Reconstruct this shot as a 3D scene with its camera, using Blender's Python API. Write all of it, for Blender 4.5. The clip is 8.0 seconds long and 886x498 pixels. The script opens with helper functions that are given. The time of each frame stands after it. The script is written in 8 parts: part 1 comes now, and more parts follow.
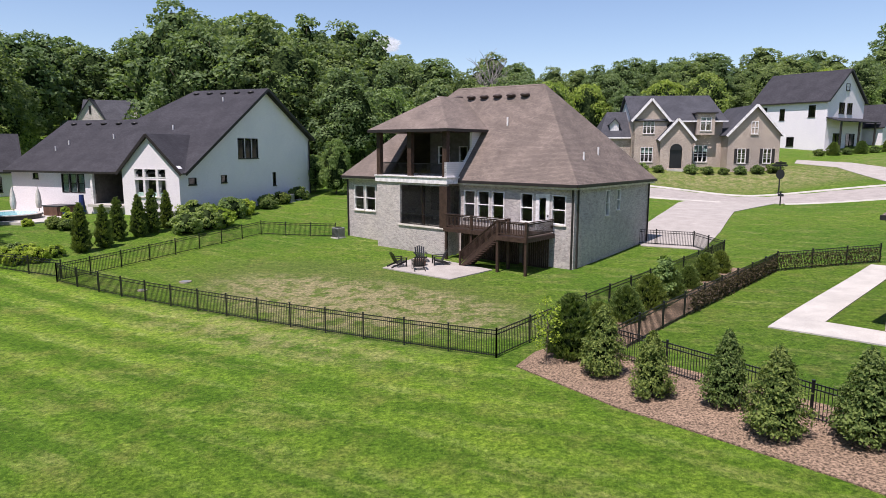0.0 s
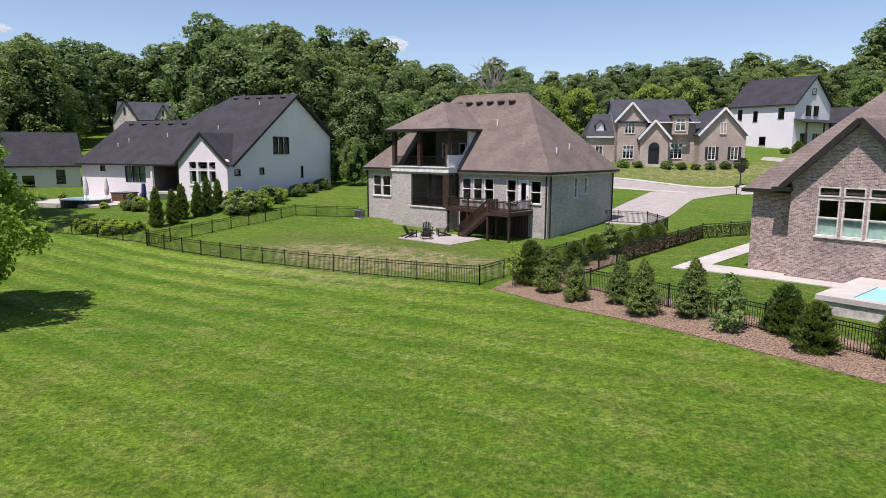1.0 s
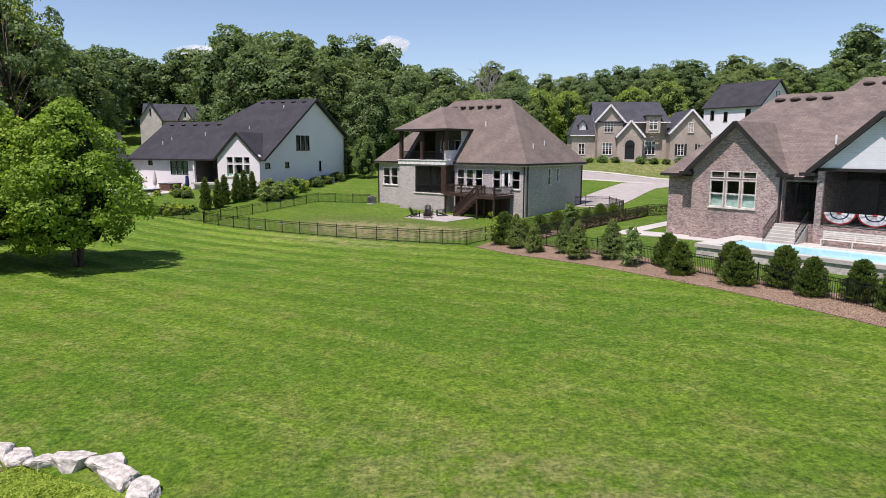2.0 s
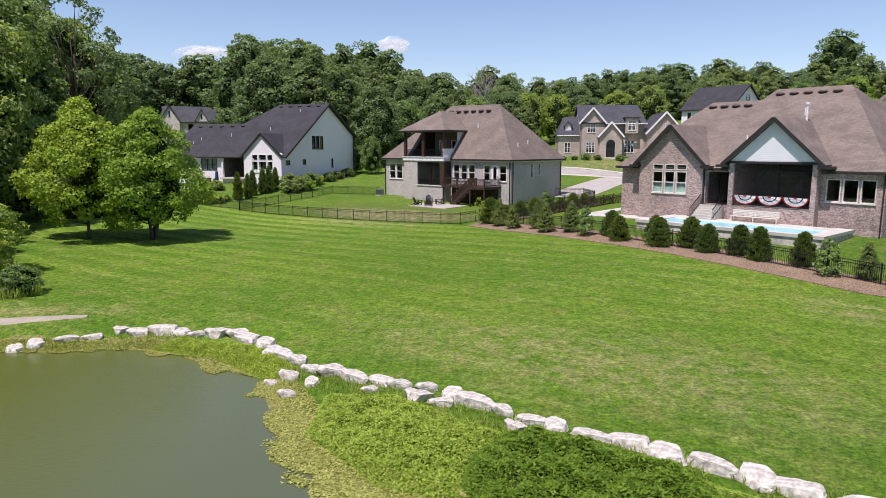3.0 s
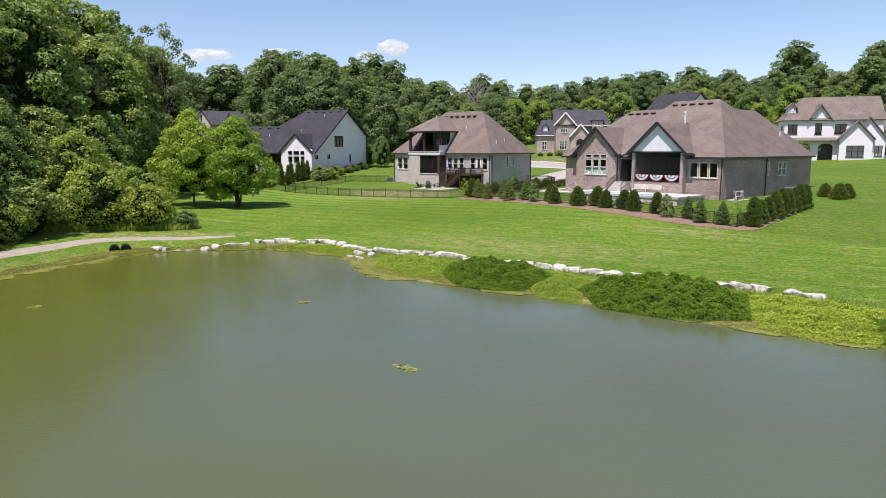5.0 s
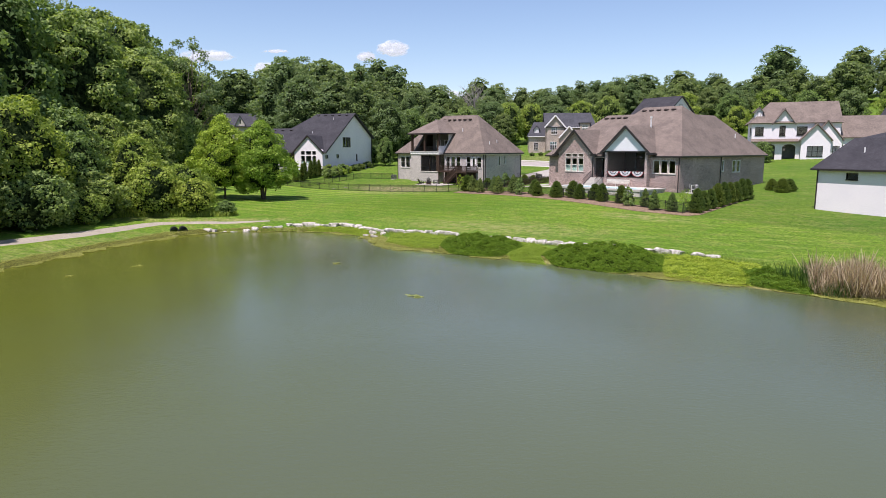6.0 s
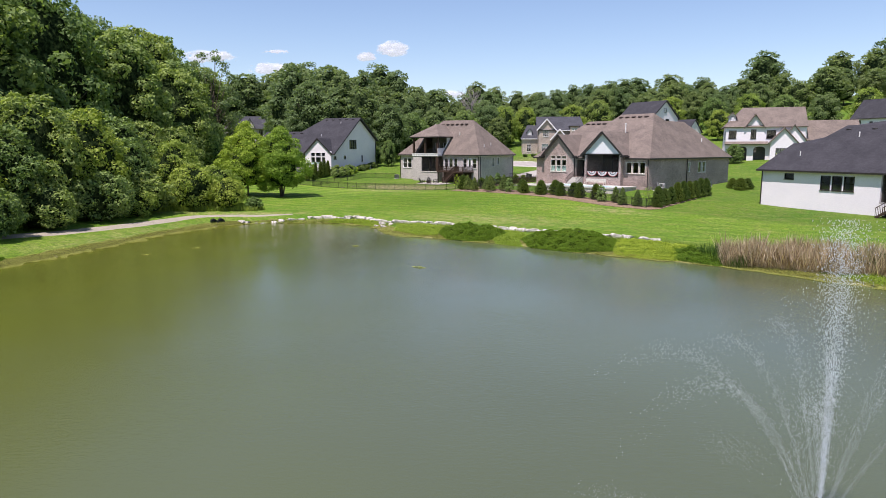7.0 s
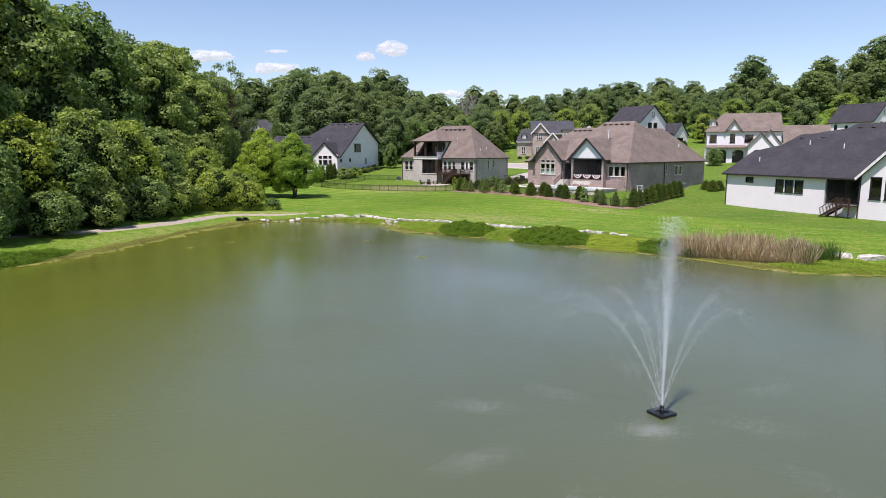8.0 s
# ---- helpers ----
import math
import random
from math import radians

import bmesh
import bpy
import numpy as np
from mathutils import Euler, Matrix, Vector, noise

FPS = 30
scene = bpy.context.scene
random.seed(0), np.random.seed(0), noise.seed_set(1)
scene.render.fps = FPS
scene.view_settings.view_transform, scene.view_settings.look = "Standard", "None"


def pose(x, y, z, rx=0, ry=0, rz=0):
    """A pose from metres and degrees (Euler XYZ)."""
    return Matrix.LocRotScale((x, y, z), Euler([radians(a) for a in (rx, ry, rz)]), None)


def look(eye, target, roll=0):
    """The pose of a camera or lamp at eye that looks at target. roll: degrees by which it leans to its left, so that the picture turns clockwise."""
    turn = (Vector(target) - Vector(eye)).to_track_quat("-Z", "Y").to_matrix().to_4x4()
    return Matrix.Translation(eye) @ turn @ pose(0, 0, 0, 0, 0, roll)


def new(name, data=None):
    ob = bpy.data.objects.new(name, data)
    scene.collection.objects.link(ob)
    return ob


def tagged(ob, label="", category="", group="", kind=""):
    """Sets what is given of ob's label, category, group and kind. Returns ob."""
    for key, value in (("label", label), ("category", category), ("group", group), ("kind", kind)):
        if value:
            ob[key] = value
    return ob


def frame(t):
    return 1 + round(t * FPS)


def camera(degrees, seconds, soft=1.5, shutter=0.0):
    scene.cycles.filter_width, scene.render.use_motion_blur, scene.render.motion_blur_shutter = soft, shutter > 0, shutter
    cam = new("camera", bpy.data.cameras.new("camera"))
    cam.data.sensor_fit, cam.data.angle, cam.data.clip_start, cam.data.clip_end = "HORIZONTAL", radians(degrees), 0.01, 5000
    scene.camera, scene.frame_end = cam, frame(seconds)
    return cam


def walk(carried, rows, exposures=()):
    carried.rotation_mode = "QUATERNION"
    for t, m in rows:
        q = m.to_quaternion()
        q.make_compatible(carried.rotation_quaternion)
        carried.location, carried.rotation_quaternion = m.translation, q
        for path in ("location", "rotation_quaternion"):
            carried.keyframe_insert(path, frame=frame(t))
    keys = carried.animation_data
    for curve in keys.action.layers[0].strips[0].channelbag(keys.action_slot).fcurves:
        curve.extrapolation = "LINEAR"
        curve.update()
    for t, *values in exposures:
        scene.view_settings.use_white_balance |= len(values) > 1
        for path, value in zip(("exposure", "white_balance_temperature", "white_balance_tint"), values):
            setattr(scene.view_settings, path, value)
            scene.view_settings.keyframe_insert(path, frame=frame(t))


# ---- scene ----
cam = camera(68.8, 8.0, soft=0.55)
# seconds, x, y, z, yaw, pitch, roll
ROWS = [
    (0, 0.000, -0.000, 10.702, -0.56, -8.81, 0.12),
    (0.5, 0.131, -6.238, 10.422, -0.26, -8.76, 0.19),
    (1, 0.254, -12.778, 10.293, 0.00, -8.80, 0.21),
    (1.5, 0.527, -19.939, 10.103, 0.17, -8.86, 0.17),
    (3, 0.922, -39.895, 9.838, 0.16, -8.91, 0.05),
    (3.5, 1.127, -46.814, 9.600, 0.20, -8.91, 0.02),
    (4, 1.253, -54.168, 9.335, 0.13, -8.86, 0.03),
    (4.5, 1.430, -60.769, 9.136, 0.15, -8.82, -0.04),
    (6, 1.791, -80.375, 8.976, 0.11, -8.75, -0.06),
    (6.5, 1.946, -87.033, 9.102, 0.11, -8.76, -0.07),
    (7, 2.017, -93.029, 9.520, 0.09, -8.79, -0.07),
    (7.5, 2.029, -98.483, 10.047, 0.03, -8.87, -0.05),
    (8, 2.059, -103.547, 10.586, 0.02, -8.87, -0.09),
]


def aim(x, y, z, yaw, pitch, roll):
    eye = Vector((x, y, z))
    yw, pt = radians(yaw), radians(pitch)
    ahead = Vector((-math.sin(yw) * math.cos(pt), math.cos(yw) * math.cos(pt), math.sin(pt)))
    return look(eye, eye + ahead, roll)


walk(cam, [(t, aim(*r)) for t, *r in ROWS], tuple((t, e + 0.03, 6500, 20) for t, e in ((0, 0.36), (0.5, 0.28), (1.0, 0.26), (1.5, 0.25), (3.0, 0.30), (3.5, 0.34), (4.0, 0.39), (4.5, 0.40), (8.0, 0.40))))

# ---------------------------------------------------------------- world, sun
SUN_EL, SUN_AZ = radians(66), radians(217)
world = bpy.data.worlds.new("world")
scene.world = world
world.use_nodes = True
wn = world.node_tree.nodes
sky = wn.new("ShaderNodeTexSky")
sky.sky_type, sky.sun_disc = "NISHITA", False
sky.sun_elevation, sky.sun_rotation = SUN_EL, SUN_AZ
sky.air_density, sky.dust_density, sky.ozone_density = 1.0, 0.25, 2.4
wn["Background"].inputs["Strength"].default_value = 0.112
world.node_tree.links.new(sky.outputs[0], wn["Background"].inputs["Color"])
sun = new("sun", bpy.data.lights.new("sun", "SUN"))
sun.data.energy, sun.data.angle, sun.data.color = 5.0, radians(0.53), (1.0, 0.965, 0.92)
sun_dir = Vector((math.sin(SUN_AZ) * math.cos(SUN_EL), math.cos(SUN_AZ) * math.cos(SUN_EL), math.sin(SUN_EL)))
sun.matrix_world = look(sun_dir * 200, (0, 0, 0))


# ---------------------------------------------------------------- materials
class Nodes:
    """Short hand for building one node material."""

    def __init__(self, name):
        self.m = bpy.data.materials.new(name)
        self.m.use_nodes = True
        self.t = self.m.node_tree
        self.b = self.t.nodes["Principled BSDF"]

    def add(self, kind, **props):
        n = self.t.nodes.new("ShaderNode" + kind)
        for k, v in props.items():
            setattr(n, k, v)
        return n

    def link(self, a, b):
        self.t.links.new(a, b)

    def coords(self, scale=(1, 1, 1)):
        m = self.add("Mapping")
        m.inputs["Scale"].default_value = scale
        self.link(self.add("TexCoord").outputs["Object"], m.inputs["Vector"])
        return m.outputs["Vector"]

    def noise(self, scale, detail=4.0, rough=0.55, vec=None):
        n = self.add("TexNoise")
        n.inputs["Scale"].default_value, n.inputs["Detail"].default_value, n.inputs["Roughness"].default_value = scale, detail, rough
        self.link(vec if vec is not None else self.coords(), n.inputs["Vector"])
        return n.outputs["Fac"]

    def ramp(self, fac, stops):
        r = self.add("ValToRGB")
        e = r.color_ramp.elements
        while len(e) < len(stops):
            e.new(0.5)
        for el, (p, c) in zip(e, stops):
            el.position, el.color = p, (*c, 1)
        self.link(fac, r.inputs["Fac"])
        return r.outputs["Color"]

    def mix(self, fac, a, b, mode="MIX"):
        n = self.add("Mix", data_type="RGBA", blend_type=mode)
        for sock, v in ((0, fac), (6, a), (7, b)):
            if isinstance(v, (int, float)):
                n.inputs[sock].default_value = v
            elif isinstance(v, tuple):
                n.inputs[sock].default_value = (*v, 1)
            else:
                self.link(v, n.inputs[sock])
        return n.outputs[2]

    def math(self, op, a, b=0.0, c=None):
        n = self.add("Math", operation=op)
        for i, v in enumerate((a, b) if c is None else (a, b, c)):
            if isinstance(v, (int, float)):
                n.inputs[i].default_value = v
            else:
                self.link(v, n.inputs[i])
        return n.outputs[0]

    def bump(self, height, strength=0.3, dist=0.02):
        n = self.add("Bump")
        n.inputs["Strength"].default_value, n.inputs["Distance"].default_value = strength, dist
        self.link(height, n.inputs["Height"])
        self.link(n.outputs[0], self.b.inputs["Normal"])

    def done(self, color=None, rough=0.8, metal=0.0, spec=0.3):
        if color is not None:
            if isinstance(color, tuple):
                self.b.inputs["Base Color"].default_value = (*color, 1)
            else:
                self.link(color, self.b.inputs["Base Color"])
        self.b.inputs["Roughness"].default_value = rough
        self.b.inputs["Metallic"].default_value = metal
        self.b.inputs["Specular IOR Level"].default_value = spec
        return self.m


def tint(c, k):
    return tuple(min(1, v * k) for v in c)


def plain(name, color, rough=0.6, metal=0.0, spec=0.3, vary=0.15, scale=3.0):
    n = Nodes(name)
    f = n.noise(scale, 5)
    c = n.ramp(f, [(0.38, tint(color, 1 - vary)), (0.62, tint(color, 1 + vary))])
    return n.done(c, rough, metal, spec)


def along_walls(n):
    """Run along the wall, height: (x + y, z) for walls square to the house."""
    s = n.add("SeparateXYZ")
    n.link(n.add("TexCoord").outputs["Object"], s.inputs[0])
    c = n.add("CombineXYZ")
    n.link(n.math("ADD", s.outputs[0], s.outputs[1]), c.inputs[0])
    n.link(s.outputs[2], c.inputs[1])
    return c.outputs[0]


def brick(name, c1, c2, mortar, relief=0.5, spread=0.0, grain=0.23):
    n = Nodes(name)
    v = along_walls(n)
    b = n.add("TexBrick")
    n.link(v, b.inputs["Vector"])
    for k, val in (("Scale", 1.0), ("Mortar Size", 0.008), ("Brick Width", 0.21), ("Row Height", 0.075), ("Bias", spread)):
        b.inputs[k].default_value = val
    b.inputs["Color1"].default_value, b.inputs["Color2"].default_value, b.inputs["Mortar"].default_value = (*c1, 1), (*c2, 1), (*mortar, 1)
    big = n.noise(0.35, 5)
    fine = n.noise(9.0, 4)
    c = n.mix(1.0, b.outputs["Color"], n.ramp(big, [(0.38, tint((1.0, 1.0, 1.01), 1 - 0.7 * grain)), (0.62, tuple(1 + k * grain for k in (0.35, 0.3, 0.22)))]), "MULTIPLY")
    c = n.mix(1.0, c, n.ramp(fine, [(0.38, (1 - grain,) * 3), (0.62, (1 + grain,) * 3)]), "MULTIPLY")
    n.bump(n.math("SUBTRACT", n.math("MULTIPLY", fine, 0.4), b.outputs["Fac"]), relief, 0.012)
    return n.done(c, 0.88, 0, 0.2)


def shingle(name, c):
    n = Nodes(name)
    v = along_walls(n)
    b = n.add("TexBrick")
    n.link(v, b.inputs["Vector"])
    for k, val in (("Scale", 1.0), ("Mortar Size", 0.010), ("Brick Width", 0.27), ("Row Height", 0.088), ("Bias", 0.0)):
        b.inputs[k].default_value = val
    b.inputs["Color1"].default_value, b.inputs["Color2"].default_value, b.inputs["Mortar"].default_value = (*tint(c, 0.88), 1), (*tint(c, 1.16), 1), (*tint(c, 0.62), 1)
    big = n.noise(0.5, 6, 0.6)
    fine = n.noise(30.0, 3)
    k = n.mix(1.0, b.outputs["Color"], n.ramp(big, [(0.38, (0.86, 0.86, 0.86)), (0.62, (1.12, 1.11, 1.1))]), "MULTIPLY")
    k = n.mix(1.0, k, n.ramp(fine, [(0.38, (0.75, 0.75, 0.75)), (0.62, (1.22, 1.22, 1.22))]), "MULTIPLY")
    n.bump(n.math("SUBTRACT", n.math("MULTIPLY", fine, 0.5), b.outputs["Fac"]), 0.5, 0.015)
    return n.done(k, 0.9, 0, 0.15)


def siding(name, c, board=0.16):
    n = Nodes(name)
    s = n.add("SeparateXYZ")
    n.link(n.add("TexCoord").outputs["Object"], s.inputs[0])
    saw = n.math("FRACT", n.math("MULTIPLY", s.outputs[2], 1 / board))
    col = n.mix(n.math("GREATER_THAN", saw, 0.93), n.ramp(n.noise(1.2, 5), [(0.3, tint(c, 0.93)), (0.7, tint(c, 1.04))]), tint(c, 0.6))
    n.bump(saw, 0.4, 0.02)
    return n.done(col, 0.6, 0, 0.3)


def leaf_mat(name, dark, light, gloss=0.6):
    n = Nodes(name)
    isl = n.add("NewGeometry").outputs["Random Per Island"]
    ob = n.add("ObjectInfo").outputs["Random"]
    c = n.ramp(isl, [(0.05, dark), (0.95, light)])
    c = n.mix(1.0, c, n.ramp(ob, [(0.0, (0.80, 0.86, 0.84)), (0.5, (1.0, 1.0, 1.0)), (1.0, (1.20, 1.10, 0.92))]), "MULTIPLY")
    n.b.inputs["Subsurface Weight"].default_value = 0.0
    tr = n.add("BsdfTranslucent")
    n.link(n.mix(1.0, c, (1.5, 1.6, 0.7), "MULTIPLY"), tr.inputs["Color"])
    n.done(c, gloss, 0, 0.15)
    mx = n.add("MixShader")
    mx.inputs[0].default_value = 0.36
    n.link(n.b.outputs[0], mx.inputs[1])
    n.link(tr.outputs[0], mx.inputs[2])
    n.link(mx.outputs[0], n.t.nodes["Material Output"].inputs["Surface"])
    return n.m


def inner_shade_mat():
    """Body inside a crown: the shade between leaves painted as mottled near-black green."""
    n = Nodes("inner_leaf_shade")
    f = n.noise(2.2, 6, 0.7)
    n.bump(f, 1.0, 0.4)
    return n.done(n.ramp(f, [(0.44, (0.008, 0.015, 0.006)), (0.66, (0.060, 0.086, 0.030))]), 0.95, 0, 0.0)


def bark_mat(name, c):
    n = Nodes(name)
    f = n.noise(6.0, 6, 0.65, n.coords((3, 3, 0.6)))
    n.bump(f, 0.6, 0.05)
    return n.done(n.ramp(f, [(0.3, tint(c, 0.55)), (0.7, tint(c, 1.3))]), 0.95, 0, 0.1)


def lawn_mat():
    n = Nodes("lawn_grass")
    tc = n.add("TexCoord").outputs["Object"]
    s = n.add("SeparateXYZ")
    n.link(tc, s.inputs[0])
    x, y = s.outputs[0], s.outputs[1]
    flat = n.add("CombineXYZ")
    n.link(x, flat.inputs[0])
    n.link(y, flat.inputs[1])
    p = flat.outputs[0]
    fine = n.noise(7.0, 6, 0.75, p)
    blades = n.noise(46.0, 3, 0.75, p)
    mid = n.noise(0.55, 5, 0.6, p)
    wide = n.noise(0.075, 4, 0.55, p)
    # mower stripes
    run = n.math("ADD", n.math("MULTIPLY", x, 0.523), n.math("MULTIPLY", y, 0.852))
    run = n.math("ADD", run, n.math("MULTIPLY", n.noise(0.16, 3, 0.6, p), 0.9))
    stripe = n.math("SINE", n.math("MULTIPLY", run, 2 * math.pi / 2.75))
    lines = n.math("SINE", n.math("MULTIPLY_ADD", run, 2 * math.pi / 2.75, 1.1))

    def within(v, edge):
        return n.math("MINIMUM", n.math("MAXIMUM", n.math("MULTIPLY_ADD", v, -0.8, edge * 0.8 + 0.5), 0.0), 1.0)

    # only the open common lawn is striped, and unevenly so
    south = within(n.math("ADD", n.math("MULTIPLY", x, 0.51), n.math("MULTIPLY", y, 0.86)), 23.8)
    west = within(n.math("ADD", n.math("MULTIPLY", x, 0.79), n.math("MULTIPLY", y, 0.61)), 17.9)
    much = n.math("MULTIPLY", n.math("MULTIPLY", south, west), n.ramp(n.noise(0.09, 2, 0.5, p), [(0.36, (0.28, 0.28, 0.28)), (0.64, (0.72, 0.72, 0.72))]))
    much = n.math("MULTIPLY", much, n.math("MINIMUM", n.math("MAXIMUM", n.math("MULTIPLY_ADD", y, 1 / 48, 0.22), 0.2), 0.9))
    stripe = n.math("MULTIPLY_ADD", stripe, much, 0.45)
    green = n.mix(stripe, (0.080, 0.166, 0.013), (0.172, 0.290, 0.028))
    green = n.mix(1.0, green, n.ramp(wide, [(0.36, (0.80, 0.88, 0.86)), (0.64, (1.20, 1.08, 1.12))]), "MULTIPLY")
    # pale clippings left along the mower's tracks
    track = n.math("MULTIPLY", n.ramp(lines, [(0.80, (0, 0, 0)), (0.99, (1, 1, 1))]), n.ramp(n.noise(0.8, 6, 0.75, p), [(0.44, (0, 0, 0)), (0.60, (1, 1, 1))]))
    green = n.mix(n.math("MULTIPLY", track, much), green, (0.37, 0.41, 0.15))
    # thin, pale streaks that follow the mowing
    streak = n.add("CombineXYZ")
    n.link(n.math("SUBTRACT", n.math("MULTIPLY", x, 0.852 * 0.22), n.math("MULTIPLY", y, 0.523 * 0.22)), streak.inputs[0])
    n.link(n.math("MULTIPLY", run, 0.85), streak.inputs[1])
    green = n.mix(n.ramp(n.noise(1.0, 6, 0.7, streak.outputs[0]), [(0.52, (0, 0, 0)), (0.68, (0.75, 0.75, 0.75))]), green, (0.275, 0.315, 0.085))
    green = n.mix(n.ramp(n.noise(1.7, 5, 0.7, p), [(0.34, (0.75, 0.75, 0.75)), (0.50, (0, 0, 0))]), green, (0.062, 0.140, 0.010))
    straw = n.mix(n.ramp(mid, [(0.50, (0, 0, 0)), (0.70, (0.6, 0.6, 0.6))]), green, (0.225, 0.235, 0.060))
    # worn, dry grass in the fenced yard and along the rocks
    def blob(cx, cy, rx, ry, turn=0.0):
        ca, sa = math.cos(turn), math.sin(turn)
        dx, dy = n.math("SUBTRACT", x, cx), n.math("SUBTRACT", y, cy)
        u = n.math("DIVIDE", n.math("ADD", n.math("MULTIPLY", dx, ca), n.math("MULTIPLY", dy, sa)), rx)
        w = n.math("DIVIDE", n.math("SUBTRACT", n.math("MULTIPLY", dy, ca), n.math("MULTIPLY", dx, sa)), ry)
        d = n.math("ADD", n.math("MULTIPLY", u, u), n.math("MULTIPLY", w, w))
        return n.math("MAXIMUM", n.math("SUBTRACT", 1.0, d), 0.0)

    dry = n.math("ADD", n.math("MULTIPLY", blob(-5, 37.0, 13, 5.5, -0.6), 2.2), n.math("MULTIPLY", blob(7, -14, 15, 5, -0.55), 0.62))
    dry = n.math("ADD", dry, n.math("MULTIPLY", blob(-9, 31.0, 12, 3.0, -0.55), 0.7))
    dry = n.math("ADD", dry, n.math("MULTIPLY", blob(-31, -24, 18, 3.4, 1.2), 0.5))
    dry = n.math("ADD", dry, n.math("MULTIPLY", blob(24, -9, 7, 3, -0.7), 0.7))
    dry = n.math("ADD", dry, n.math("MULTIPLY", blob(-27, -6, 13, 2.5, 0.1), 0.8))
    dry = n.math("ADD", dry, n.math("MULTIPLY", blob(44, 91, 26, 6.5, 0.0), 0.9))
    dry = n.math("ADD", dry, n.math("MULTIPLY", blob(75, 98, 16, 9, 0.2), 0.6))
    patch = n.math("MULTIPLY", dry, n.ramp(n.noise(0.9, 6, 0.75, p), [(0.43, (0, 0, 0)), (0.58, (1, 1, 1))]))
    faded = n.math("MULTIPLY", n.math("MINIMUM", n.math("ADD", blob(44, 91, 30, 8, 0.0), blob(-6, 40, 15, 8, -0.6)), 0.6), 0.66)
    straw = n.mix(faded, straw, (0.165, 0.175, 0.055))
    col = n.mix(n.math("MULTIPLY", patch, 0.92), straw, (0.36, 0.315, 0.15))
    # the fenced yards and street verges are darker and drier than the common lawn
    col = n.mix(n.math("MULTIPLY", south, west), n.mix(1.0, col, (0.80, 0.80, 0.92), "MULTIPLY"), col)
    col = n.mix(1.0, col, n.ramp(fine, [(0.36, (0.46, 0.52, 0.46)), (0.64, (1.52, 1.45, 1.45))]), "MULTIPLY")
    col = n.mix(1.0, col, n.ramp(blades, [(0.36, (0.6, 0.65, 0.6)), (0.64, (1.4, 1.35, 1.35))]), "MULTIPLY")
    tuft = n.noise(2.6, 5, 0.7, p)
    col = n.mix(1.0, col, n.ramp(tuft, [(0.36, (0.62, 0.70, 0.62)), (0.64, (1.34, 1.27, 1.3))]), "MULTIPLY")
    n.bump(n.math("ADD", fine, n.math("MULTIPLY", blades, 0.6)), 0.9, 0.12)
    return n.done(col, 0.85, 0, 0.12)


def water_mat(name, c, rough=0.05, ripple=0.15, tree_reflection=None):
    n = Nodes(name)
    v = n.coords((1, 1, 1))
    wav = n.noise(2.9, 6, 0.7, n.coords((1.0, 2.2, 1)))
    small = n.noise(5.0, 4, 0.7, v)
    calm = n.ramp(n.noise(0.05, 3, 0.5, v), [(0.35, (0.3, 0.3, 0.3)), (0.7, (1, 1, 1))])
    h = n.math("MULTIPLY", n.math("ADD", wav, n.math("MULTIPLY", small, 0.6)), calm)
    n.bump(h, ripple, 0.07)
    col = n.ramp(n.noise(0.035, 3, 0.5, v), [(0.3, tint(c, 0.9)), (0.7, tint(c, 1.12))])
    if tree_reflection is not None:
        # olive of the reflected trees, painted into the western part's colour
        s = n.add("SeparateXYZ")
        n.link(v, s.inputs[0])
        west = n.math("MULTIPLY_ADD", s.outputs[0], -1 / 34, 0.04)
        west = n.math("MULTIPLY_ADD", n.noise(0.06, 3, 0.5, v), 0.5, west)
        col = n.mix(n.ramp(west, [(0.25, (0, 0, 0)), (1.0, (1, 1, 1))]), col, tree_reflection)
    n.done(col, rough, 0, 0.85)
    n.b.inputs["IOR"].default_value = 1.333
    return n.m


def glass_mat():
    n = Nodes("window_glass")
    n.done((0.85, 0.90, 0.90), 0.0, 0, 0.5)
    n.b.inputs["Transmission Weight"].default_value = 1.0
    n.b.inputs["IOR"].default_value = 1.45
    return n.m


def screen_mat():
    """Fine dark insect mesh, through which the porch shows dimly."""
    n = Nodes("porch_screen_mesh")
    n.done((0.012, 0.012, 0.012), 0.6, 0, 0.2)
    tr = n.add("BsdfTransparent")
    mx = n.add("MixShader")
    mx.inputs[0].default_value = 0.74
    n.link(n.b.outputs[0], mx.inputs[1])
    n.link(tr.outputs[0], mx.inputs[2])
    n.link(mx.outputs[0], n.t.nodes["Material Output"].inputs["Surface"])
    return n.m


def spray_mat():
    n = Nodes("water_spray")
    n.done((0.93, 0.95, 0.96), 0.3, 0, 0.5)
    tr = n.add("BsdfTransparent")
    mx = n.add("MixShader")
    mx.inputs[0].default_value = 0.10
    n.link(n.b.outputs[0], mx.inputs[1])
    n.link(tr.outputs[0], mx.inputs[2])
    n.link(mx.outputs[0], n.t.nodes["Material Output"].inputs["Surface"])
    return n.m


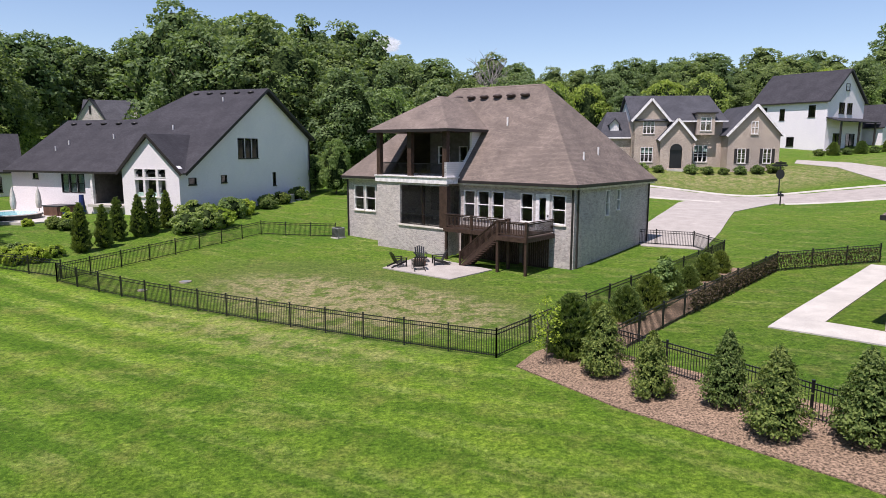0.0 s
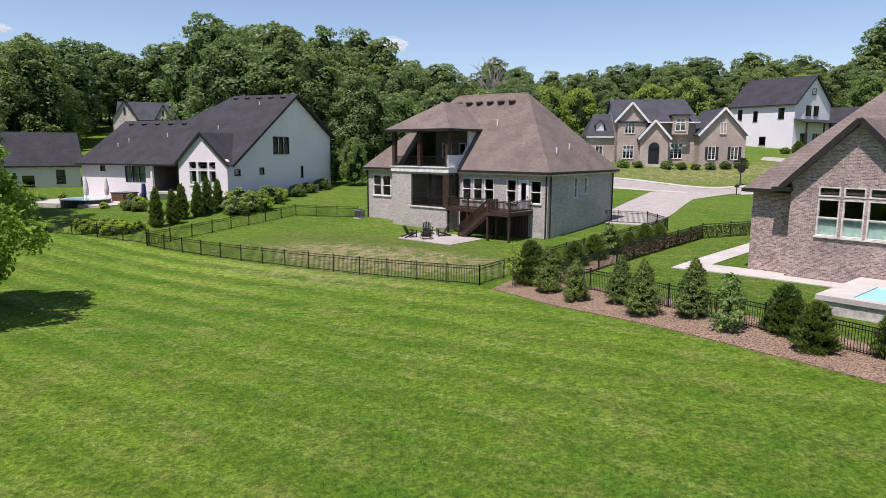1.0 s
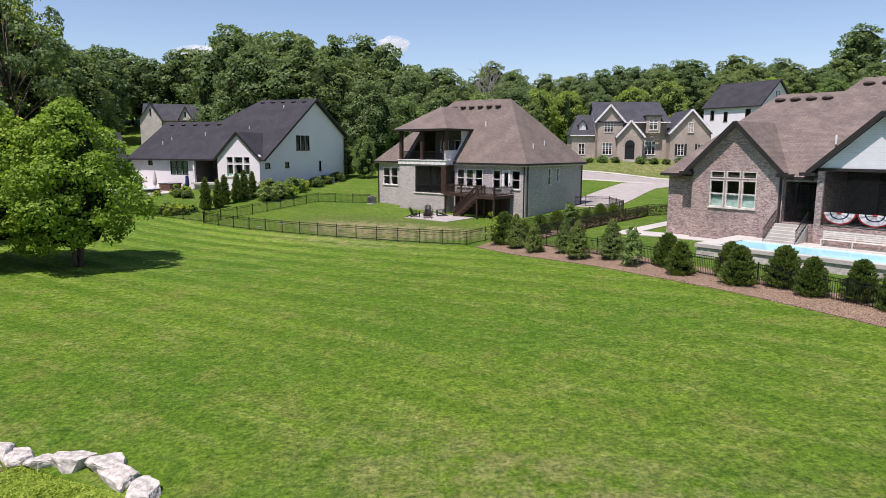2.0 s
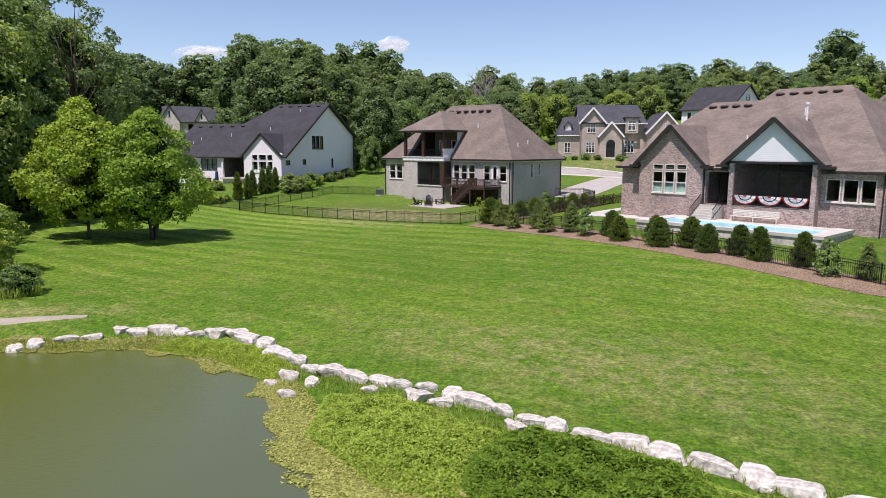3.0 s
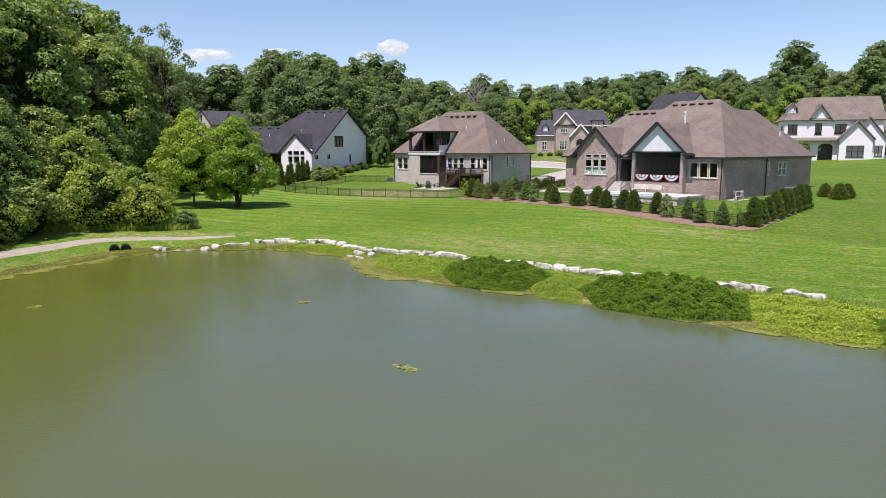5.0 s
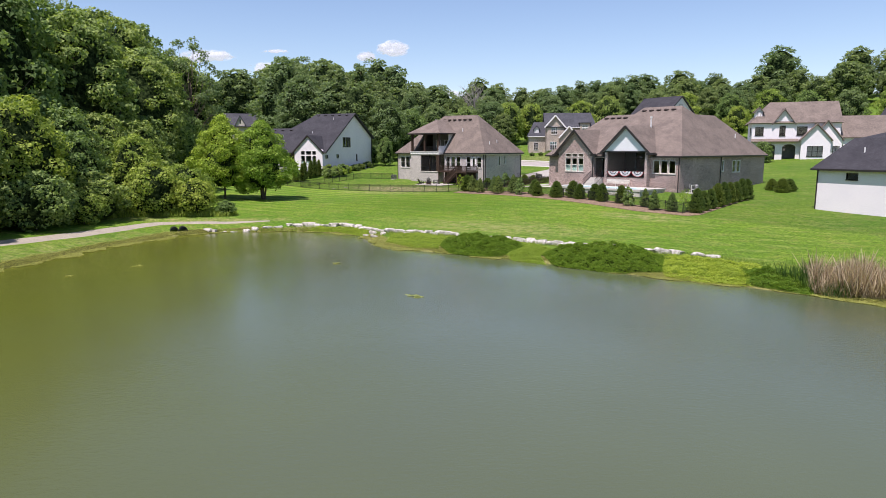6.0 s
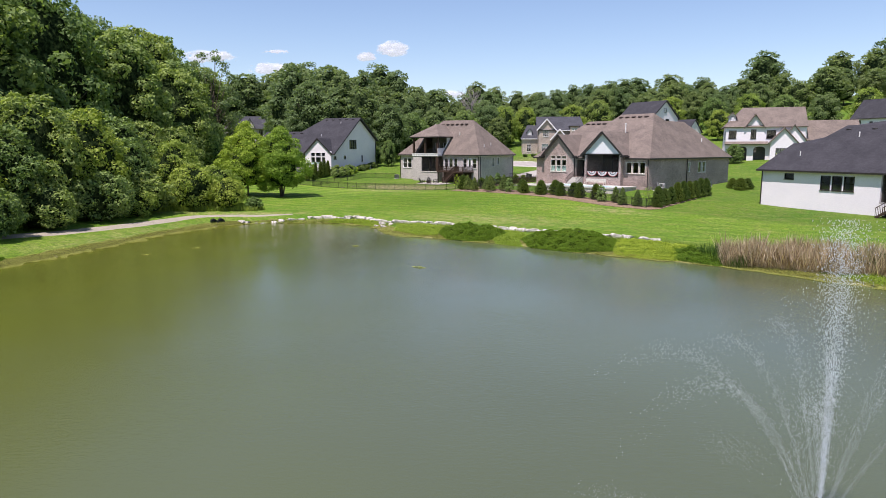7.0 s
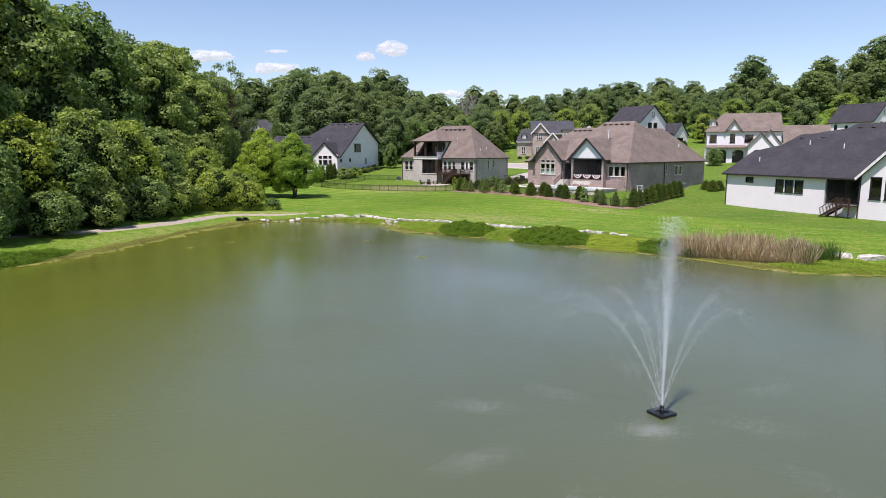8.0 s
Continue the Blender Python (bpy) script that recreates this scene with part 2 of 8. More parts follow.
def cloud_mat():
    n = Nodes("cloud_glow_white")
    n.done((0.30, 0.30, 0.30), 1.0, 0, 0.0)
    # added glow in place of sunlit brightness, outweighing green bounce from below
    n.b.inputs["Emission Color"].default_value = (0.80, 0.87, 1.0, 1)
    n.b.inputs["Emission Strength"].default_value = 0.50
    tr = n.add("BsdfTransparent")
    mx = n.add("MixShader")
    gap = n.add("VectorMath", operation="DISTANCE")
    n.link(n.add("TexCoord").outputs["Generated"], gap.inputs[0])
    gap.inputs[1].default_value = (0.5, 0.5, 0.42)
    thick = n.math("ADD", n.math("MULTIPLY_ADD", gap.outputs["Value"], -1.7, 0.84), n.math("MULTIPLY", n.noise(0.045, 8, 0.68), 0.9))
    n.link(n.ramp(thick, [(0.42, (0, 0, 0)), (0.95, (0.85, 0.85, 0.85))]), mx.inputs[0])
    n.link(tr.outputs[0], mx.inputs[1])
    n.link(n.b.outputs[0], mx.inputs[2])
    n.link(mx.outputs[0], n.t.nodes["Material Output"].inputs["Surface"])
    return n.m


def gravel(name, c, scale=30.0, vary=0.35, rough=0.95):
    n = Nodes(name)
    f = n.noise(scale, 4, 0.7)
    g = n.noise(0.8, 5, 0.6)
    col = n.ramp(f, [(0.38, tint(c, 1 - vary)), (0.62, tint(c, 1 + vary))])
    col = n.mix(1.0, col, n.ramp(g, [(0.3, (0.85, 0.85, 0.85)), (0.7, (1.1, 1.1, 1.1))]), "MULTIPLY")
    n.bump(f, 0.5, 0.03)
    return n.done(col, rough, 0, 0.15)


M = {
    "lawn": lawn_mat(),
    # second pond colour paints the wood's reflection in the west
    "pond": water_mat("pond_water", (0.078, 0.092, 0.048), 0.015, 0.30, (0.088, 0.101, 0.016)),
    "pool": water_mat("pool_water", (0.30, 0.68, 0.76), 0.03, 0.06),
    "brick_a": brick("grey_brick", (0.52, 0.465, 0.435), (0.31, 0.27, 0.26), (0.60, 0.57, 0.545), grain=0.13),
    "brick_c": brick("brown_grey_brick", (0.45, 0.330, 0.295), (0.175, 0.122, 0.112), (0.50, 0.435, 0.405)),
    "brick_w": brick("white_painted_brick", (0.80, 0.75, 0.77), (0.76, 0.71, 0.73), (0.70, 0.65, 0.67), 0.2, 0.0, 0.04),
    "brick_e": brick("tan_brick", (0.46, 0.37, 0.30), (0.34, 0.27, 0.23), (0.52, 0.46, 0.40)),
    "brick_e2": brick("pale_stone", (0.72, 0.63, 0.59), (0.62, 0.54, 0.50), (0.68, 0.61, 0.57)),
    "roof_a": shingle("taupe_shingles", (0.185, 0.148, 0.128)),
    "roof_b": shingle("charcoal_shingles", (0.050, 0.048, 0.055)),
    "roof_e": shingle("slate_grey_shingles", (0.070, 0.070, 0.080)),
    "trim_white": plain("white_trim", (0.72, 0.69, 0.68), 0.5),
    "trim_cream": plain("cream_trim", (0.60, 0.56, 0.50), 0.5),
    "trim_dark": plain("dark_trim", (0.030, 0.026, 0.025), 0.45),
    "siding": siding("pale_grey_siding", (0.69, 0.67, 0.68)),
    "wood_dark": plain("dark_stained_wood", (0.050, 0.030, 0.022), 0.55, vary=0.3, scale=6),
    "metal_black": plain("black_powder_coat", (0.012, 0.012, 0.013), 0.35, spec=0.5),
    "glass": glass_mat(),
    "blind": plain("pale_green_blind", (0.24, 0.335, 0.305), 0.8),
    # porch backs and rooms: their shade is painted in as this dark colour
    "interior_shade": plain("shaded_interior_wall", (0.11, 0.10, 0.09), 0.9),
    "concrete": gravel("pale_concrete", (0.46, 0.43, 0.39), 18, 0.10, 0.85),
    "drive": gravel("driveway_concrete", (0.36, 0.325, 0.295), 12, 0.12, 0.85),
    "asphalt": gravel("worn_street", (0.33, 0.295, 0.27), 14, 0.14, 0.9),
    "gravel": gravel("path_gravel", (0.31, 0.27, 0.215), 26, 0.3),
    "mulch": gravel("bark_mulch", (0.205, 0.142, 0.098), 13, 0.75),
    "soil": gravel("wet_bank_soil", (0.165, 0.160, 0.050), 9, 0.5),
    "stone": gravel("pale_limestone", (0.465, 0.425, 0.38), 3.0, 0.28),
    "algae": leaf_mat("floating_algae", (0.15, 0.175, 0.040), (0.40, 0.43, 0.17)),
    # far leaves, greyed and blued: distance haze is put into the colour
    "leaf_wood": leaf_mat("hazy_woodland_leaves", (0.080, 0.122, 0.052), (0.216, 0.282, 0.122)),
    "leaf_near": leaf_mat("wood_edge_leaves", (0.074, 0.124, 0.038), (0.300, 0.385, 0.130)),
    "leaf_light": leaf_mat("fresh_leaves", (0.140, 0.225, 0.026), (0.350, 0.450, 0.078)),
    "leaf_yellow": leaf_mat("yellow_green_leaves", (0.125, 0.190, 0.034), (0.345, 0.415, 0.092)),
    "leaf_ever": leaf_mat("evergreen_leaves", (0.048, 0.086, 0.022), (0.205, 0.262, 0.078)),
    "leaf_water": leaf_mat("waterside_leaves", (0.066, 0.142, 0.014), (0.170, 0.262, 0.032)),
    "leaf_lime": leaf_mat("lime_leaves", (0.165, 0.250, 0.026), (0.380, 0.460, 0.085)),
    "reed_tan": leaf_mat("dry_reeds", (0.24, 0.155, 0.105), (0.78, 0.60, 0.45)),
    "reed_green": leaf_mat("green_reeds", (0.035, 0.085, 0.02), (0.08, 0.14, 0.035)),
    "leaf_turf": leaf_mat("turf_blades", (0.080, 0.160, 0.014), (0.195, 0.285, 0.042)),
    # near-black green that paints the shade behind the outer leaves
    "leaf_shade": inner_shade_mat(),
    "leaf_dry": leaf_mat("dry_vine_leaves", (0.05, 0.04, 0.025), (0.13, 0.10, 0.055)),
    "bark": bark_mat("bark", (0.12, 0.095, 0.075)),
    "bark_pale": bark_mat("pale_bark", (0.30, 0.27, 0.25)),
    "cloud": cloud_mat(),
    "screen": screen_mat(),
    "blue_tub": plain("blue_glaze", (0.02, 0.08, 0.25), 0.3),
    "navy": plain("navy_canvas", (0.015, 0.03, 0.12), 0.8),
    "canvas": plain("pale_canvas", (0.52, 0.48, 0.43), 0.9),
    "red": plain("red_cloth", (0.45, 0.03, 0.04), 0.8),
    "white_cloth": plain("white_cloth", (0.78, 0.76, 0.74), 0.8),
    "brown_panel": plain("brown_panel", (0.12, 0.065, 0.045), 0.6),
    "vent_brown": plain("brown_vent_metal", (0.060, 0.042, 0.036), 0.5),
    "ac_grey": plain("grey_metal", (0.22, 0.22, 0.22), 0.5, 0.3),
    "spray": spray_mat(),
}


# ---------------------------------------------------------------- mesh helpers
def box(bm, x0, x1, y0, y1, z0, z1):
    v = [bm.verts.new((x, y, z)) for z in (z0, z1) for y in (y0, y1) for x in (x0, x1)]
    for f in ((0, 2, 3, 1), (4, 5, 7, 6), (0, 1, 5, 4), (1, 3, 7, 5), (3, 2, 6, 7), (2, 0, 4, 6)):
        bm.faces.new([v[i] for i in f])


def solid(bm, pts, off):
    """A flat polygon thickened by the vector off."""
    off = Vector(off)
    a = [bm.verts.new(p) for p in pts]
    b = [bm.verts.new(Vector(p) + off) for p in pts]
    bm.faces.new(a)
    bm.faces.new(b[::-1])
    for i in range(len(a)):
        j = (i + 1) % len(a)
        bm.faces.new((a[j], a[i], b[i], b[j]))


def slab(bm, pts, thick=0.14):
    """A roof plane: thickened downwards along its normal."""
    a, b, c = (Vector(p) for p in pts[:3])
    n = (b - a).cross(c - a).normalized()
    if n.z > 0:
        n = -n
    solid(bm, pts, n * thick)


def bar(bm, a, b, r, sides=6, r2=None):
    """A round bar from a to b."""
    a, b = Vector(a), Vector(b)
    q = (b - a).to_track_quat("Z", "Y").to_matrix()
    rings = []
    for p, rad in ((a, r), (b, r if r2 is None else r2)):
        rings.append([bm.verts.new(p + q @ Vector((rad * math.cos(2 * math.pi * i / sides), rad * math.sin(2 * math.pi * i / sides), 0))) for i in range(sides)])
    for i in range(sides):
        j = (i + 1) % sides
        bm.faces.new((rings[0][i], rings[0][j], rings[1][j], rings[1][i]))
    bm.faces.new(rings[0][::-1])
    bm.faces.new(rings[1])


def beam(bm, a, b, w, h):
    """A square beam from a to b, w wide across and h high."""
    a, b = Vector(a), Vector(b)
    d = (b - a).normalized()
    s = d.cross(Vector((0, 0, 1)))
    s = (s.normalized() if s.length > 1e-4 else Vector((1, 0, 0))) * w / 2
    u = s.cross(d).normalized() * h / 2
    va = [bm.verts.new(a + i * s + j * u) for i, j in ((-1, -1), (1, -1), (1, 1), (-1, 1))]
    vb = [bm.verts.new(b + i * s + j * u) for i, j in ((-1, -1), (1, -1), (1, 1), (-1, 1))]
    bm.faces.new(va[::-1])
    bm.faces.new(vb)
    for i in range(4):
        j = (i + 1) % 4
        bm.faces.new((va[i], va[j], vb[j], vb[i]))


def weld(bm):
    bmesh.ops.remove_doubles(bm, verts=bm.verts, dist=1e-4)


def to_mesh(name, bm, material, smooth=False):
    bmesh.ops.recalc_face_normals(bm, faces=bm.faces)
    me = bpy.data.meshes.new(name)
    bm.to_mesh(me)
    bm.free()
    me.materials.append(M[material] if isinstance(material, str) else material)
    if smooth:
        me.polygons.foreach_set("use_smooth", [True] * len(me.polygons))
    return me


def part(name, bm, material, parent=None, label="", smooth=False):
    ob = new(name, to_mesh(name, bm, material, smooth))
    ob.parent = parent
    if label:
        tagged(ob, label)
    return ob


def boxes(name, material, parent, *dims, label=""):
    bm = bmesh.new()
    for d in dims:
        box(bm, *d)
    return part(name, bm, material, parent, label)


def each(name, material, parent, *dims):
    for d in dims:
        boxes(name, material, parent, d)


def base(name, m, label, category, group="", kind=""):
    ob = new(name)
    ob.empty_display_size = 0.3
    ob.matrix_world = m
    return tagged(ob, label, category, group, kind)


# ---------------------------------------------------------------- the lie of the land
WATER = 0.05
POND = [(-37, -47.6), (-34.2, -41.4), (-31.6, -32), (-29.6, -22), (-26.4, -13), (-21.8, -9.4), (-12, -9.6), (-6.6, -13.6),
        (-4.4, -18.9), (-2.2, -22.3), (1.2, -24), (4, -26.2), (9, -29), (14, -33), (17.5, -36.2), (22.8, -39.6), (26.8, -43.5),
        (29.8, -47.3), (32.8, -50), (39, -50.8), (52, -58), (58, -80), (50, -118), (20, -135), (-20, -130), (-42, -95), (-42, -62)]
POND_XY = np.array(POND)
# x, y, height of the open ground
LAND = np.array([
    (-15, -9, 0.95), (21, -29, 0.95), (-6, -12, 0.9), (3, -19, 0.9), (38, -45, 0.95), (-38, -30, 1.0), (-30, -9, 1.0), (2.5, 26.2, 2.0),
    (0, 5, 1.45), (-25.4, 42.7, 1.85), (-16.3, 59.8, 2.8), (9.6, 43.6, 2.4), (-4.7, 50.2, 2.35), (20.8, 46.1, 2.95), (18.8, 26.6, 3.0),
    (34, 8.3, 3.0), (-29, 19, 1.4), (29, -8, 1.65), (45.3, -4.4, 2.0), (55, -25, 1.9), (51, 14, 2.8), (27, 62, 3.9), (38, 76, 4.3), (40, 84, 4.7), (32, 97.7, 7.9),
    (50, 97.7, 8.4), (66, 111, 10.3), (-17, 85, 4.9), (-34, 66, 4.0), (-46, 70, 3.0), (72, 64, 6.5), (-60, 0, 3.0), (-60, 60, 4.5), (90, -20, 4.0),
    (0, 130, 8.5), (0, 200, 20.0), (-80, 190, 19.0), (-82, 154, 10.8), (120, 190, 21.0), (172, 215, 32.0), (100, 110, 12.0), (0, -190, 1.0), (-120, -80, 6.0), (130, -100, 5.0)])


def _solve_land():
    p = LAND[:, :2]
    d = np.linalg.norm(p[:, None] - p[None], axis=2)
    n = len(p)
    a = np.zeros((n + 3, n + 3))
    a[:n, :n] = np.sqrt(d * d + 36.0)
    a[:n, n:] = np.c_[np.ones(n), p / 100]
    a[n:, :n] = a[:n, n:].T
    return np.linalg.solve(a, np.r_[LAND[:, 2], 0, 0, 0])


LAND_W = _solve_land()


def pond_distance(pts):
    """Signed distance to the pond's shore, positive on land."""
    best = np.full(len(pts), 1e9)
    inside = np.zeros(len(pts), bool)
    for a, b in zip(POND_XY, np.roll(POND_XY, -1, 0)):
        e = b - a
        t = np.clip(((pts - a) @ e) / (e @ e), 0, 1)
        best = np.minimum(best, np.linalg.norm(pts - a - t[:, None] * e, axis=1))
        cross = ((a[1] > pts[:, 1]) != (b[1] > pts[:, 1])) & (pts[:, 0] < (b[0] - a[0]) * (pts[:, 1] - a[1]) / (b[1] - a[1] + 1e-12) + a[0])
        inside ^= cross
    return np.where(inside, -best, best)


def land(pts):
    pts = np.asarray(pts, float)
    q = np.clip(pts, (-260, -230), (260, 300))
    d = np.linalg.norm(q[:, None] - LAND[None, :, :2], axis=2)
    z = np.sqrt(d * d + 36.0) @ LAND_W[:-3] + LAND_W[-3] + (q / 100) @ LAND_W[-2:]
    z = np.maximum(z, 0.6)
    s = pond_distance(pts)
    wob = 0.35 * np.sin(pts[:, 0] * 0.9 + np.sin(pts[:, 1] * 0.7)) * np.exp(-np.abs(s) / 3)
    s = s + wob
    out = WATER + (z - WATER) * (1 - np.exp(-np.maximum(s, 0) / 2.2))
    return np.where(s > 0, out, WATER + np.maximum(s * 0.35, -1.6))


def gz(x, y):
    return float(land([(x, y)])[0])


def axis_steps(lo, a, b, hi, step):
    left = [a - step]
    while left[-1] > lo:
        left.append(left[-1] - max(step, (a - left[-1]) * 0.35))
    right = [b + step]
    while right[-1] < hi:
        right.append(right[-1] + max(step, (right[-1] - b) * 0.35))
    return np.array(left[::-1] + list(np.arange(a, b + 1e-6, step)) + right)


def grid_mesh(name, xs, ys, z, material):
    nx, ny = len(xs), len(ys)
    X, Y = np.meshgrid(xs, ys)
    co = np.c_[X.ravel(), Y.ravel(), z]
    i = (np.arange(ny - 1)[:, None] * nx + np.arange(nx - 1)[None]).ravel()
    faces = np.c_[i, i + 1, i + 1 + nx, i + nx]
    me = bpy.data.meshes.new(name)
    me.from_pydata(co.tolist(), [], faces.tolist())
    me.materials.append(M[material])
    me.polygons.foreach_set("use_smooth", [True] * len(me.polygons))
    return me


xs = axis_steps(-2500, -75, 95, 2500, 1.0)
ys = axis_steps(-2500, -70, 135, 2500, 1.0)
GX, GY = np.meshgrid(xs, ys)
ground = new("ground", grid_mesh("ground", xs, ys, land(np.c_[GX.ravel(), GY.ravel()]), "lawn"))
tagged(ground, "mown green lawn with mower stripes and dry patches", "ground", kind="structure")

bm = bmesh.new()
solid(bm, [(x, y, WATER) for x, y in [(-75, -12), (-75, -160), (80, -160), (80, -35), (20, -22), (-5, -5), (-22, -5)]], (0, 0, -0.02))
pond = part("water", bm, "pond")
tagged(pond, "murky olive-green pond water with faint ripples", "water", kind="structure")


def strip(name, line, width, material, label, category, lift=0.05, step=1.0):
    """A band of ground surface that follows a line; width may be a pair of widths."""
    pts = [Vector((*p, 0)) for p in line]
    path = [pts[0]]
    for a, b in zip(pts, pts[1:]):
        n = max(1, int((b - a).length / step))
        path += [a.lerp(b, (i + 1) / n) for i in range(n)]
    for _ in range(2):
        path = [path[0]] + [(a + 2 * b + c) / 4 for a, b, c in zip(path, path[1:], path[2:])] + [path[-1]]
    cols = 5
    co = []
    for i, p in enumerate(path):
        d = (path[min(i + 1, len(path) - 1)] - path[max(i - 1, 0)]).normalized()
        s = Vector((-d.y, d.x, 0))
        w = width if not isinstance(width, tuple) else width[0] + (width[1] - width[0]) * (i / (len(path) - 1)) ** 5
        w *= 1 + 0.05 * math.sin(i * 1.3)
        for k in range(cols):
            q = p + s * w * (k / (cols - 1) - 0.5)
            co.append((q.x, q.y))
    z = land(co) + lift
    z[0::cols] -= lift + 0.03
    z[cols - 1::cols] -= lift + 0.03
    me = bpy.data.meshes.new(name)
    faces = [(i * cols + k, i * cols + k + 1, (i + 1) * cols + k + 1, (i + 1) * cols + k) for i in range(len(path) - 1) for k in range(cols - 1)]
    me.from_pydata([(x, y, h) for (x, y), h in zip(co, z)], [], faces)
    me.materials.append(M[material])
    ob = new(name, me)
    return tagged(ob, label, category, kind="structure")


def patch(name, outline, material, label, category, lift=0.05, step=0.8):
    """A draped area of ground surface inside an outline."""
    poly = np.array(outline, float)
    lo, hi = poly.min(0), poly.max(0)
    bm = bmesh.new()
    f = bm.faces.new([bm.verts.new((x, y, 0)) for x, y in outline])
    for ax in (0, 1):
        for c in np.arange(lo[ax] + step, hi[ax], step):
            co, no = [0, 0, 0], [0, 0, 0]
            co[ax], no[ax] = c, 1
            bmesh.ops.bisect_plane(bm, geom=bm.verts[:] + bm.edges[:] + bm.faces[:], plane_co=co, plane_no=no)
    zz = land([(v.co.x, v.co.y) for v in bm.verts])
    for v, z in zip(bm.verts, zz):
        v.co.z = z + lift
    edge = [e for e in bm.edges if len(e.link_faces) == 1]
    r = bmesh.ops.extrude_edge_only(bm, edges=edge)
    for g in r["geom"]:
        if isinstance(g, bmesh.types.BMVert):
            g.co.z -= lift + 0.08
    ob = part(name, bm, material)
    return tagged(ob, label, category, kind="structure")


# ---------------------------------------------------------------- surfaces laid on the ground
strip("street", [(5, 88), (26, 84), (40, 79.5), (56, 77), (75, 72), (100, 60), (125, 40)], 8.5, "asphalt", "worn pale grey residential street", "road", 0.06)
strip("bank", POND[:20], 2.6, "soil", "wet olive-brown bank at the water's edge", "bank", 0.03)
strip("path", [(-52, -50), (-44.7, -36), (-37.6, -26.3), (-33.5, -18), (-30.2, -9.2), (-25.0, -7.2), (-21.4, -6.4), (-18.4, -5.9)], (3.4, 0.4), "gravel", "pale gravel footpath curving round the pond", "path", 0.05)
patch("driveway", [(17.2, 56.5), (16.5, 51.5), (20.5, 49.0), (24.8, 55.9), (31.5, 68), (40.5, 76.5), (35, 83), (28.5, 76), (24, 68)], "drive", "pale concrete driveway fanning out to the street", "driveway", 0.06)
patch("front_drive", [(58, 79), (63, 76.5), (66, 86), (62, 97), (56, 101), (54, 98), (58, 94)], "drive", "pale concrete driveway of the house opposite", "driveway", 0.06)
patch("mulch_bed", [(3.2, 25.0), (4.2, 26.6), (5.6, 27.6), (19.4, 42.6), (21.7, 40.8), (7.5, 25.9), (13.2, 19.0), (21.2, 6.6), (29.2, -6.2), (41.3, 5.9),
                    (42.4, 4.8), (30.6, -8.0), (28.9, -8.6), (24.2, -4.6), (16.2, 7.8), (10.4, 15.6), (6.0, 20.6)], "mulch", "reddish-brown bark mulch bed along the fence", "flower bed", 0.05)
bpy.data.objects["mulch_bed"]["kind"] = "structure"
patch("side_walk", [(14.9, 28.1), (28.4, 41.4), (29.6, 40.2), (17.6, 28.3), (24.0, 20.0), (22.8, 19.2)], "concrete", "clean pale concrete garden path", "path", 0.06)
strip("street_kerb", [(5, 92.3), (26, 88.3), (40, 83.8), (56, 81.3), (75, 76.3), (100, 64.3)], 0.5, "concrete", "pale concrete kerb along the street", "kerb", 0.14)
strip("street_kerb", [(5, 83.7), (26, 79.7), (34, 77.2)], 0.5, "concrete", "pale concrete kerb along the street", "kerb", 0.14)
strip("street_kerb", [(40.5, 75.0), (56, 72.7), (75, 67.7), (100, 55.7)], 0.5, "concrete", "pale concrete kerb along the street", "kerb", 0.14)


# ---------------------------------------------------------------- parts of houses
def at_wall(run, at, out):
    """Maps (along the wall, outwards, up) to the house's own axes."""
    return (lambda a, d, z: (a, at + out * d, z)) if run == "x" else (lambda a, d, z: (at + out * d, a, z))


def abox(bm, f, a0, a1, d0, d1, z0, z1):
    p, q = f(a0, d0, z0), f(a1, d1, z1)
    box(bm, min(p[0], q[0]), max(p[0], q[0]), min(p[1], q[1]), max(p[1], q[1]), z0, z1)


def wall(house, run, at, out, a0, a1, z0, z1, material, holes=(), thick=0.25, label=""):
    """An upright wall whose outer face stands at `at`, with openings (a0, a1, z0, z1) through it."""
    f = at_wall(run, at, out)
    bm = bmesh.new()
    us = sorted({a0, a1, *(min(max(v, a0), a1) for h in holes for v in h[:2])})
    vs = sorted({z0, z1, *(min(max(v, z0), z1) for h in holes for v in h[2:])})
    for u0, u1 in zip(us, us[1:]):
        for v0, v1 in zip(vs, vs[1:]):
            um, vm = (u0 + u1) / 2, (v0 + v1) / 2
            if not any(h[0] < um < h[1] and h[2] < vm < h[3] for h in holes):
                abox(bm, f, u0, u1, -thick, 0, v0, v1)
    weld(bm)
    return part("wall", bm, material, house, label)


def gable_end(house, run, at, out, a0, a1, z, peak_a, peak_z, material, thick=0.25, extra=(), name="gable"):
    f = at_wall(run, at, out)
    bm = bmesh.new()
    pts = [f(a0, 0, z), f(a1, 0, z), *[f(a, 0, h) for a, h in extra], f(peak_a, 0, peak_z)]
    d = Vector(f(0, -thick, 0)) - Vector(f(0, 0, 0))
    solid(bm, pts, d)
    return part(name, bm, material, house)


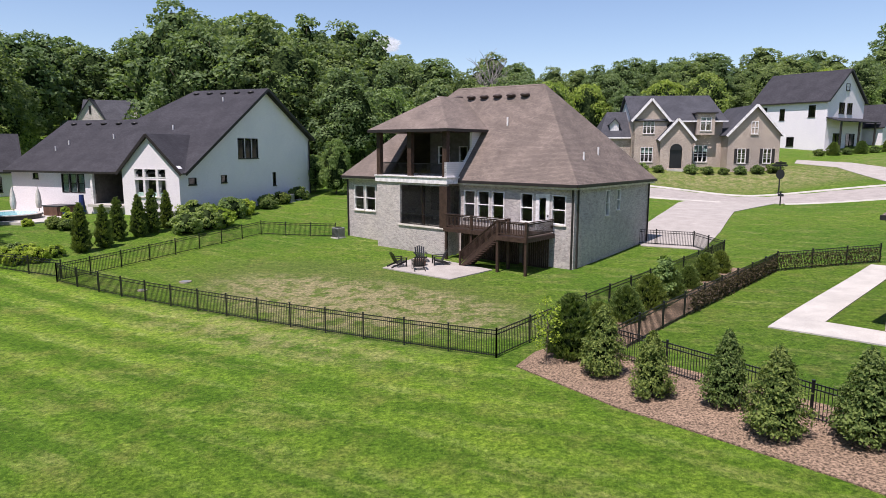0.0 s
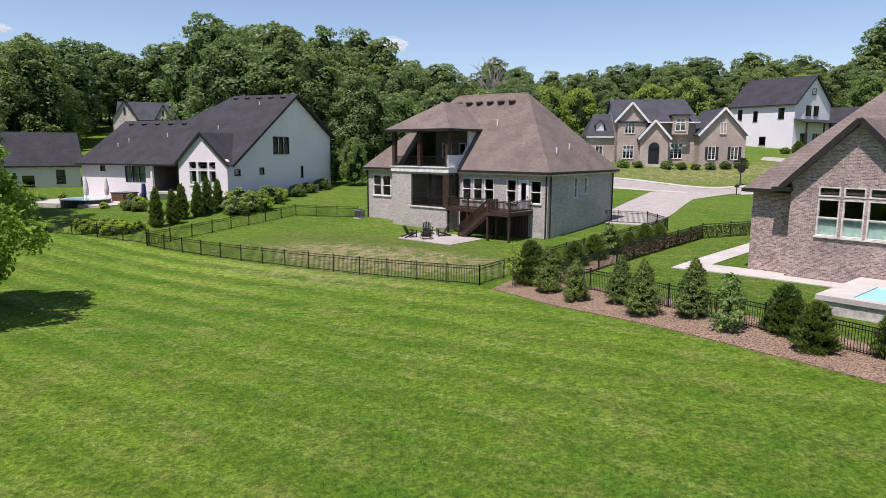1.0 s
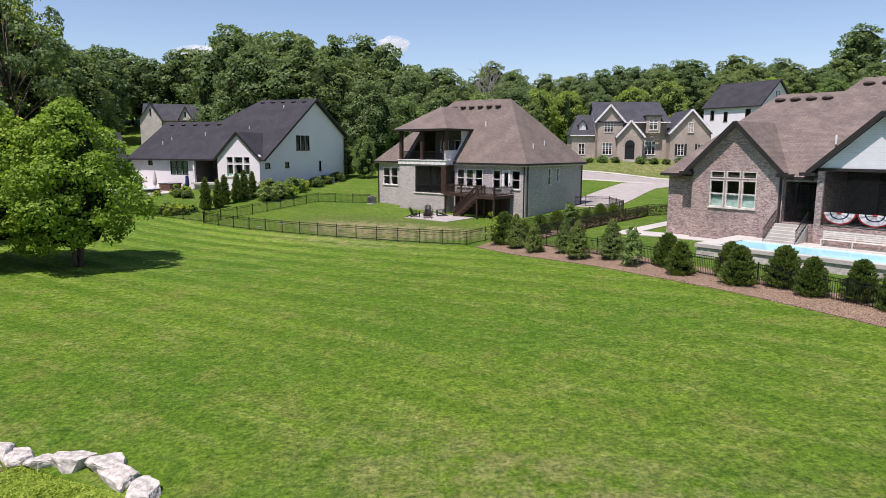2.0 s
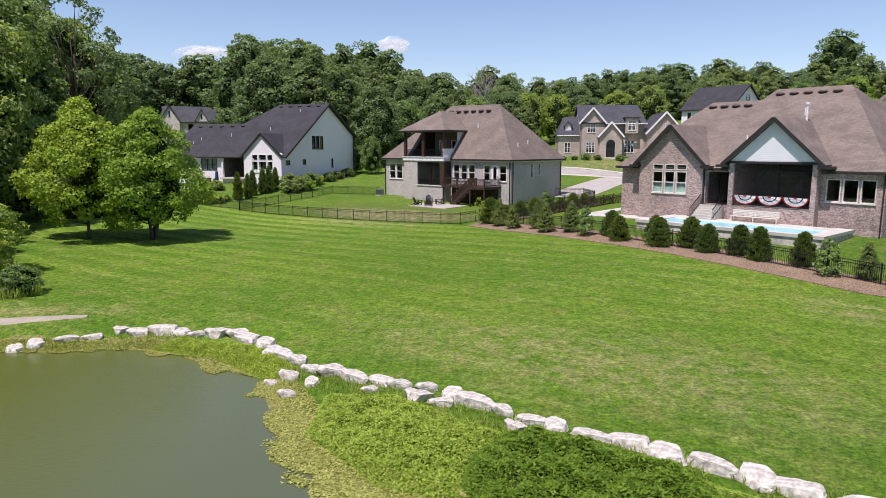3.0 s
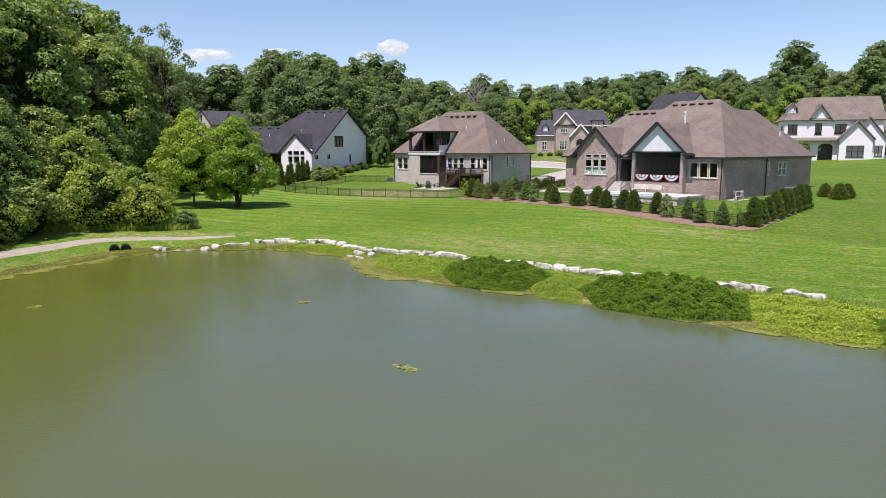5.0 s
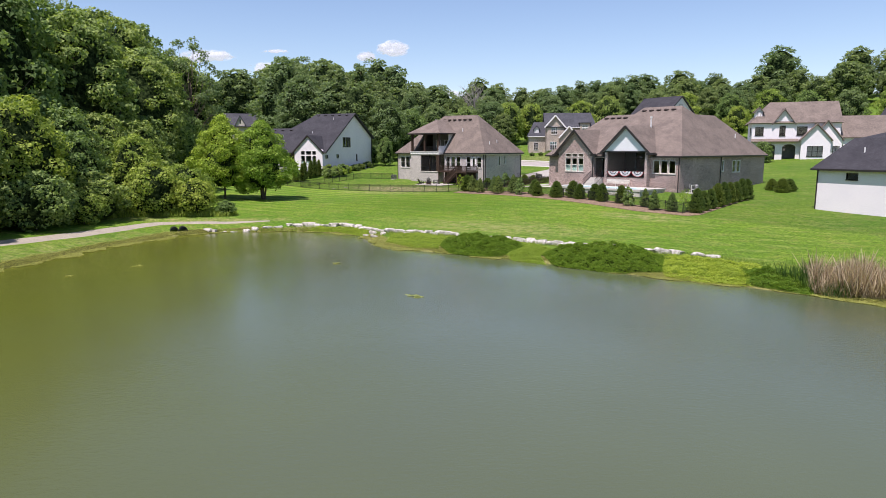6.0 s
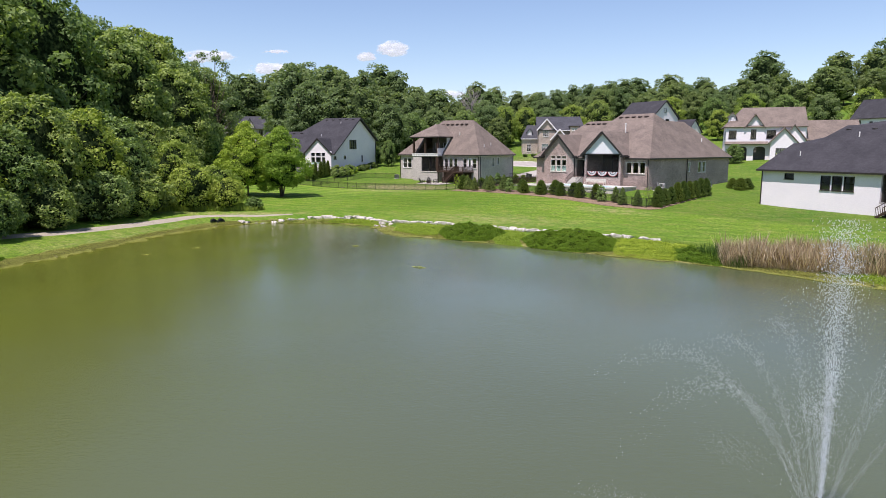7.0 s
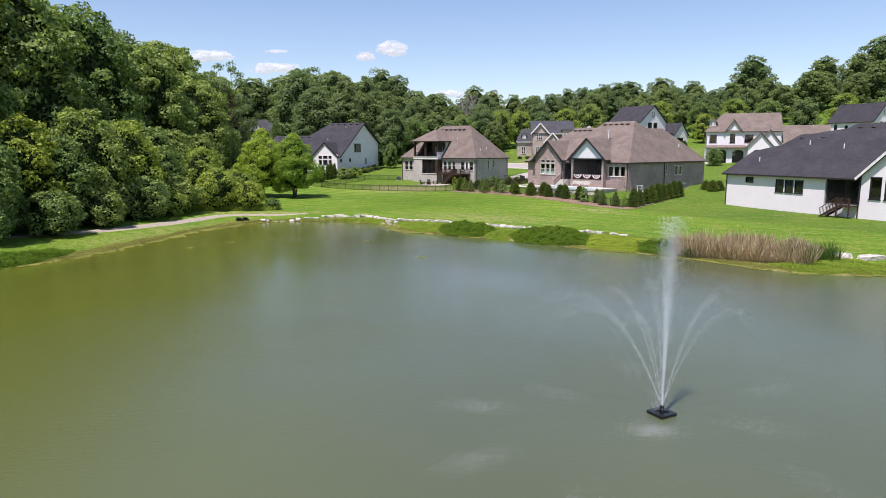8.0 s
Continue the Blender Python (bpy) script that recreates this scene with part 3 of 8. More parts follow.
def window(house, run, at, out, a0, a1, z0, z1, frame="trim_white", rail=True, posts=0, blind=0.0, sill=True, bars=0):
    """A framed window in the wall: frame and rails, pane, sill and a blind behind."""
    f = at_wall(run, at, out)
    w = 0.07
    bm = bmesh.new()
    abox(bm, f, a0, a0 + w, -0.16, 0.03, z0, z1)
    abox(bm, f, a1 - w, a1, -0.16, 0.03, z0, z1)
    abox(bm, f, a0 + w, a1 - w, -0.16, 0.03, z1 - w, z1)
    abox(bm, f, a0 + w, a1 - w, -0.16, 0.03, z0, z0 + w)
    weld(bm)
    win = part("window", bm, frame, house)
    if rail:
        zm = z0 + (z1 - z0) * 0.5
        bm = bmesh.new()
        abox(bm, f, a0 + w, a1 - w, -0.13, 0.0, zm - 0.03, zm + 0.03)
        part("sash_rail", bm, frame, win)
    for i in range(posts):
        am = a0 + (a1 - a0) * (i + 1) / (posts + 1)
        bm = bmesh.new()
        abox(bm, f, am - 0.05, am + 0.05, -0.14, 0.02, z0 + w, z1 - w)
        part("mullion", bm, frame, win)
    for i in range(bars):
        am = z0 + (z1 - z0) * (i + 1) / (bars + 1)
        bm = bmesh.new()
        abox(bm, f, a0 + w, a1 - w, -0.12, -0.02, am - 0.02, am + 0.02)
        part("glazing_bar", bm, frame, win)
    bm = bmesh.new()
    abox(bm, f, a0 + w, a1 - w, -0.10, -0.085, z0 + w, z1 - w)
    part("pane", bm, "glass", win).visible_shadow = False
    if sill:
        bm = bmesh.new()
        abox(bm, f, a0 - 0.06, a1 + 0.06, 0.0, 0.10, z0 - 0.09, z0 - 0.005)
        part("sill", bm, "trim_cream" if frame == "trim_white" else frame, win)
    if blind:
        bm = bmesh.new()
        zb, zt = (z1 - (z1 - z0) * blind, z1 - w) if blind > 0 else (z0 + w, z0 - (z1 - z0) * blind)
        abox(bm, f, a0 + w, a1 - w, -0.22, -0.19, zb, zt)
        part("blind", bm, "blind", win)
    return win


def roof(house, planes, material, label="", thick=0.16):
    """Roof planes; those that share a corner make one roof."""
    groups = []
    for p in planes:
        keys = {tuple(round(c, 3) for c in q) for q in p}
        meet = [g for g in groups if g[0] & keys]
        for g in meet:
            groups.remove(g)
        groups.append((keys.union(*[g[0] for g in meet]), [q for g in meet for q in g[1]] + [p]))
    for _, ps in groups:
        bm = bmesh.new()
        for p in ps:
            slab(bm, p, thick)
        weld(bm)
        part("roof", bm, material, house, label)


def eaves(house, lines, material="trim_dark", h=0.2, name="gutter"):
    for a, b in lines:
        bm = bmesh.new()
        off = Vector((0, 0, -0.11))
        beam(bm, Vector(a) + off, Vector(b) + off, 0.14, h)
        part(name, bm, material, house)


def soffit(house, x0, x1, y0, y1, z, inset=0.42, material="trim_cream"):
    bm = bmesh.new()
    for a in ((x0, x1, y0, y0 + inset), (x0, x1, y1 - inset, y1), (x0, x0 + inset, y0 + inset, y1 - inset), (x1 - inset, x1, y0 + inset, y1 - inset)):
        box(bm, *a, z - 0.05, z - 0.02)
    part("soffit", bm, material, house)


def vents(house, a, b, n, material="vent_brown"):
    """Low domed roof vents in a row just under the ridge."""
    for i in range(n):
        p = Vector(a).lerp(Vector(b), i / max(1, n - 1))
        bm = bmesh.new()
        bmesh.ops.create_uvsphere(bm, u_segments=10, v_segments=6, radius=0.33, matrix=Matrix.Translation(p) @ Matrix.Diagonal((1.3, 1, 0.5, 1)))
        part("roof_vent", bm, material, house, smooth=True)


def pipes(house, spots, material="trim_white"):
    for x, y, z in spots:
        bm = bmesh.new()
        bar(bm, (x, y, z - 0.2), (x, y, z + 0.45), 0.07, 8)
        part("vent_pipe", bm, material, house)


def downspout(house, x, y, z0, z1, material="trim_dark"):
    boxes("downspout", material, house, (x - 0.05, x + 0.05, y - 0.05, y + 0.05, z0, z1))


# ---------------------------------------------------------------- the grey brick house with the deck
def house_with_deck():
    h = base("house", pose(9.47, 43.52, 2.5, 0, 0, -40.86), "grey brick house with taupe hip roof, balcony and deck", "house")
    bk, cr = "brick_a", "trim_cream"
    wins = [(-10.07, -8.94, 2.95, 5.05), (-8.72, -7.6, 2.95, 5.05), (-7.38, -6.24, 2.95, 5.05), (-4.8, -3.72, 2.95, 5.05), (-2.2, -1.05, 2.95, 5.02)]
    door = (-3.5, -2.36, 2.45, 5.05)
    left = [(-22.7, -21.4, 2.75, 4.98), (-21.25, -19.95, 2.75, 4.98)]
    wall(h, "x", 0.4, -1, -10.5, -0.4, -1.6, 5.66, bk, wins + [door])
    wall(h, "x", 0.4, -1, -23.6, -18.1, -1.6, 5.66, bk, left)
    side = [(5.0, 5.65, 3.3, 5.2), (6.85, 7.45, 3.6, 5.2)]
    wall(h, "y", -0.4, 1, 0.65, 12.9, -1.6, 5.66, bk, side)
    wall(h, "y", -23.6, -1, 0.65, 12.9, -1.6, 5.66, bk)
    wall(h, "x", 12.9, 1, -23.35, -0.65, -1.6, 5.66, bk)
    for i, w in enumerate(wins):
        window(h, "x", 0.4, -1, *w, blind=0.0)
    for w in left:
        window(h, "x", 0.4, -1, *w)
    for w in side:
        window(h, "y", -0.4, 1, *w)
    # glazed back door
    bm = bmesh.new()
    for d in ((-3.5, -3.2, 0.37, 0.5, 2.45, 5.05), (-2.66, -2.36, 0.37, 0.5, 2.45, 5.05), (-3.2, -2.66, 0.37, 0.5, 4.78, 5.05), (-3.2, -2.66, 0.37, 0.5, 2.45, 3.2)):
        box(bm, *d)
    door_leaf = part("door", bm, "trim_white", h, "white half-glazed back door")
    boxes("pane", "glass", door_leaf, (-3.2, -2.66, 0.43, 0.45, 3.2, 4.78))
    boxes("door_handle", "metal_black", door_leaf, (-2.5, -2.42, 0.32, 0.37, 3.45, 3.6))
    # porch block under the balcony
    wall(h, "x", -1.2, -1, -18.1, -10.5, -1.9, 5.5, bk, [(-15.45, -10.3, 2.12, 5.34)])
    wall(h, "y", -18.1, -1, -0.95, 0.4, -1.6, 5.5, bk)
    wall(h, "y", -10.5, 1, -0.95, 0.4, -1.9, 2.12, bk)
    boxes("porch_floor", "concrete", h, (-17.8, -10.55, -1.15, 3.6, 1.9, 2.1))
    each("porch_wall", bk, h, (-17.8, -10.6, 3.6, 3.8, 2.1, 5.5), (-17.85, -17.6, -0.9, 3.6, 2.1, 5.5), (-10.6, -10.4, 0.66, 3.6, 2.1, 5.5))
    boxes("porch_rail", "metal_black", h, (-15.45, -11.2, -1.12, -1.08, 3.0, 3.05), (-15.45, -11.2, -1.12, -1.08, 2.2, 2.24), *[(-15.4 + 0.13 * i, -15.385 + 0.13 * i, -1.11, -1.09, 2.24, 3.0) for i in range(32)])
    boxes("ledge", cr, h, (-15.6, -10.35, -1.3, -0.9, 2.03, 2.14))
    boxes("post", "wood_dark", h, (-11.15, -10.4, -1.28, -0.85, 2.14, 5.36))
    boxes("post", "wood_dark", h, (-13.6, -13.4, -0.6, -0.4, 2.14, 5.5))
    each("porch_window", "glass", h, (-16.2, -14.9, 3.53, 3.56, 2.9, 4.9), (-13.6, -12.2, 3.53, 3.56, 2.2, 4.7))
    boxes("screen", "screen", h, (-15.45, -11.15, -1.0, -0.99, 2.14, 5.34))
    boxes("screen", "screen", h, (-10.62, -10.61, -0.85, 0.4, 2.14, 5.34))
    # balcony
    boxes("balcony_floor", "trim_white", h, (-18.2, -10.38, -1.32, 3.6, 5.52, 5.98), (-18.25, -10.3, -1.4, 3.6, 5.98, 6.06), label="white balcony edge boards")
    boxes("balcony_post", "wood_dark", h, (-18.1, -17.72, -1.2, -0.82, 6.06, 9.6))
    boxes("balcony_post", "wood_dark", h, (-14.6, -14.2, -1.2, -0.82, 6.06, 9.6))
    boxes("balcony_post", "wood_dark", h, (-10.95, -10.52, -1.2, -0.82, 6.06, 9.6))
    for a, b in ((-17.7, -14.62), (-14.18, -10.97)):
        boxes("balcony_rail", "metal_black", h, (a, b, -1.04, -1.0, 7.02, 7.07), (a, b, -1.04, -1.0, 6.15, 6.19), *[(a + 0.12 * i, a + 0.12 * i + 0.016, -1.03, -1.01, 6.19, 7.02) for i in range(int((b - a) / 0.12) + 1)])
    boxes("balcony_rail", "metal_black", h, (-17.95, -17.9, -0.8, 3.4, 7.02, 7.07), (-17.95, -17.9, -0.8, 3.4, 6.15, 6.19), *[(-17.93, -17.91, -0.75 + 0.12 * i, -0.734 + 0.12 * i, 6.19, 7.02) for i in range(34)])
    wall(h, "x", 3.4, -1, -16.2, -10.75, 5.98, 9.6, "interior_shade", [(-13.0, -12.1, 6.1, 8.4), (-15.3, -14.0, 6.9, 8.4), (-11.8, -11.0, 7.0, 8.4)])
    for w in ((-13.0, -12.1, 6.1, 8.4), (-15.3, -14.0, 6.9, 8.4), (-11.8, -11.0, 7.0, 8.4)):
        window(h, "x", 3.4, -1, *w, sill=False)
    f = at_wall("y", -10.5, 1)
    bm = bmesh.new()
    solid(bm, [f(-1.2, 0, 5.98), f(-1.2, 0, 7.2), f(1.1, 0, 7.2), f(1.9, 0, 8.2), f(1.9, 0, 9.6), f(3.6, 0, 9.6), f(3.3, 0, 9.2), f(0.2, 0, 5.98)], (-0.22, 0, 0))
    part("side_wall", bm, "siding", h, "pale siding beside the balcony")
    # roofs
    Q, P = (-15.6, 6.5, 13.45), (-6.8, 6.5, 13.35)
    k = 7.6 / 6.5
    planes = [
        [(-24, 0, 5.8), (-18.1, 0, 5.8), (-18.1, 4.56, 5.8 + 4.56 * k)],
        [(-18.1, 3.5, 5.8 + 3.5 * k), (-10.5, 3.5, 5.8 + 3.5 * k), (-10.5, 6.5, 13.4), Q, (-18.1, 4.56, 5.8 + 4.56 * k)],
        [(-10.5, 0, 5.8), (0, 0, 5.8), P, (-10.5, 6.5, 13.4)],
        [(0, 0, 5.8), (0, 13.3, 5.8), P], [(0, 13.3, 5.8), (-24, 13.3, 5.8), Q, P], [(-24, 13.3, 5.8), (-24, 0, 5.8), Q],
        [(-18.6, -1.7, 9.72), (-9.95, -1.7, 9.72), (-14.3, 2.4, 12.5)],
        [(-9.95, -1.7, 9.72), (-9.95, 3.4, 9.72), (-14.3, 5.8, 12.5), (-14.3, 2.4, 12.5)],
        [(-18.6, -1.7, 9.72), (-14.3, 2.4, 12.5), (-14.3, 5.8, 12.5), (-18.6, 3.4, 9.72)],
    ]
    roof(h, planes, "roof_a", "taupe shingle hip roof")
    boxes("balcony_ceiling", "wood_dark", h, (-18.45, -10.1, -1.55, 3.35, 9.5, 9.58))
    eaves(h, [((-24, 0, 5.8), (-18.3, 0, 5.8)), ((-10.3, 0, 5.8), (0, 0, 5.8)), ((0, 0, 5.8), (0, 13.3, 5.8)), ((-18.6, -1.7, 9.7), (-9.95, -1.7, 9.7)),
              ((-9.95, -1.7, 9.7), (-9.95, 3.3, 9.7)), ((-18.6, -1.7, 9.7), (-18.6, 3.3, 9.7)), ((-24, 0, 5.8), (-24, 13.3, 5.8))])
    each("soffit", cr, h, (-23.9, -18.3, 0.0, 0.4, 5.5, 5.62), (-10.3, -0.1, 0.02, 0.4, 5.45, 5.62), (-0.4, -0.02, 0.4, 13.0, 5.45, 5.62))
    vents(h, (-14.8, 5.55, 12.55), (-8.0, 5.55, 12.5), 6)
    pipes(h, [(-8.3, 3.6, 10.2), (-1.5, 3.5, 7.55), (-1.8, 6.3, 7.9), (-15.5, 3.6, 12.2)])
    downspout(h, -0.5, 0.3, -1.2, 5.6)
    downspout(h, -0.3, 0.75, -1.2, 5.6)
    downspout(h, -23.5, 0.3, -1.2, 5.6)
    downspout(h, -0.3, 12.6, -1.2, 5.6)
    return h


def deck(h):
    """The stained timber deck with its stair, standing against the house."""
    d = base("deck", h.matrix_world.copy(), "dark-stained timber deck with stair and railing against a house", "deck")
    wd = "wood_dark"
    bm = bmesh.new()
    y = -1.9
    while y < 0.3:
        box(bm, -10.2, -4.4, y, y + 0.135, 2.3, 2.34)
        y += 0.15
    part("deck_boards", bm, wd, d)
    bm = bmesh.new()
    y = -3.2
    while y < 0.3:
        box(bm, -4.39, -1.9, y, y + 0.135, 2.3, 2.34)
        y += 0.15
    part("landing_boards", bm, wd, d)
    for a in ((-10.2, -4.4, -1.95, -1.87, 2.02, 2.3), (-4.4, -1.9, -3.25, -3.17, 2.02, 2.3), (-1.94, -1.86, -3.2, 0.36, 2.02, 2.3), (-4.44, -4.36, -3.2, -1.95, 2.02, 2.3), (-10.2, -1.9, 0.3, 0.38, 2.02, 2.3)):
        boxes("joist", wd, d, a)
    for x, yy in ((-4.3, -3.1), (-2.0, -3.1), (-7.6, -1.8), (-4.3, -1.8), (-10.0, -1.8)):
        boxes("post", wd, d, (x - 0.09, x + 0.09, yy - 0.09, yy + 0.09, -1.6, 3.4))

    def railing(a, b):
        bm = bmesh.new()
        a, b = Vector(a), Vector(b)
        beam(bm, a + Vector((0, 0, 1.0)), b + Vector((0, 0, 1.0)), 0.13, 0.05)
        beam(bm, a + Vector((0, 0, 0.14)), b + Vector((0, 0, 0.14)), 0.05, 0.08)
        beam(bm, a + Vector((0, 0, 0.9)), b + Vector((0, 0, 0.9)), 0.05, 0.08)
        n = int((b - a).length / 0.13)
        for i in range(1, n):
            p = a.lerp(b, i / n)
            beam(bm, p + Vector((0, 0, 0.1)), p + Vector((0.0001, 0, 0.9)), 0.04, 0.04)
        part("railing", bm, wd, d)

    railing((-10.1, -1.85, 2.34), (-4.4, -1.85, 2.34))
    railing((-4.3, -3.15, 2.34), (-1.95, -3.15, 2.34))
    railing((-1.95, -3.15, 2.34), (-1.95, 0.3, 2.34))
    top, foot = (-4.4, 2.34), (-7.6, -0.2)
    n = 14
    for i in range(n):
        x, z = top[0] + (foot[0] - top[0]) * (i + 0.5) / n, top[1] + (foot[1] - top[1]) * (i + 1) / n
        boxes("tread", wd, d, (x - 0.15, x + 0.15, -3.1, -2.0, z, z + 0.04))
    for yy in (-3.12, -1.98):
        bm = bmesh.new()
        beam(bm, (top[0], yy, top[1] - 0.1), (foot[0], yy, foot[1] - 0.1), 0.05, 0.28)
        part("stringer", bm, wd, d)
        railing((top[0], yy, top[1]), (foot[0], yy, foot[1] + 0.05))
        boxes("newel", wd, d, (foot[0] - 0.06, foot[0] + 0.06, yy - 0.06, yy + 0.06, -0.7, foot[1] + 1.1))
    x = -4.2
    while x < -2.0:
        boxes("skirt_board", wd, d, (x, x + 0.13, -0.15, -0.11, -1.4, 2.05))
        x += 0.17
    x = -9.9
    while x < -4.5:
        boxes("skirt_board", wd, d, (x, x + 0.13, -0.15, -0.11, -1.4, 2.05))
        x += 0.17


HOUSE_A = house_with_deck()
deck(HOUSE_A)


# ---------------------------------------------------------------- the brown-grey brick house with the pool
def house_with_pool():
    h = base("house", pose(34.0, 8.29, 3.2, 0, 0, -48.9), "brown-grey brick house with taupe roof and porch gable", "house")
    bk = "brick_c"
    wl = [(-19.65, -18.55, 2.4, 4.45), (-18.4, -17.35, 2.4, 4.45), (-17.2, -16.15, 2.4, 4.45)]
    tl = [(a, b, 4.58, 5.12) for a, b, _, _ in wl]
    wr = [(-4.5, -3.45, 2.4, 4.2), (-3.3, -2.2, 2.4, 4.2), (-2.05, -1.0, 2.4, 4.2)]
    wall(h, "x", -0.1, -1, -21.1, -14.6, -1.5, 5.3, bk, wl + tl)
    gable_end(h, "x", -0.1, -1, -21.1, -14.6, 5.3, -17.85, 8.5, bk)
    wall(h, "x", 0.6, -1, -23.5, -21.1, -1.5, 4.75, bk)
    wall(h, "x", 0.4, -1, -4.9, -0.4, -1.5, 4.75, bk, wr)
    wall(h, "y", -0.4, 1, 0.65, 27.0, -1.5, 4.75, bk, [(12.4, 13.1, 2.5, 4.1), (15.8, 17.0, 2.3, 4.1), (17.3, 18.4, 2.3, 4.1)])
    for w in ((12.4, 13.1, 2.5, 4.1), (15.8, 17.0, 2.3, 4.1), (17.3, 18.4, 2.3, 4.1)):
        window(h, "y", -0.4, 1, *w)
    wall(h, "y", -23.5, -1, 0.85, 27.0, -1.5, 4.75, bk)
    wall(h, "x", 27.0, 1, -23.25, -0.65, -1.5, 4.75, bk)
    for w in wl:
        window(h, "x", -0.1, -1, *w, frame="trim_cream", blind=-0.5)
    for w in tl:
        window(h, "x", -0.1, -1, *w, frame="trim_cream", rail=False, sill=False)
    for w in wr:
        window(h, "x", 0.4, -1, *w, frame="trim_cream", rail=False)
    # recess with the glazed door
    wall(h, "x", 2.2, -1, -14.6, -12.0, 1.5, 4.75, "interior_shade", [(-14.2, -12.5, 1.75, 4.3)])
    window(h, "x", 2.2, -1, -14.2, -12.5, 1.75, 4.3, frame="trim_dark", rail=False, posts=1, sill=False)
    each("recess_wall", bk, h, (-14.6, -14.4, 0.15, 2.2, 1.5, 4.75), (-12.2, -12.0, 0.4, 2.2, 1.5, 4.75), (-14.6, -12.0, 0.4, 2.2, -1.5, 1.6), (-14.6, -12.0, 0.4, 0.62, 4.5, 4.75))
    # covered porch
    wall(h, "x", -0.5, -1, -12.0, -4.9, -1.5, 1.62, bk)
    each("porch_side", bk, h, (-12.0, -11.6, -0.5, 4.0, 1.62, 5.5), (-5.3, -4.9, -0.5, 4.0, 1.62, 5.5), (-12.0, -11.75, -0.25, 1.0, -1.5, 1.6), (-5.15, -4.9, -0.25, 1.0, -1.5, 1.6))
    wall(h, "x", 4.0, -1, -11.6, -5.3, 1.5, 6.5, "interior_shade", [(-9.6, -7.9, 1.7, 4.4), (-7.7, -6.0, 1.7, 4.4), (-9.6, -6.0, 4.6, 5.4)])
    window(h, "x", 4.0, -1, -9.6, -7.9, 1.7, 4.4, frame="trim_dark", rail=False, sill=False)
    window(h, "x", 4.0, -1, -7.7, -6.0, 1.7, 4.4, frame="trim_dark", rail=False, sill=False)
    window(h, "x", 4.0, -1, -9.6, -6.0, 4.6, 5.4, frame="trim_dark", rail=False, sill=False)
    boxes("porch_floor", "concrete", h, (-11.6, -5.3, -0.25, 4.0, 1.5, 1.66))
    boxes("porch_rail", "metal_black", h, (-11.6, -5.3, -0.4, -0.36, 2.55, 2.6), (-11.6, -5.3, -0.4, -0.36, 1.75, 1.79), *[(-11.5 + 0.13 * i, -11.485 + 0.13 * i, -0.39, -0.37, 1.79, 2.55) for i in range(48)])
    gable_end(h, "x", -0.5, -1, -12.0, -4.9, 5.45, -8.4, 8.85, "siding", name="siding_gable")
    boxes("screen", "screen", h, (-14.4, -12.2, 0.66, 0.67, 1.6, 4.5))
    boxes("screen", "screen", h, (-11.6, -5.3, -0.3, -0.29, 1.66, 5.32))
    boxes("porch_ceiling", "wood_dark", h, (-11.6, -5.3, -0.2, 4.0, 5.5, 5.6))
    bm = bmesh.new()
    bar(bm, (-8.3, 5.6, 8.6), (-8.3, 5.6, 10.5), 0.1, 10)
    bar(bm, (-8.3, 5.6, 10.4), (-8.3, 5.6, 10.6), 0.17, 10)
    part("flue_pipe", bm, "trim_white", h)
    boxes("porch_beam", "trim_dark", h, (-12.0, -4.9, -0.56, -0.3, 5.32, 5.5))
    k = 7.55 / 12
    planes = [
        [(-23.9, 0, 4.85), (-14.3, 0, 4.85), (-14.3, 6.4, 4.85 + 6.4 * k), (-14.3, 10.25, 11.3), (-19.3, 10.25, 11.3)],
        [(-14.3, 0, 4.85), (-12.1, 0, 4.85), (-12.1, 12, 12.4), (-13.6, 12, 12.4), (-14.3, 10.25, 11.3)],
        [(-12.1, 1.3, 4.85 + 1.3 * k), (-4.7, 1.3, 4.85 + 1.3 * k), (-4.7, 8.04, 4.85 + 8.04 * k), (-7, 12, 12.4), (-12.1, 12, 12.4)],
        [(-4.7, 0, 4.85), (0, 0, 4.85), (-4.7, 8.04, 4.85 + 8.04 * k)],
        [(0, 0, 4.85), (0, 27.3, 4.85), (-5.8, 20, 11.1), (-5.8, 14, 11.1), (-7, 12, 12.4)],
        [(-7, 12, 12.4), (-13.6, 12, 12.4), (-14.4, 14, 11.1), (-5.8, 14, 11.1)],
        [(-5.8, 14, 11.1), (-5.8, 20, 11.1), (-19.3, 17, 11.1), (-19.3, 10.3, 11.25), (-14.4, 14, 11.1)],
        [(0, 27.3, 4.85), (-23.9, 27.3, 4.85), (-19.3, 17, 11.1), (-5.8, 20, 11.1)],
        [(-23.9, 0, 4.85), (-19.3, 10.25, 11.3), (-19.3, 17, 11.1), (-23.9, 27.3, 4.85)],
        # left gable
        [(-21.5, -0.55, 5.12), (-17.85, -0.55, 8.8), (-17.85, 6.3, 8.8), (-21.5, 0.5, 5.12)],
        [(-14.2, -0.55, 5.12), (-17.85, -0.55, 8.8), (-17.85, 6.3, 8.8), (-14.2, 0.5, 5.12)],
        # porch gable
        [(-12.5, -1.0, 5.3), (-8.4, -1.0, 9.15), (-8.4, 6.8, 9.15), (-12.5, 0.8, 5.3)],
        [(-4.3, -1.0, 5.3), (-8.4, -1.0, 9.15), (-8.4, 6.8, 9.15), (-4.3, 0.8, 5.3)],
    ]
    roof(h, planes, "roof_a", "taupe shingle roof with two gables")
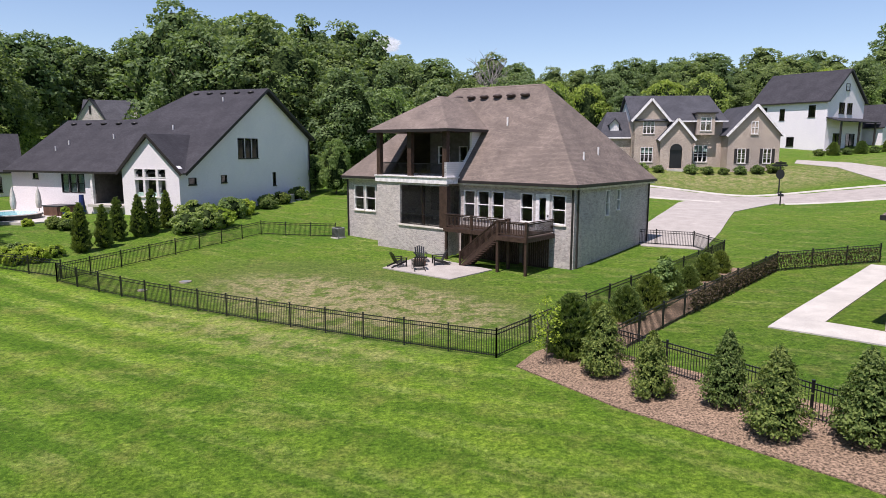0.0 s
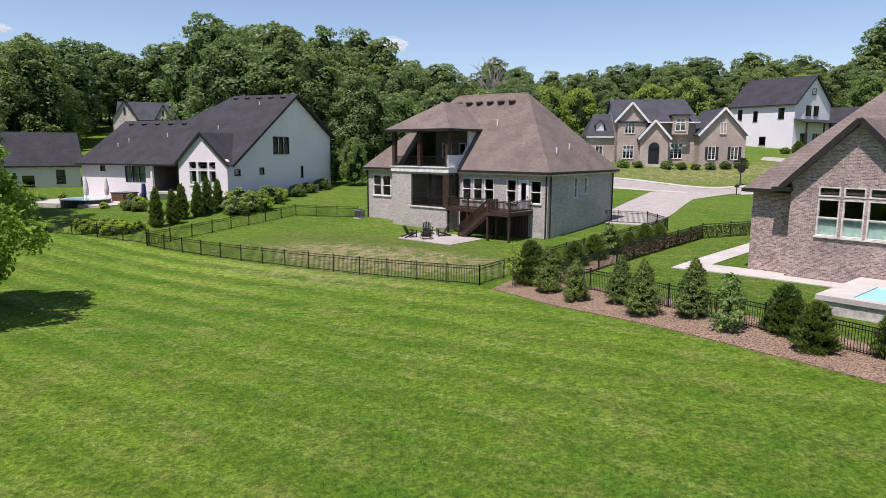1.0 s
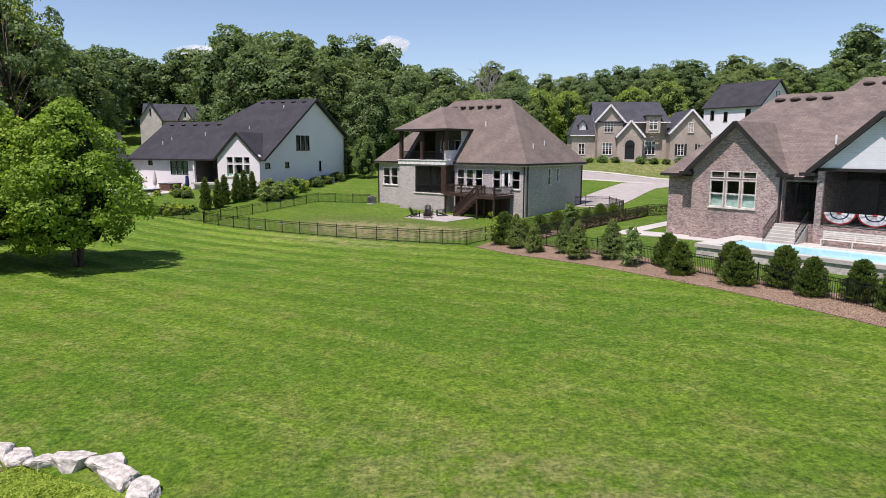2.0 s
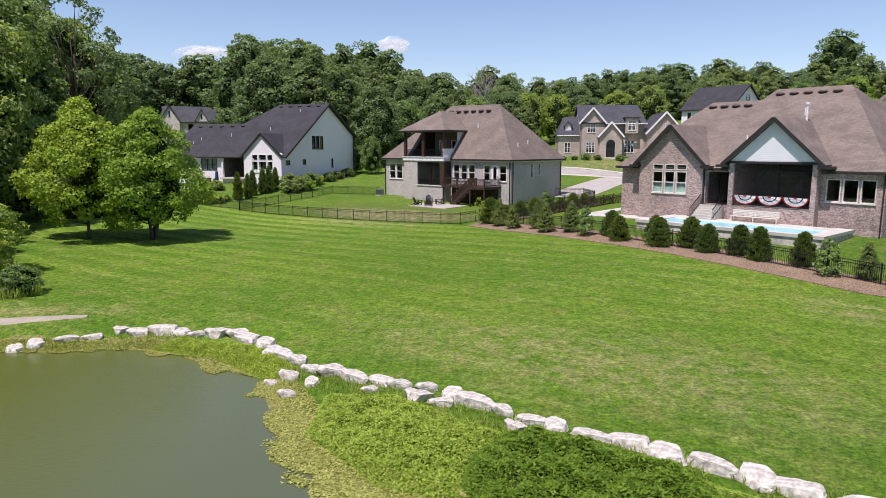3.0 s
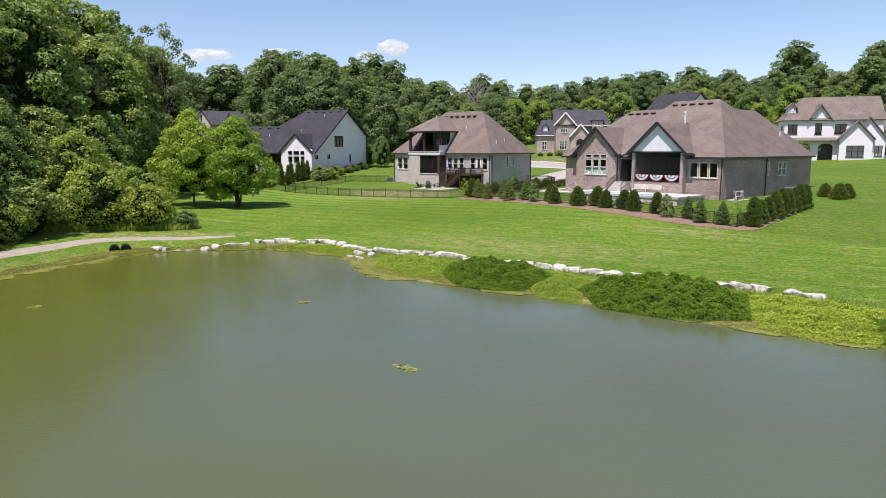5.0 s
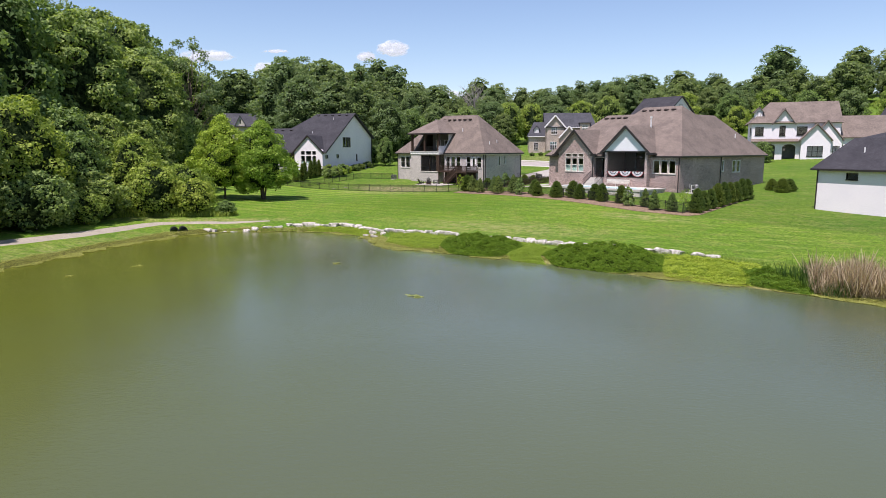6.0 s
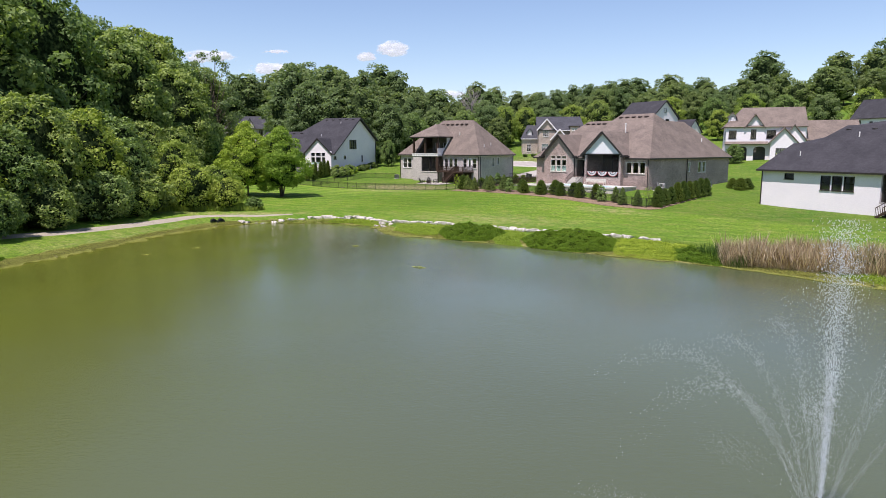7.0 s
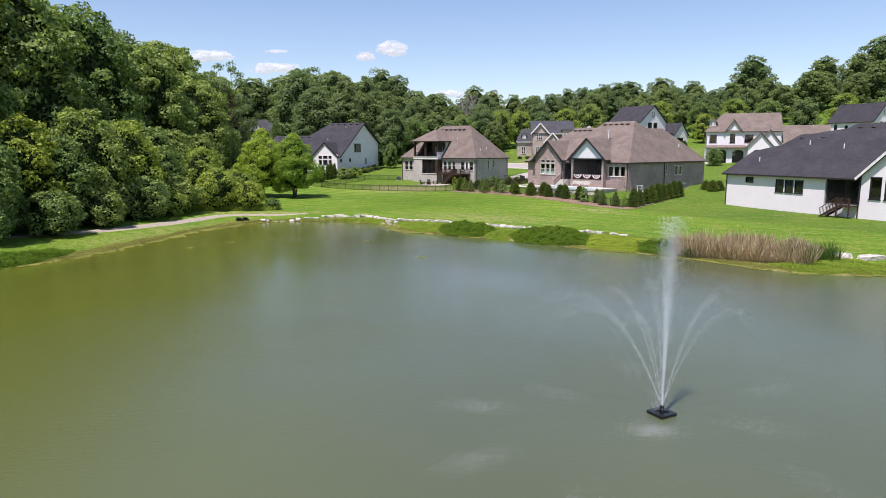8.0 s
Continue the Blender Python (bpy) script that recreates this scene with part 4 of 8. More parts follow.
    for x0, xm, x1, yy, z0, z1 in ((-21.5, -17.85, -14.2, -0.58, 5.12, 8.8), (-12.5, -8.4, -4.3, -1.03, 5.3, 9.15)):
        for xe in (x0, x1):
            bm = bmesh.new()
            beam(bm, (xe, yy, z0 - 0.12), (xm, yy, z1 - 0.12), 0.06, 0.3)
            part("barge_board", bm, "trim_dark", h)
            boxes("eave_return", "trim_dark", h, (xe - 0.5, xe + 0.5, yy, 0.2, z0 - 0.32, z0 - 0.1))
    boxes("porch_ceiling", "wood_dark", h, (-12.0, -4.9, -0.5, 4.0, 5.46, 5.52))
    eaves(h, [((-23.9, 0, 4.85), (-21.5, 0, 4.85)), ((-14.2, 0, 4.85), (-12.4, 0, 4.85)), ((-4.4, 0, 4.85), (0, 0, 4.85)), ((0, 0, 4.85), (0, 27.3, 4.85)), ((-23.9, 0, 4.85), (-23.9, 27.3, 4.85))])
    each("soffit", "trim_dark", h, (-23.8, -21.2, 0.05, 0.6, 4.62, 4.72), (-4.8, -0.1, 0.05, 0.4, 4.62, 4.72), (-0.4, -0.05, 0.4, 27.0, 4.62, 4.72))
    vents(h, (-12.9, 11.0, 11.85), (-7.8, 11.0, 11.85), 5)
    vents(h, (-18.8, 9.3, 10.8), (-15.2, 9.3, 10.8), 4)
    pipes(h, [(-8.6, 6.0, 9.7), (-12.3, 3.2, 7.3), (-2.2, 20, 7.7)])
    downspout(h, -0.5, 0.3, -1.0, 4.7)
    downspout(h, -14.5, 0.0, 0.5, 4.8)
    downspout(h, -0.3, 12.0, -1.0, 4.7)
    # bunting on the porch rail
    for i in range(3):
        cx = -10.5 + 2.05 * i
        for name, mat, r0, r1 in (("bunting_band", "red", 0.0, 0.14), ("bunting_band", "white_cloth", 0.14, 0.48), ("bunting_band", "navy", 0.48, 0.58), ("bunting_band", "white_cloth", 0.58, 0.90), ("bunting_band", "red", 0.90, 1.0)):
            bm = bmesh.new()
            seg = 14
            ring = []
            for r in (r0, r1):
                ring.append([bm.verts.new((cx + 1.0 * r * math.cos(math.pi * (1 + s / seg)), -0.47 - 0.03 * math.sin(s * 2.2), 2.6 + 0.78 * r * math.sin(math.pi * (1 + s / seg)))) for s in range(seg + 1)])
            for s in range(seg):
                bm.faces.new((ring[0][s], ring[0][s + 1], ring[1][s + 1], ring[1][s]))
            if r0 == 0.0:
                bmesh.ops.remove_doubles(bm, verts=bm.verts, dist=1e-4)
            bmesh.ops.solidify(bm, geom=bm.faces[:], thickness=0.012)
            part(name, bm, mat, h)
    return h


HOUSE_C = house_with_pool()


def pool(h):
    m = h.matrix_world.copy()
    p = base("swimming_pool", m, "raised swimming pool with pale concrete deck and stone wall", "pool")
    bm = bmesh.new()
    # deck ring round the basin
    for d in ((-17.2, -15.8, -6.6, -0.2), (-15.8, -3.2, -6.6, -6.0), (-15.8, -3.2, -2.4, -0.55), (-3.2, -2.0, -6.6, -0.2)):
        box(bm, *d, 0.18, 0.42)
    part("deck", bm, "concrete", p)
    boxes("retaining_wall", "stone", p, (-17.1, -2.1, -6.5, -6.3, -1.6, 0.18), (-17.1, -16.9, -6.3, -0.3, -1.6, 0.18), (-2.3, -2.1, -6.3, -0.3, -1.6, 0.18))
    boxes("basin", "trim_white", p, (-15.8, -3.2, -6.0, -2.4, -1.0, -0.9), (-15.85, -15.8, -6.0, -2.4, -1.0, 0.3), (-3.2, -3.15, -6.0, -2.4, -1.0, 0.3))
    boxes("pool_water", "pool", p, (-15.8, -3.2, -6.0, -2.4, -0.9, 0.36))
    boxes("tile_band", "trim_white", p, (-15.78, -3.22, -2.43, -2.4, 0.36, 0.41))
    for i in range(6):
        boxes("step", "concrete", p, (-14.6 - 0.0, -12.4, -0.5 - 0.32 * i, -0.18 - 0.32 * i, 0.42, 1.55 - 0.2 * i))
    # black hand rails beside the steps
    for x in (-14.55, -12.45):
        bm = bmesh.new()
        a, b = Vector((x, -0.3, 1.6)), Vector((x, -2.2, 0.42))
        beam(bm, a + Vector((0, 0, 0.9)), b + Vector((0, 0, 0.9)), 0.05, 0.05)
        beam(bm, a + Vector((0, 0, 0.15)), b + Vector((0, 0, 0.15)), 0.03, 0.03)
        for i in range(15):
            q = a.lerp(b, i / 14)
            beam(bm, q, q + Vector((0.0001, 0, 0.9)), 0.02, 0.02)
        part("handrail", bm, "metal_black", p)
    b = base("bench", m @ Matrix.Translation((-11.2, -1.0, 0.42)), "cream slatted garden bench on the pool deck", "bench")
    bm = bmesh.new()
    for i in range(4):
        box(bm, 0, 3.9, -0.1 - 0.13 * i, -0.0 - 0.13 * i, 0.42, 0.45)
    part("seat", bm, "trim_cream", b)
    bm = bmesh.new()
    for i in range(4):
        box(bm, 0, 3.9, 0.04, 0.07, 0.5 + 0.13 * i, 0.6 + 0.13 * i)
    part("backrest", bm, "trim_cream", b)
    for x in (0.05, 1.9, 3.8):
        boxes("leg", "trim_cream", b, (x, x + 0.07, -0.48, -0.4, 0, 0.42))
        boxes("leg", "trim_cream", b, (x, x + 0.07, 0.0, 0.07, 0, 1.0))


pool(HOUSE_C)


# ---------------------------------------------------------------- the white brick house with charcoal roof
def white_gable_house():
    h = base("house", pose(-24.55, 63.44, 3.5, 0, 0, -21), "white painted brick house with charcoal roof and tall gable", "house")
    bk = "brick_w"
    w3 = [(-16.8 + 1.12 * i, -15.75 + 1.12 * i, 2.5, 4.5) for i in range(3)]
    sm = (-21.0, -20.2, 3.9, 4.5)
    wall(h, "x", 0.4, -1, -24.3, -12.4, -1.5, 4.75, bk, w3 + [sm])
    for w in w3:
        window(h, "x", 0.4, -1, *w, frame="trim_dark", blind=0.96, sill=False)
    window(h, "x", 0.4, -1, *sm, frame="trim_dark", rail=False)
    big = [(-5.9, -4.75, 2.4, 4.15), (-4.6, -3.1, 2.4, 4.15), (-2.95, -1.9, 2.4, 4.15)]
    top = [(a, b, 4.3, 5.2) for a, b, _, _ in big]
    wall(h, "x", -0.36, -1, -7.5, -0.3, -1.5, 5.25, bk, big + top, thick=0.5)
    gable_end(h, "x", -0.36, -1, -7.5, -0.3, 5.25, -3.9, 8.3, bk, thick=0.5)
    for w in big:
        window(h, "x", -0.36, -1, *w, rail=False, blind=-0.25)
    for w in top:
        window(h, "x", -0.36, -1, *w, rail=False, sill=False)
    # covered porch
    each("porch_wall", "interior_shade", h, (-12.4, -7.5, 4.2, 4.4, -0.5, 4.75), (-12.4, -12.2, 0.66, 4.2, -1.5, 4.75), (-7.5, -7.3, 0.2, 4.2, -1.5, 4.75))
    boxes("porch_floor", "concrete", h, (-12.2, -7.5, -0.6, 4.2, 1.2, 1.45))
    boxes("porch_front", bk, h, (-12.4, -7.5, 0.0, 0.3, -1.5, 1.2))
    boxes("porch_post", "trim_white", h, (-12.3, -12.0, 0.0, 0.3, 1.45, 4.7))
    each("porch_window", "glass", h, (-11.4, -10.4, 4.14, 4.17, 1.6, 3.8), (-9.6, -8.4, 4.14, 4.17, 2.0, 3.6))
    ends = [(8.7, 9.8, 6.1, 8.3), (9.95, 11.0, 6.1, 8.3), (11.15, 12.25, 6.1, 8.3), (0.9, 2.0, 3.6, 4.3), (5.7, 6.65, 3.6, 4.4), (14.9, 15.5, 2.85, 4.4)]
    wall(h, "y", -0.3, 1, 0.15, 23.0, -1.5, 4.75, bk, ends[3:])
    bm = bmesh.new()
    wall(h, "y", -0.3, 1, 7.0, 21.0, 4.75, 8.35, bk, ends[:3])
    for pts in ([(0.2, 4.75), (7.0, 4.75), (7.0, 8.35), (5.9, 8.35)], [(21.0, 4.75), (23.0, 4.75), (23.0, 8.35), (21.0, 8.35)], [(5.9, 8.35), (23.0, 8.35), (13.7, 13.75)]):
        solid(bm, [(-0.3, a, z) for a, z in pts], (-0.25, 0, 0))
    part("gable", bm, bk, h)
    for w in ends:
        window(h, "y", -0.3, 1, *w, frame="trim_dark", rail=False)
    wall(h, "y", -24.3, -1, 0.65, 16.0, -1.5, 4.75, bk)
    gable_end(h, "y", -24.3, -1, 0.4, 16.0, 4.75, 8.4, 10.2, bk)
    wall(h, "x", 16.2, 1, -24.3, -13.5, -1.5, 4.75, bk)
    wall(h, "x", 23.0, 1, -13.5, -0.3, -1.5, 8.3, bk)
    wall(h, "y", -13.5, -1, 8.4, 22.75, -1.5, 8.3, bk)
    planes = [
        [(-24.7, -0.2, 4.8), (0.4, -0.2, 4.8), (0.4, 13.7, 13.98), (-10, 13.7, 13.98), (-12.4, 8.4, 10.48), (-24.7, 8.4, 10.48)],
        [(0.4, 13.7, 13.98), (0.4, 23.4, 8.3), (-14, 23.4, 8.3), (-10, 13.7, 13.98)],
        [(-10, 13.7, 13.98), (-14, 23.4, 8.3), (-14, 8.4, 10.48), (-12.4, 8.4, 10.48)],
        [(-24.7, 8.4, 10.48), (-12.4, 8.4, 10.48), (-13, 16.6, 4.8), (-24.7, 16.6, 4.8)],
        [(-8.0, -0.6, 4.75), (-3.9, -0.6, 8.62), (-3.9, 5.6, 8.62), (-8.0, 0.0, 4.85)],
        [(0.2, -0.6, 4.75), (-3.9, -0.6, 8.62), (-3.9, 5.6, 8.62), (0.2, 0.0, 4.85)],
    ]
    roof(h, planes, "roof_b", "charcoal shingle roof")
    for a, b in (((-8.0, -0.63, 4.65), (-3.9, -0.63, 8.5)), ((0.2, -0.63, 4.65), (-3.9, -0.63, 8.5)), ((0.42, -0.2, 4.68), (0.42, 13.7, 13.85)), ((0.42, 13.7, 13.85), (0.42, 23.4, 8.2))):
        bm = bmesh.new()
        beam(bm, a, b, 0.06, 0.3)
        part("barge_board", bm, "trim_dark", h)
    eaves(h, [((-24.7, -0.2, 4.8), (-8.1, -0.2, 4.8))])
    vents(h, (-9.2, 13.0, 13.55), (-1.5, 13.0, 13.55), 5, "trim_dark")
    vents(h, (-22.8, 7.6, 10.0), (-13.5, 7.6, 10.0), 5, "trim_dark")
    pipes(h, [(-4.2, 11.5, 12.5), (-7, 6.5, 9.25), (-14, 5, 8.3), (-19.6, 4, 7.6), (-20.5, 3, 6.95)])
    downspout(h, -12.3, 0.3, -1, 4.7)
    downspout(h, -0.2, 22.9, 0, 8.2)
    return h


white_gable_house()


# ---------------------------------------------------------------- houses across the street
def tan_house():
    h = base("house", pose(31, 98, 7.9, 0, 0, -5), "tan brick two-storey house with slate grey gabled roof", "house")
    bk = "brick_e"
    up = [(-0.2, 1.5, 5.1, 7.2), (8.0, 9.6, 5.5, 7.5)]
    dn = [(-0.4, 1.4, 0.9, 3.1), (7.6, 9.6, 0.9, 3.4)]
    wall(h, "x", 0, -1, -1.6, 3.3, -1.5, 7.2, bk, [up[0], dn[0]])
    gable_end(h, "x", 0, -1, -1.6, 3.3, 7.2, 0.85, 9.9, bk)
    wall(h, "x", 0.8, -1, 3.3, 11.6, -1.5, 7.0, bk, [dn[1], (3.4, 5.6, 0, 3.5)])
    wall(h, "x", -0.42, -1, 7.5, 10.1, 4.9, 8.0, bk, [up[1]])
    each("dormer_side", bk, h, (7.5, 7.75, -0.17, 2.2, 4.9, 8.0), (9.85, 10.1, -0.17, 2.2, 4.9, 8.0))
    boxes("dormer_roof", "trim_dark", h, (7.2, 10.4, -0.75, 2.4, 8.0, 8.18))
    for w in (up[0], dn[0]):
        window(h, "x", 0, -1, *w, posts=2, bars=2, blind=0.4)
    window(h, "x", 0.8, -1, *dn[1], posts=2, bars=2, blind=0.4)
    window(h, "x", -0.42, -1, *up[1], posts=1, bars=1, blind=0.4)
    # arched entrance gable
    wall(h, "x", -1.2, -1, 2.2, 6.8, -1.5, 4.4, bk, [(3.6, 5.4, 0, 2.7)])
    gable_end(h, "x", -1.2, -1, 2.2, 6.8, 4.4, 4.5, 7.0, bk)
    bm = bmesh.new()
    seg = [(4.5 + 0.9 * math.cos(math.pi * i / 10), 2.7 + 0.9 * math.sin(math.pi * i / 10)) for i in range(11)]
    solid(bm, [(a, -1.22, z) for a, z in seg], (0, 0.1, 0))
    solid(bm, [(3.6, -1.0, 0), (5.4, -1.0, 0), (5.4, -1.0, 2.7), (3.6, -1.0, 2.7)], (0, 0.08, 0))
    part("door", bm, "metal_black", h, "black arched double door")
    for i in range(4):
        boxes("step", "concrete", h, (3.2 - 0.2 * i, 5.8 + 0.2 * i, -1.7 - 0.35 * i, -1.2, -1.4, -0.1 - 0.28 * i))
    each("partition", "interior_shade", h, (-1.3, 11.4, 3.4, 3.6, -1, 7.0), (11.8, 18.6, 2.0, 2.2, -1, 5.0), (-5.8, -1.8, 4.4, 4.6, -1, 4.6))
    # wing with front gable
    g = [(13.0, 14.2, 0.8, 2.9), (16.6, 17.8, 0.8, 2.9), (14.7, 15.7, 5.0, 6.8)]
    wall(h, "x", -2.0, -1, 11.6, 18.9, -1.5, 5.0, bk, g[:2])
    gable_end(h, "x", -2.0, -1, 11.6, 18.9, 5.0, 15.25, 8.9, bk)
    for w in g[:2]:
        window(h, "x", -2.0, -1, *w, posts=1, bars=2)
        for a in (w[0] - 0.45, w[1] + 0.05):
            boxes("shutter", "trim_dark", h, (a, a + 0.4, -2.08, -2.01, w[2], w[3]))
    window(h, "x", -2.06, -1, *g[2], posts=1, bars=1)
    wall(h, "y", 18.9, 1, -1.75, 10, -1.5, 5.0, bk)
    wall(h, "y", 11.6, -1, -1.75, 0.8, -1.5, 5.0, bk)
    wall(h, "y", -1.6, -1, 0, 12, -1.5, 7.2, bk)
    wall(h, "x", 12, 1, -1.4, 18.7, -1.5, 6.9, bk)
    # low wing with a dormer
    wall(h, "x", 1.6, -1, -6.0, -1.6, -1.5, 4.6, bk, [(-4.7, -3.5, 0.9, 3.0)])
    window(h, "x", 1.6, -1, -4.7, -3.5, 0.9, 3.0, posts=1, bars=2)
    wall(h, "y", -6.0, -1, 1.85, 11, -1.5, 4.6, bk)
    boxes("dormer", "siding", h, (-4.6, -3.3, 2.4, 5.4, 5.0, 6.6))
    window(h, "x", 2.4, -1, -4.3, -3.6, 5.4, 6.5, posts=1, bars=1)
    planes = [
        [(-2.0, -0.3, 7.0), (12.0, -0.3, 7.0), (11.0, 6, 11.1), (-2.0, 6, 11.1)], [(-2.0, 6, 11.1), (11.0, 6, 11.1), (12.0, 12.4, 7.0), (-2.0, 12.4, 7.0)],
        [(12.0, -0.3, 7.0), (12.0, 12.4, 7.0), (11.0, 6, 11.1)],
        [(-2.0, -0.45, 7.0), (0.85, -0.45, 10.25), (0.85, 5, 10.25), (-2.0, 0.2, 7.0)], [(3.7, -0.45, 7.0), (0.85, -0.45, 10.25), (0.85, 5, 10.25), (3.7, 0.2, 7.0)],
        [(1.8, -1.6, 4.2), (4.5, -1.6, 7.3), (4.5, 1, 7.3), (1.8, 1, 4.2)], [(7.2, -1.6, 4.2), (4.5, -1.6, 7.3), (4.5, 1, 7.3), (7.2, 1, 4.2)],
        [(11.2, -2.45, 4.8), (15.25, -2.45, 9.25), (15.25, 10, 9.25), (11.2, 10, 4.8)], [(19.3, -2.45, 4.8), (15.25, -2.45, 9.25), (15.25, 10, 9.25), (19.3, 10, 4.8)],
        [(-6.4, 1.2, 4.6), (-1.5, 1.2, 4.6), (-1.5, 6, 8.6), (-4.6, 6, 8.6)], [(-6.4, 1.2, 4.6), (-4.6, 6, 8.6), (-6.4, 11.2, 4.6)], [(-6.4, 11.2, 4.6), (-4.6, 6, 8.6), (-1.5, 6, 8.6), (-1.5, 11.2, 4.6)],
        [(-4.9, 2.1, 6.5), (-3.95, 2.1, 7.5), (-3.95, 5, 7.5), (-4.9, 5, 6.5)], [(-3.0, 2.1, 6.5), (-3.95, 2.1, 7.5), (-3.95, 5, 7.5), (-3.0, 5, 6.5)],
    ]
    roof(h, planes, "roof_e", "slate grey shingle roof with gables")
    gable_end(h, "y", -1.6, -1, 0, 12, 7.0, 6, 10.8, "siding", name="siding_gable")
    gable_end(h, "x", 2.4, -1, -4.6, -3.3, 6.6, -3.95, 7.3, "siding", name="dormer_gable")
    for x0, xm, x1, yy, z0, z1 in ((-2.0, 0.85, 3.7, -0.48, 7.0, 10.25), (1.8, 4.5, 7.2, -1.63, 4.2, 7.3), (11.2, 15.25, 19.3, -2.48, 4.8, 9.25)):
        for xe in (x0, x1):
            bm = bmesh.new()
            beam(bm, (xe, yy, z0 - 0.12), (xm, yy, z1 - 0.12), 0.08, 0.34)
            part("barge_board", bm, "trim_white", h)
    eaves(h, [((3.7, -0.3, 7.0), (12.0, -0.3, 7.0)), ((-6.4, 1.2, 4.6), (-1.7, 1.2, 4.6))], "trim_white")


tan_house()


def white_farm_house(name, m, label, w, d, wall_h, peak, wing=True):
    """A white house with a street gable, seen from afar."""
    h = base(name, m, label, "house")
    bk = "brick_w"
    gw = [(w * 0.3, w * 0.45, wall_h - 2.4, wall_h - 0.5), (w * 0.52, w * 0.66, wall_h - 2.4, wall_h - 0.5), (w * 0.44, w * 0.54, wall_h + 1.6, wall_h + 2.8)]
    low = [(w * 0.2, w * 0.4, 1.0, 3.2), (w * 0.55, w * 0.8, 0.6, 3.2)]
    wall(h, "x", 0, -1, 0, w, -1.5, wall_h, bk, gw[:2] + low)
    gable_end(h, "x", 0, -1, 0, w, wall_h, w / 2, peak - 0.2, bk)
    for g in gw[:2] + low:
        window(h, "x", 0, -1, *g, frame="trim_dark", posts=1)
    window(h, "x", -0.06, -1, *gw[2], frame="trim_dark")
    sw = [(2.0, 3.2, wall_h - 3.0, wall_h - 1.0), (d * 0.55, d * 0.62, wall_h - 3.4, wall_h - 1.4), (d * 0.8, d * 0.87, wall_h - 3.0, wall_h - 1.0), (d * 0.4, d * 0.5, 1.0, 2.6)]
    wall(h, "y", 0, -1, 0.25, d, -1.5, wall_h, bk, sw)
    for g in sw:
        window(h, "y", 0, -1, *g, frame="trim_dark")
    wall(h, "y", w, 1, 0.25, d, -1.5, wall_h, bk)
    each("partition", "interior_shade", h, (3.0, w - 0.3, 3.0, 3.2, -1, wall_h), (3.0, 3.2, 3.2, d - 0.3, -1, wall_h))
    wall(h, "x", d, 1, 0.25, w - 0.25, -1.5, wall_h, bk)
    k = (peak - wall_h) / (w / 2)
    o = 0.45
    roof(h, [[(-o, -o, wall_h - o * k), (w / 2, -o, peak), (w / 2, d + o, peak), (-o, d + o, wall_h - o * k)],
             [(w + o, -o, wall_h - o * k), (w / 2, -o, peak), (w / 2, d + o, peak), (w + o, d + o, wall_h - o * k)]], "roof_b", "charcoal gabled roof")
    for xe in (-o, w + o):
        bm = bmesh.new()
        beam(bm, (xe, -o - 0.03, wall_h - o * k - 0.12), (w / 2, -o - 0.03, peak - 0.12), 0.06, 0.3)
        part("barge_board", bm, "trim_dark", h)
    eaves(h, [((-o, -o, wall_h - o * k), (-o, d + o, wall_h - o * k))])
    if wing:
        # porch and a lower gabled wing
        roof(h, [[(-0.2, -2.6, 5.2), (w + 1, -2.6, 5.2), (w + 1, 0, 5.9), (-0.2, 0, 5.9)]], "roof_b", "low charcoal porch roof")
        for x in (0.1, w * 0.5, w * 0.95):
            boxes("porch_post", "trim_dark", h, (x, x + 0.25, -2.5, -2.25, -0.4, 5.1))
        boxes("porch_floor", "concrete", h, (-0.2, w + 1, -2.6, 0, -1.5, 0.2))
        wall(h, "x", -3.0, -1, w + 1, w + 8, -1.5, 4.6, bk, [(w + 2.6, w + 5.6, 0.8, 3.6)])
        window(h, "x", -3.0, -1, w + 2.6, w + 5.6, 0.8, 3.6, frame="trim_dark", posts=2)
        gable_end(h, "x", -3.0, -1, w + 1, w + 8, 4.6, w + 4.5, 8.4, bk)
        wall(h, "y", w + 1, -1, -2.75, 4, -1.5, 4.6, bk)
        wall(h, "y", w + 8, 1, -2.75, 9, -1.5, 4.6, bk)
        roof(h, [[(w + 0.6, -3.4, 4.3), (w + 4.5, -3.4, 8.6), (w + 4.5, 9, 8.6), (w + 0.6, 9, 4.3)], [(w + 8.4, -3.4, 4.3), (w + 4.5, -3.4, 8.6), (w + 4.5, 9, 8.6), (w + 8.4, 9, 4.3)]], "roof_b", "charcoal wing roof")
    return h


white_farm_house("house", pose(66.6, 112, 10.3, 0, 0, 32), "white two-storey house with black trim and charcoal roof", 12.4, 13.5, 9.0, 14.3)


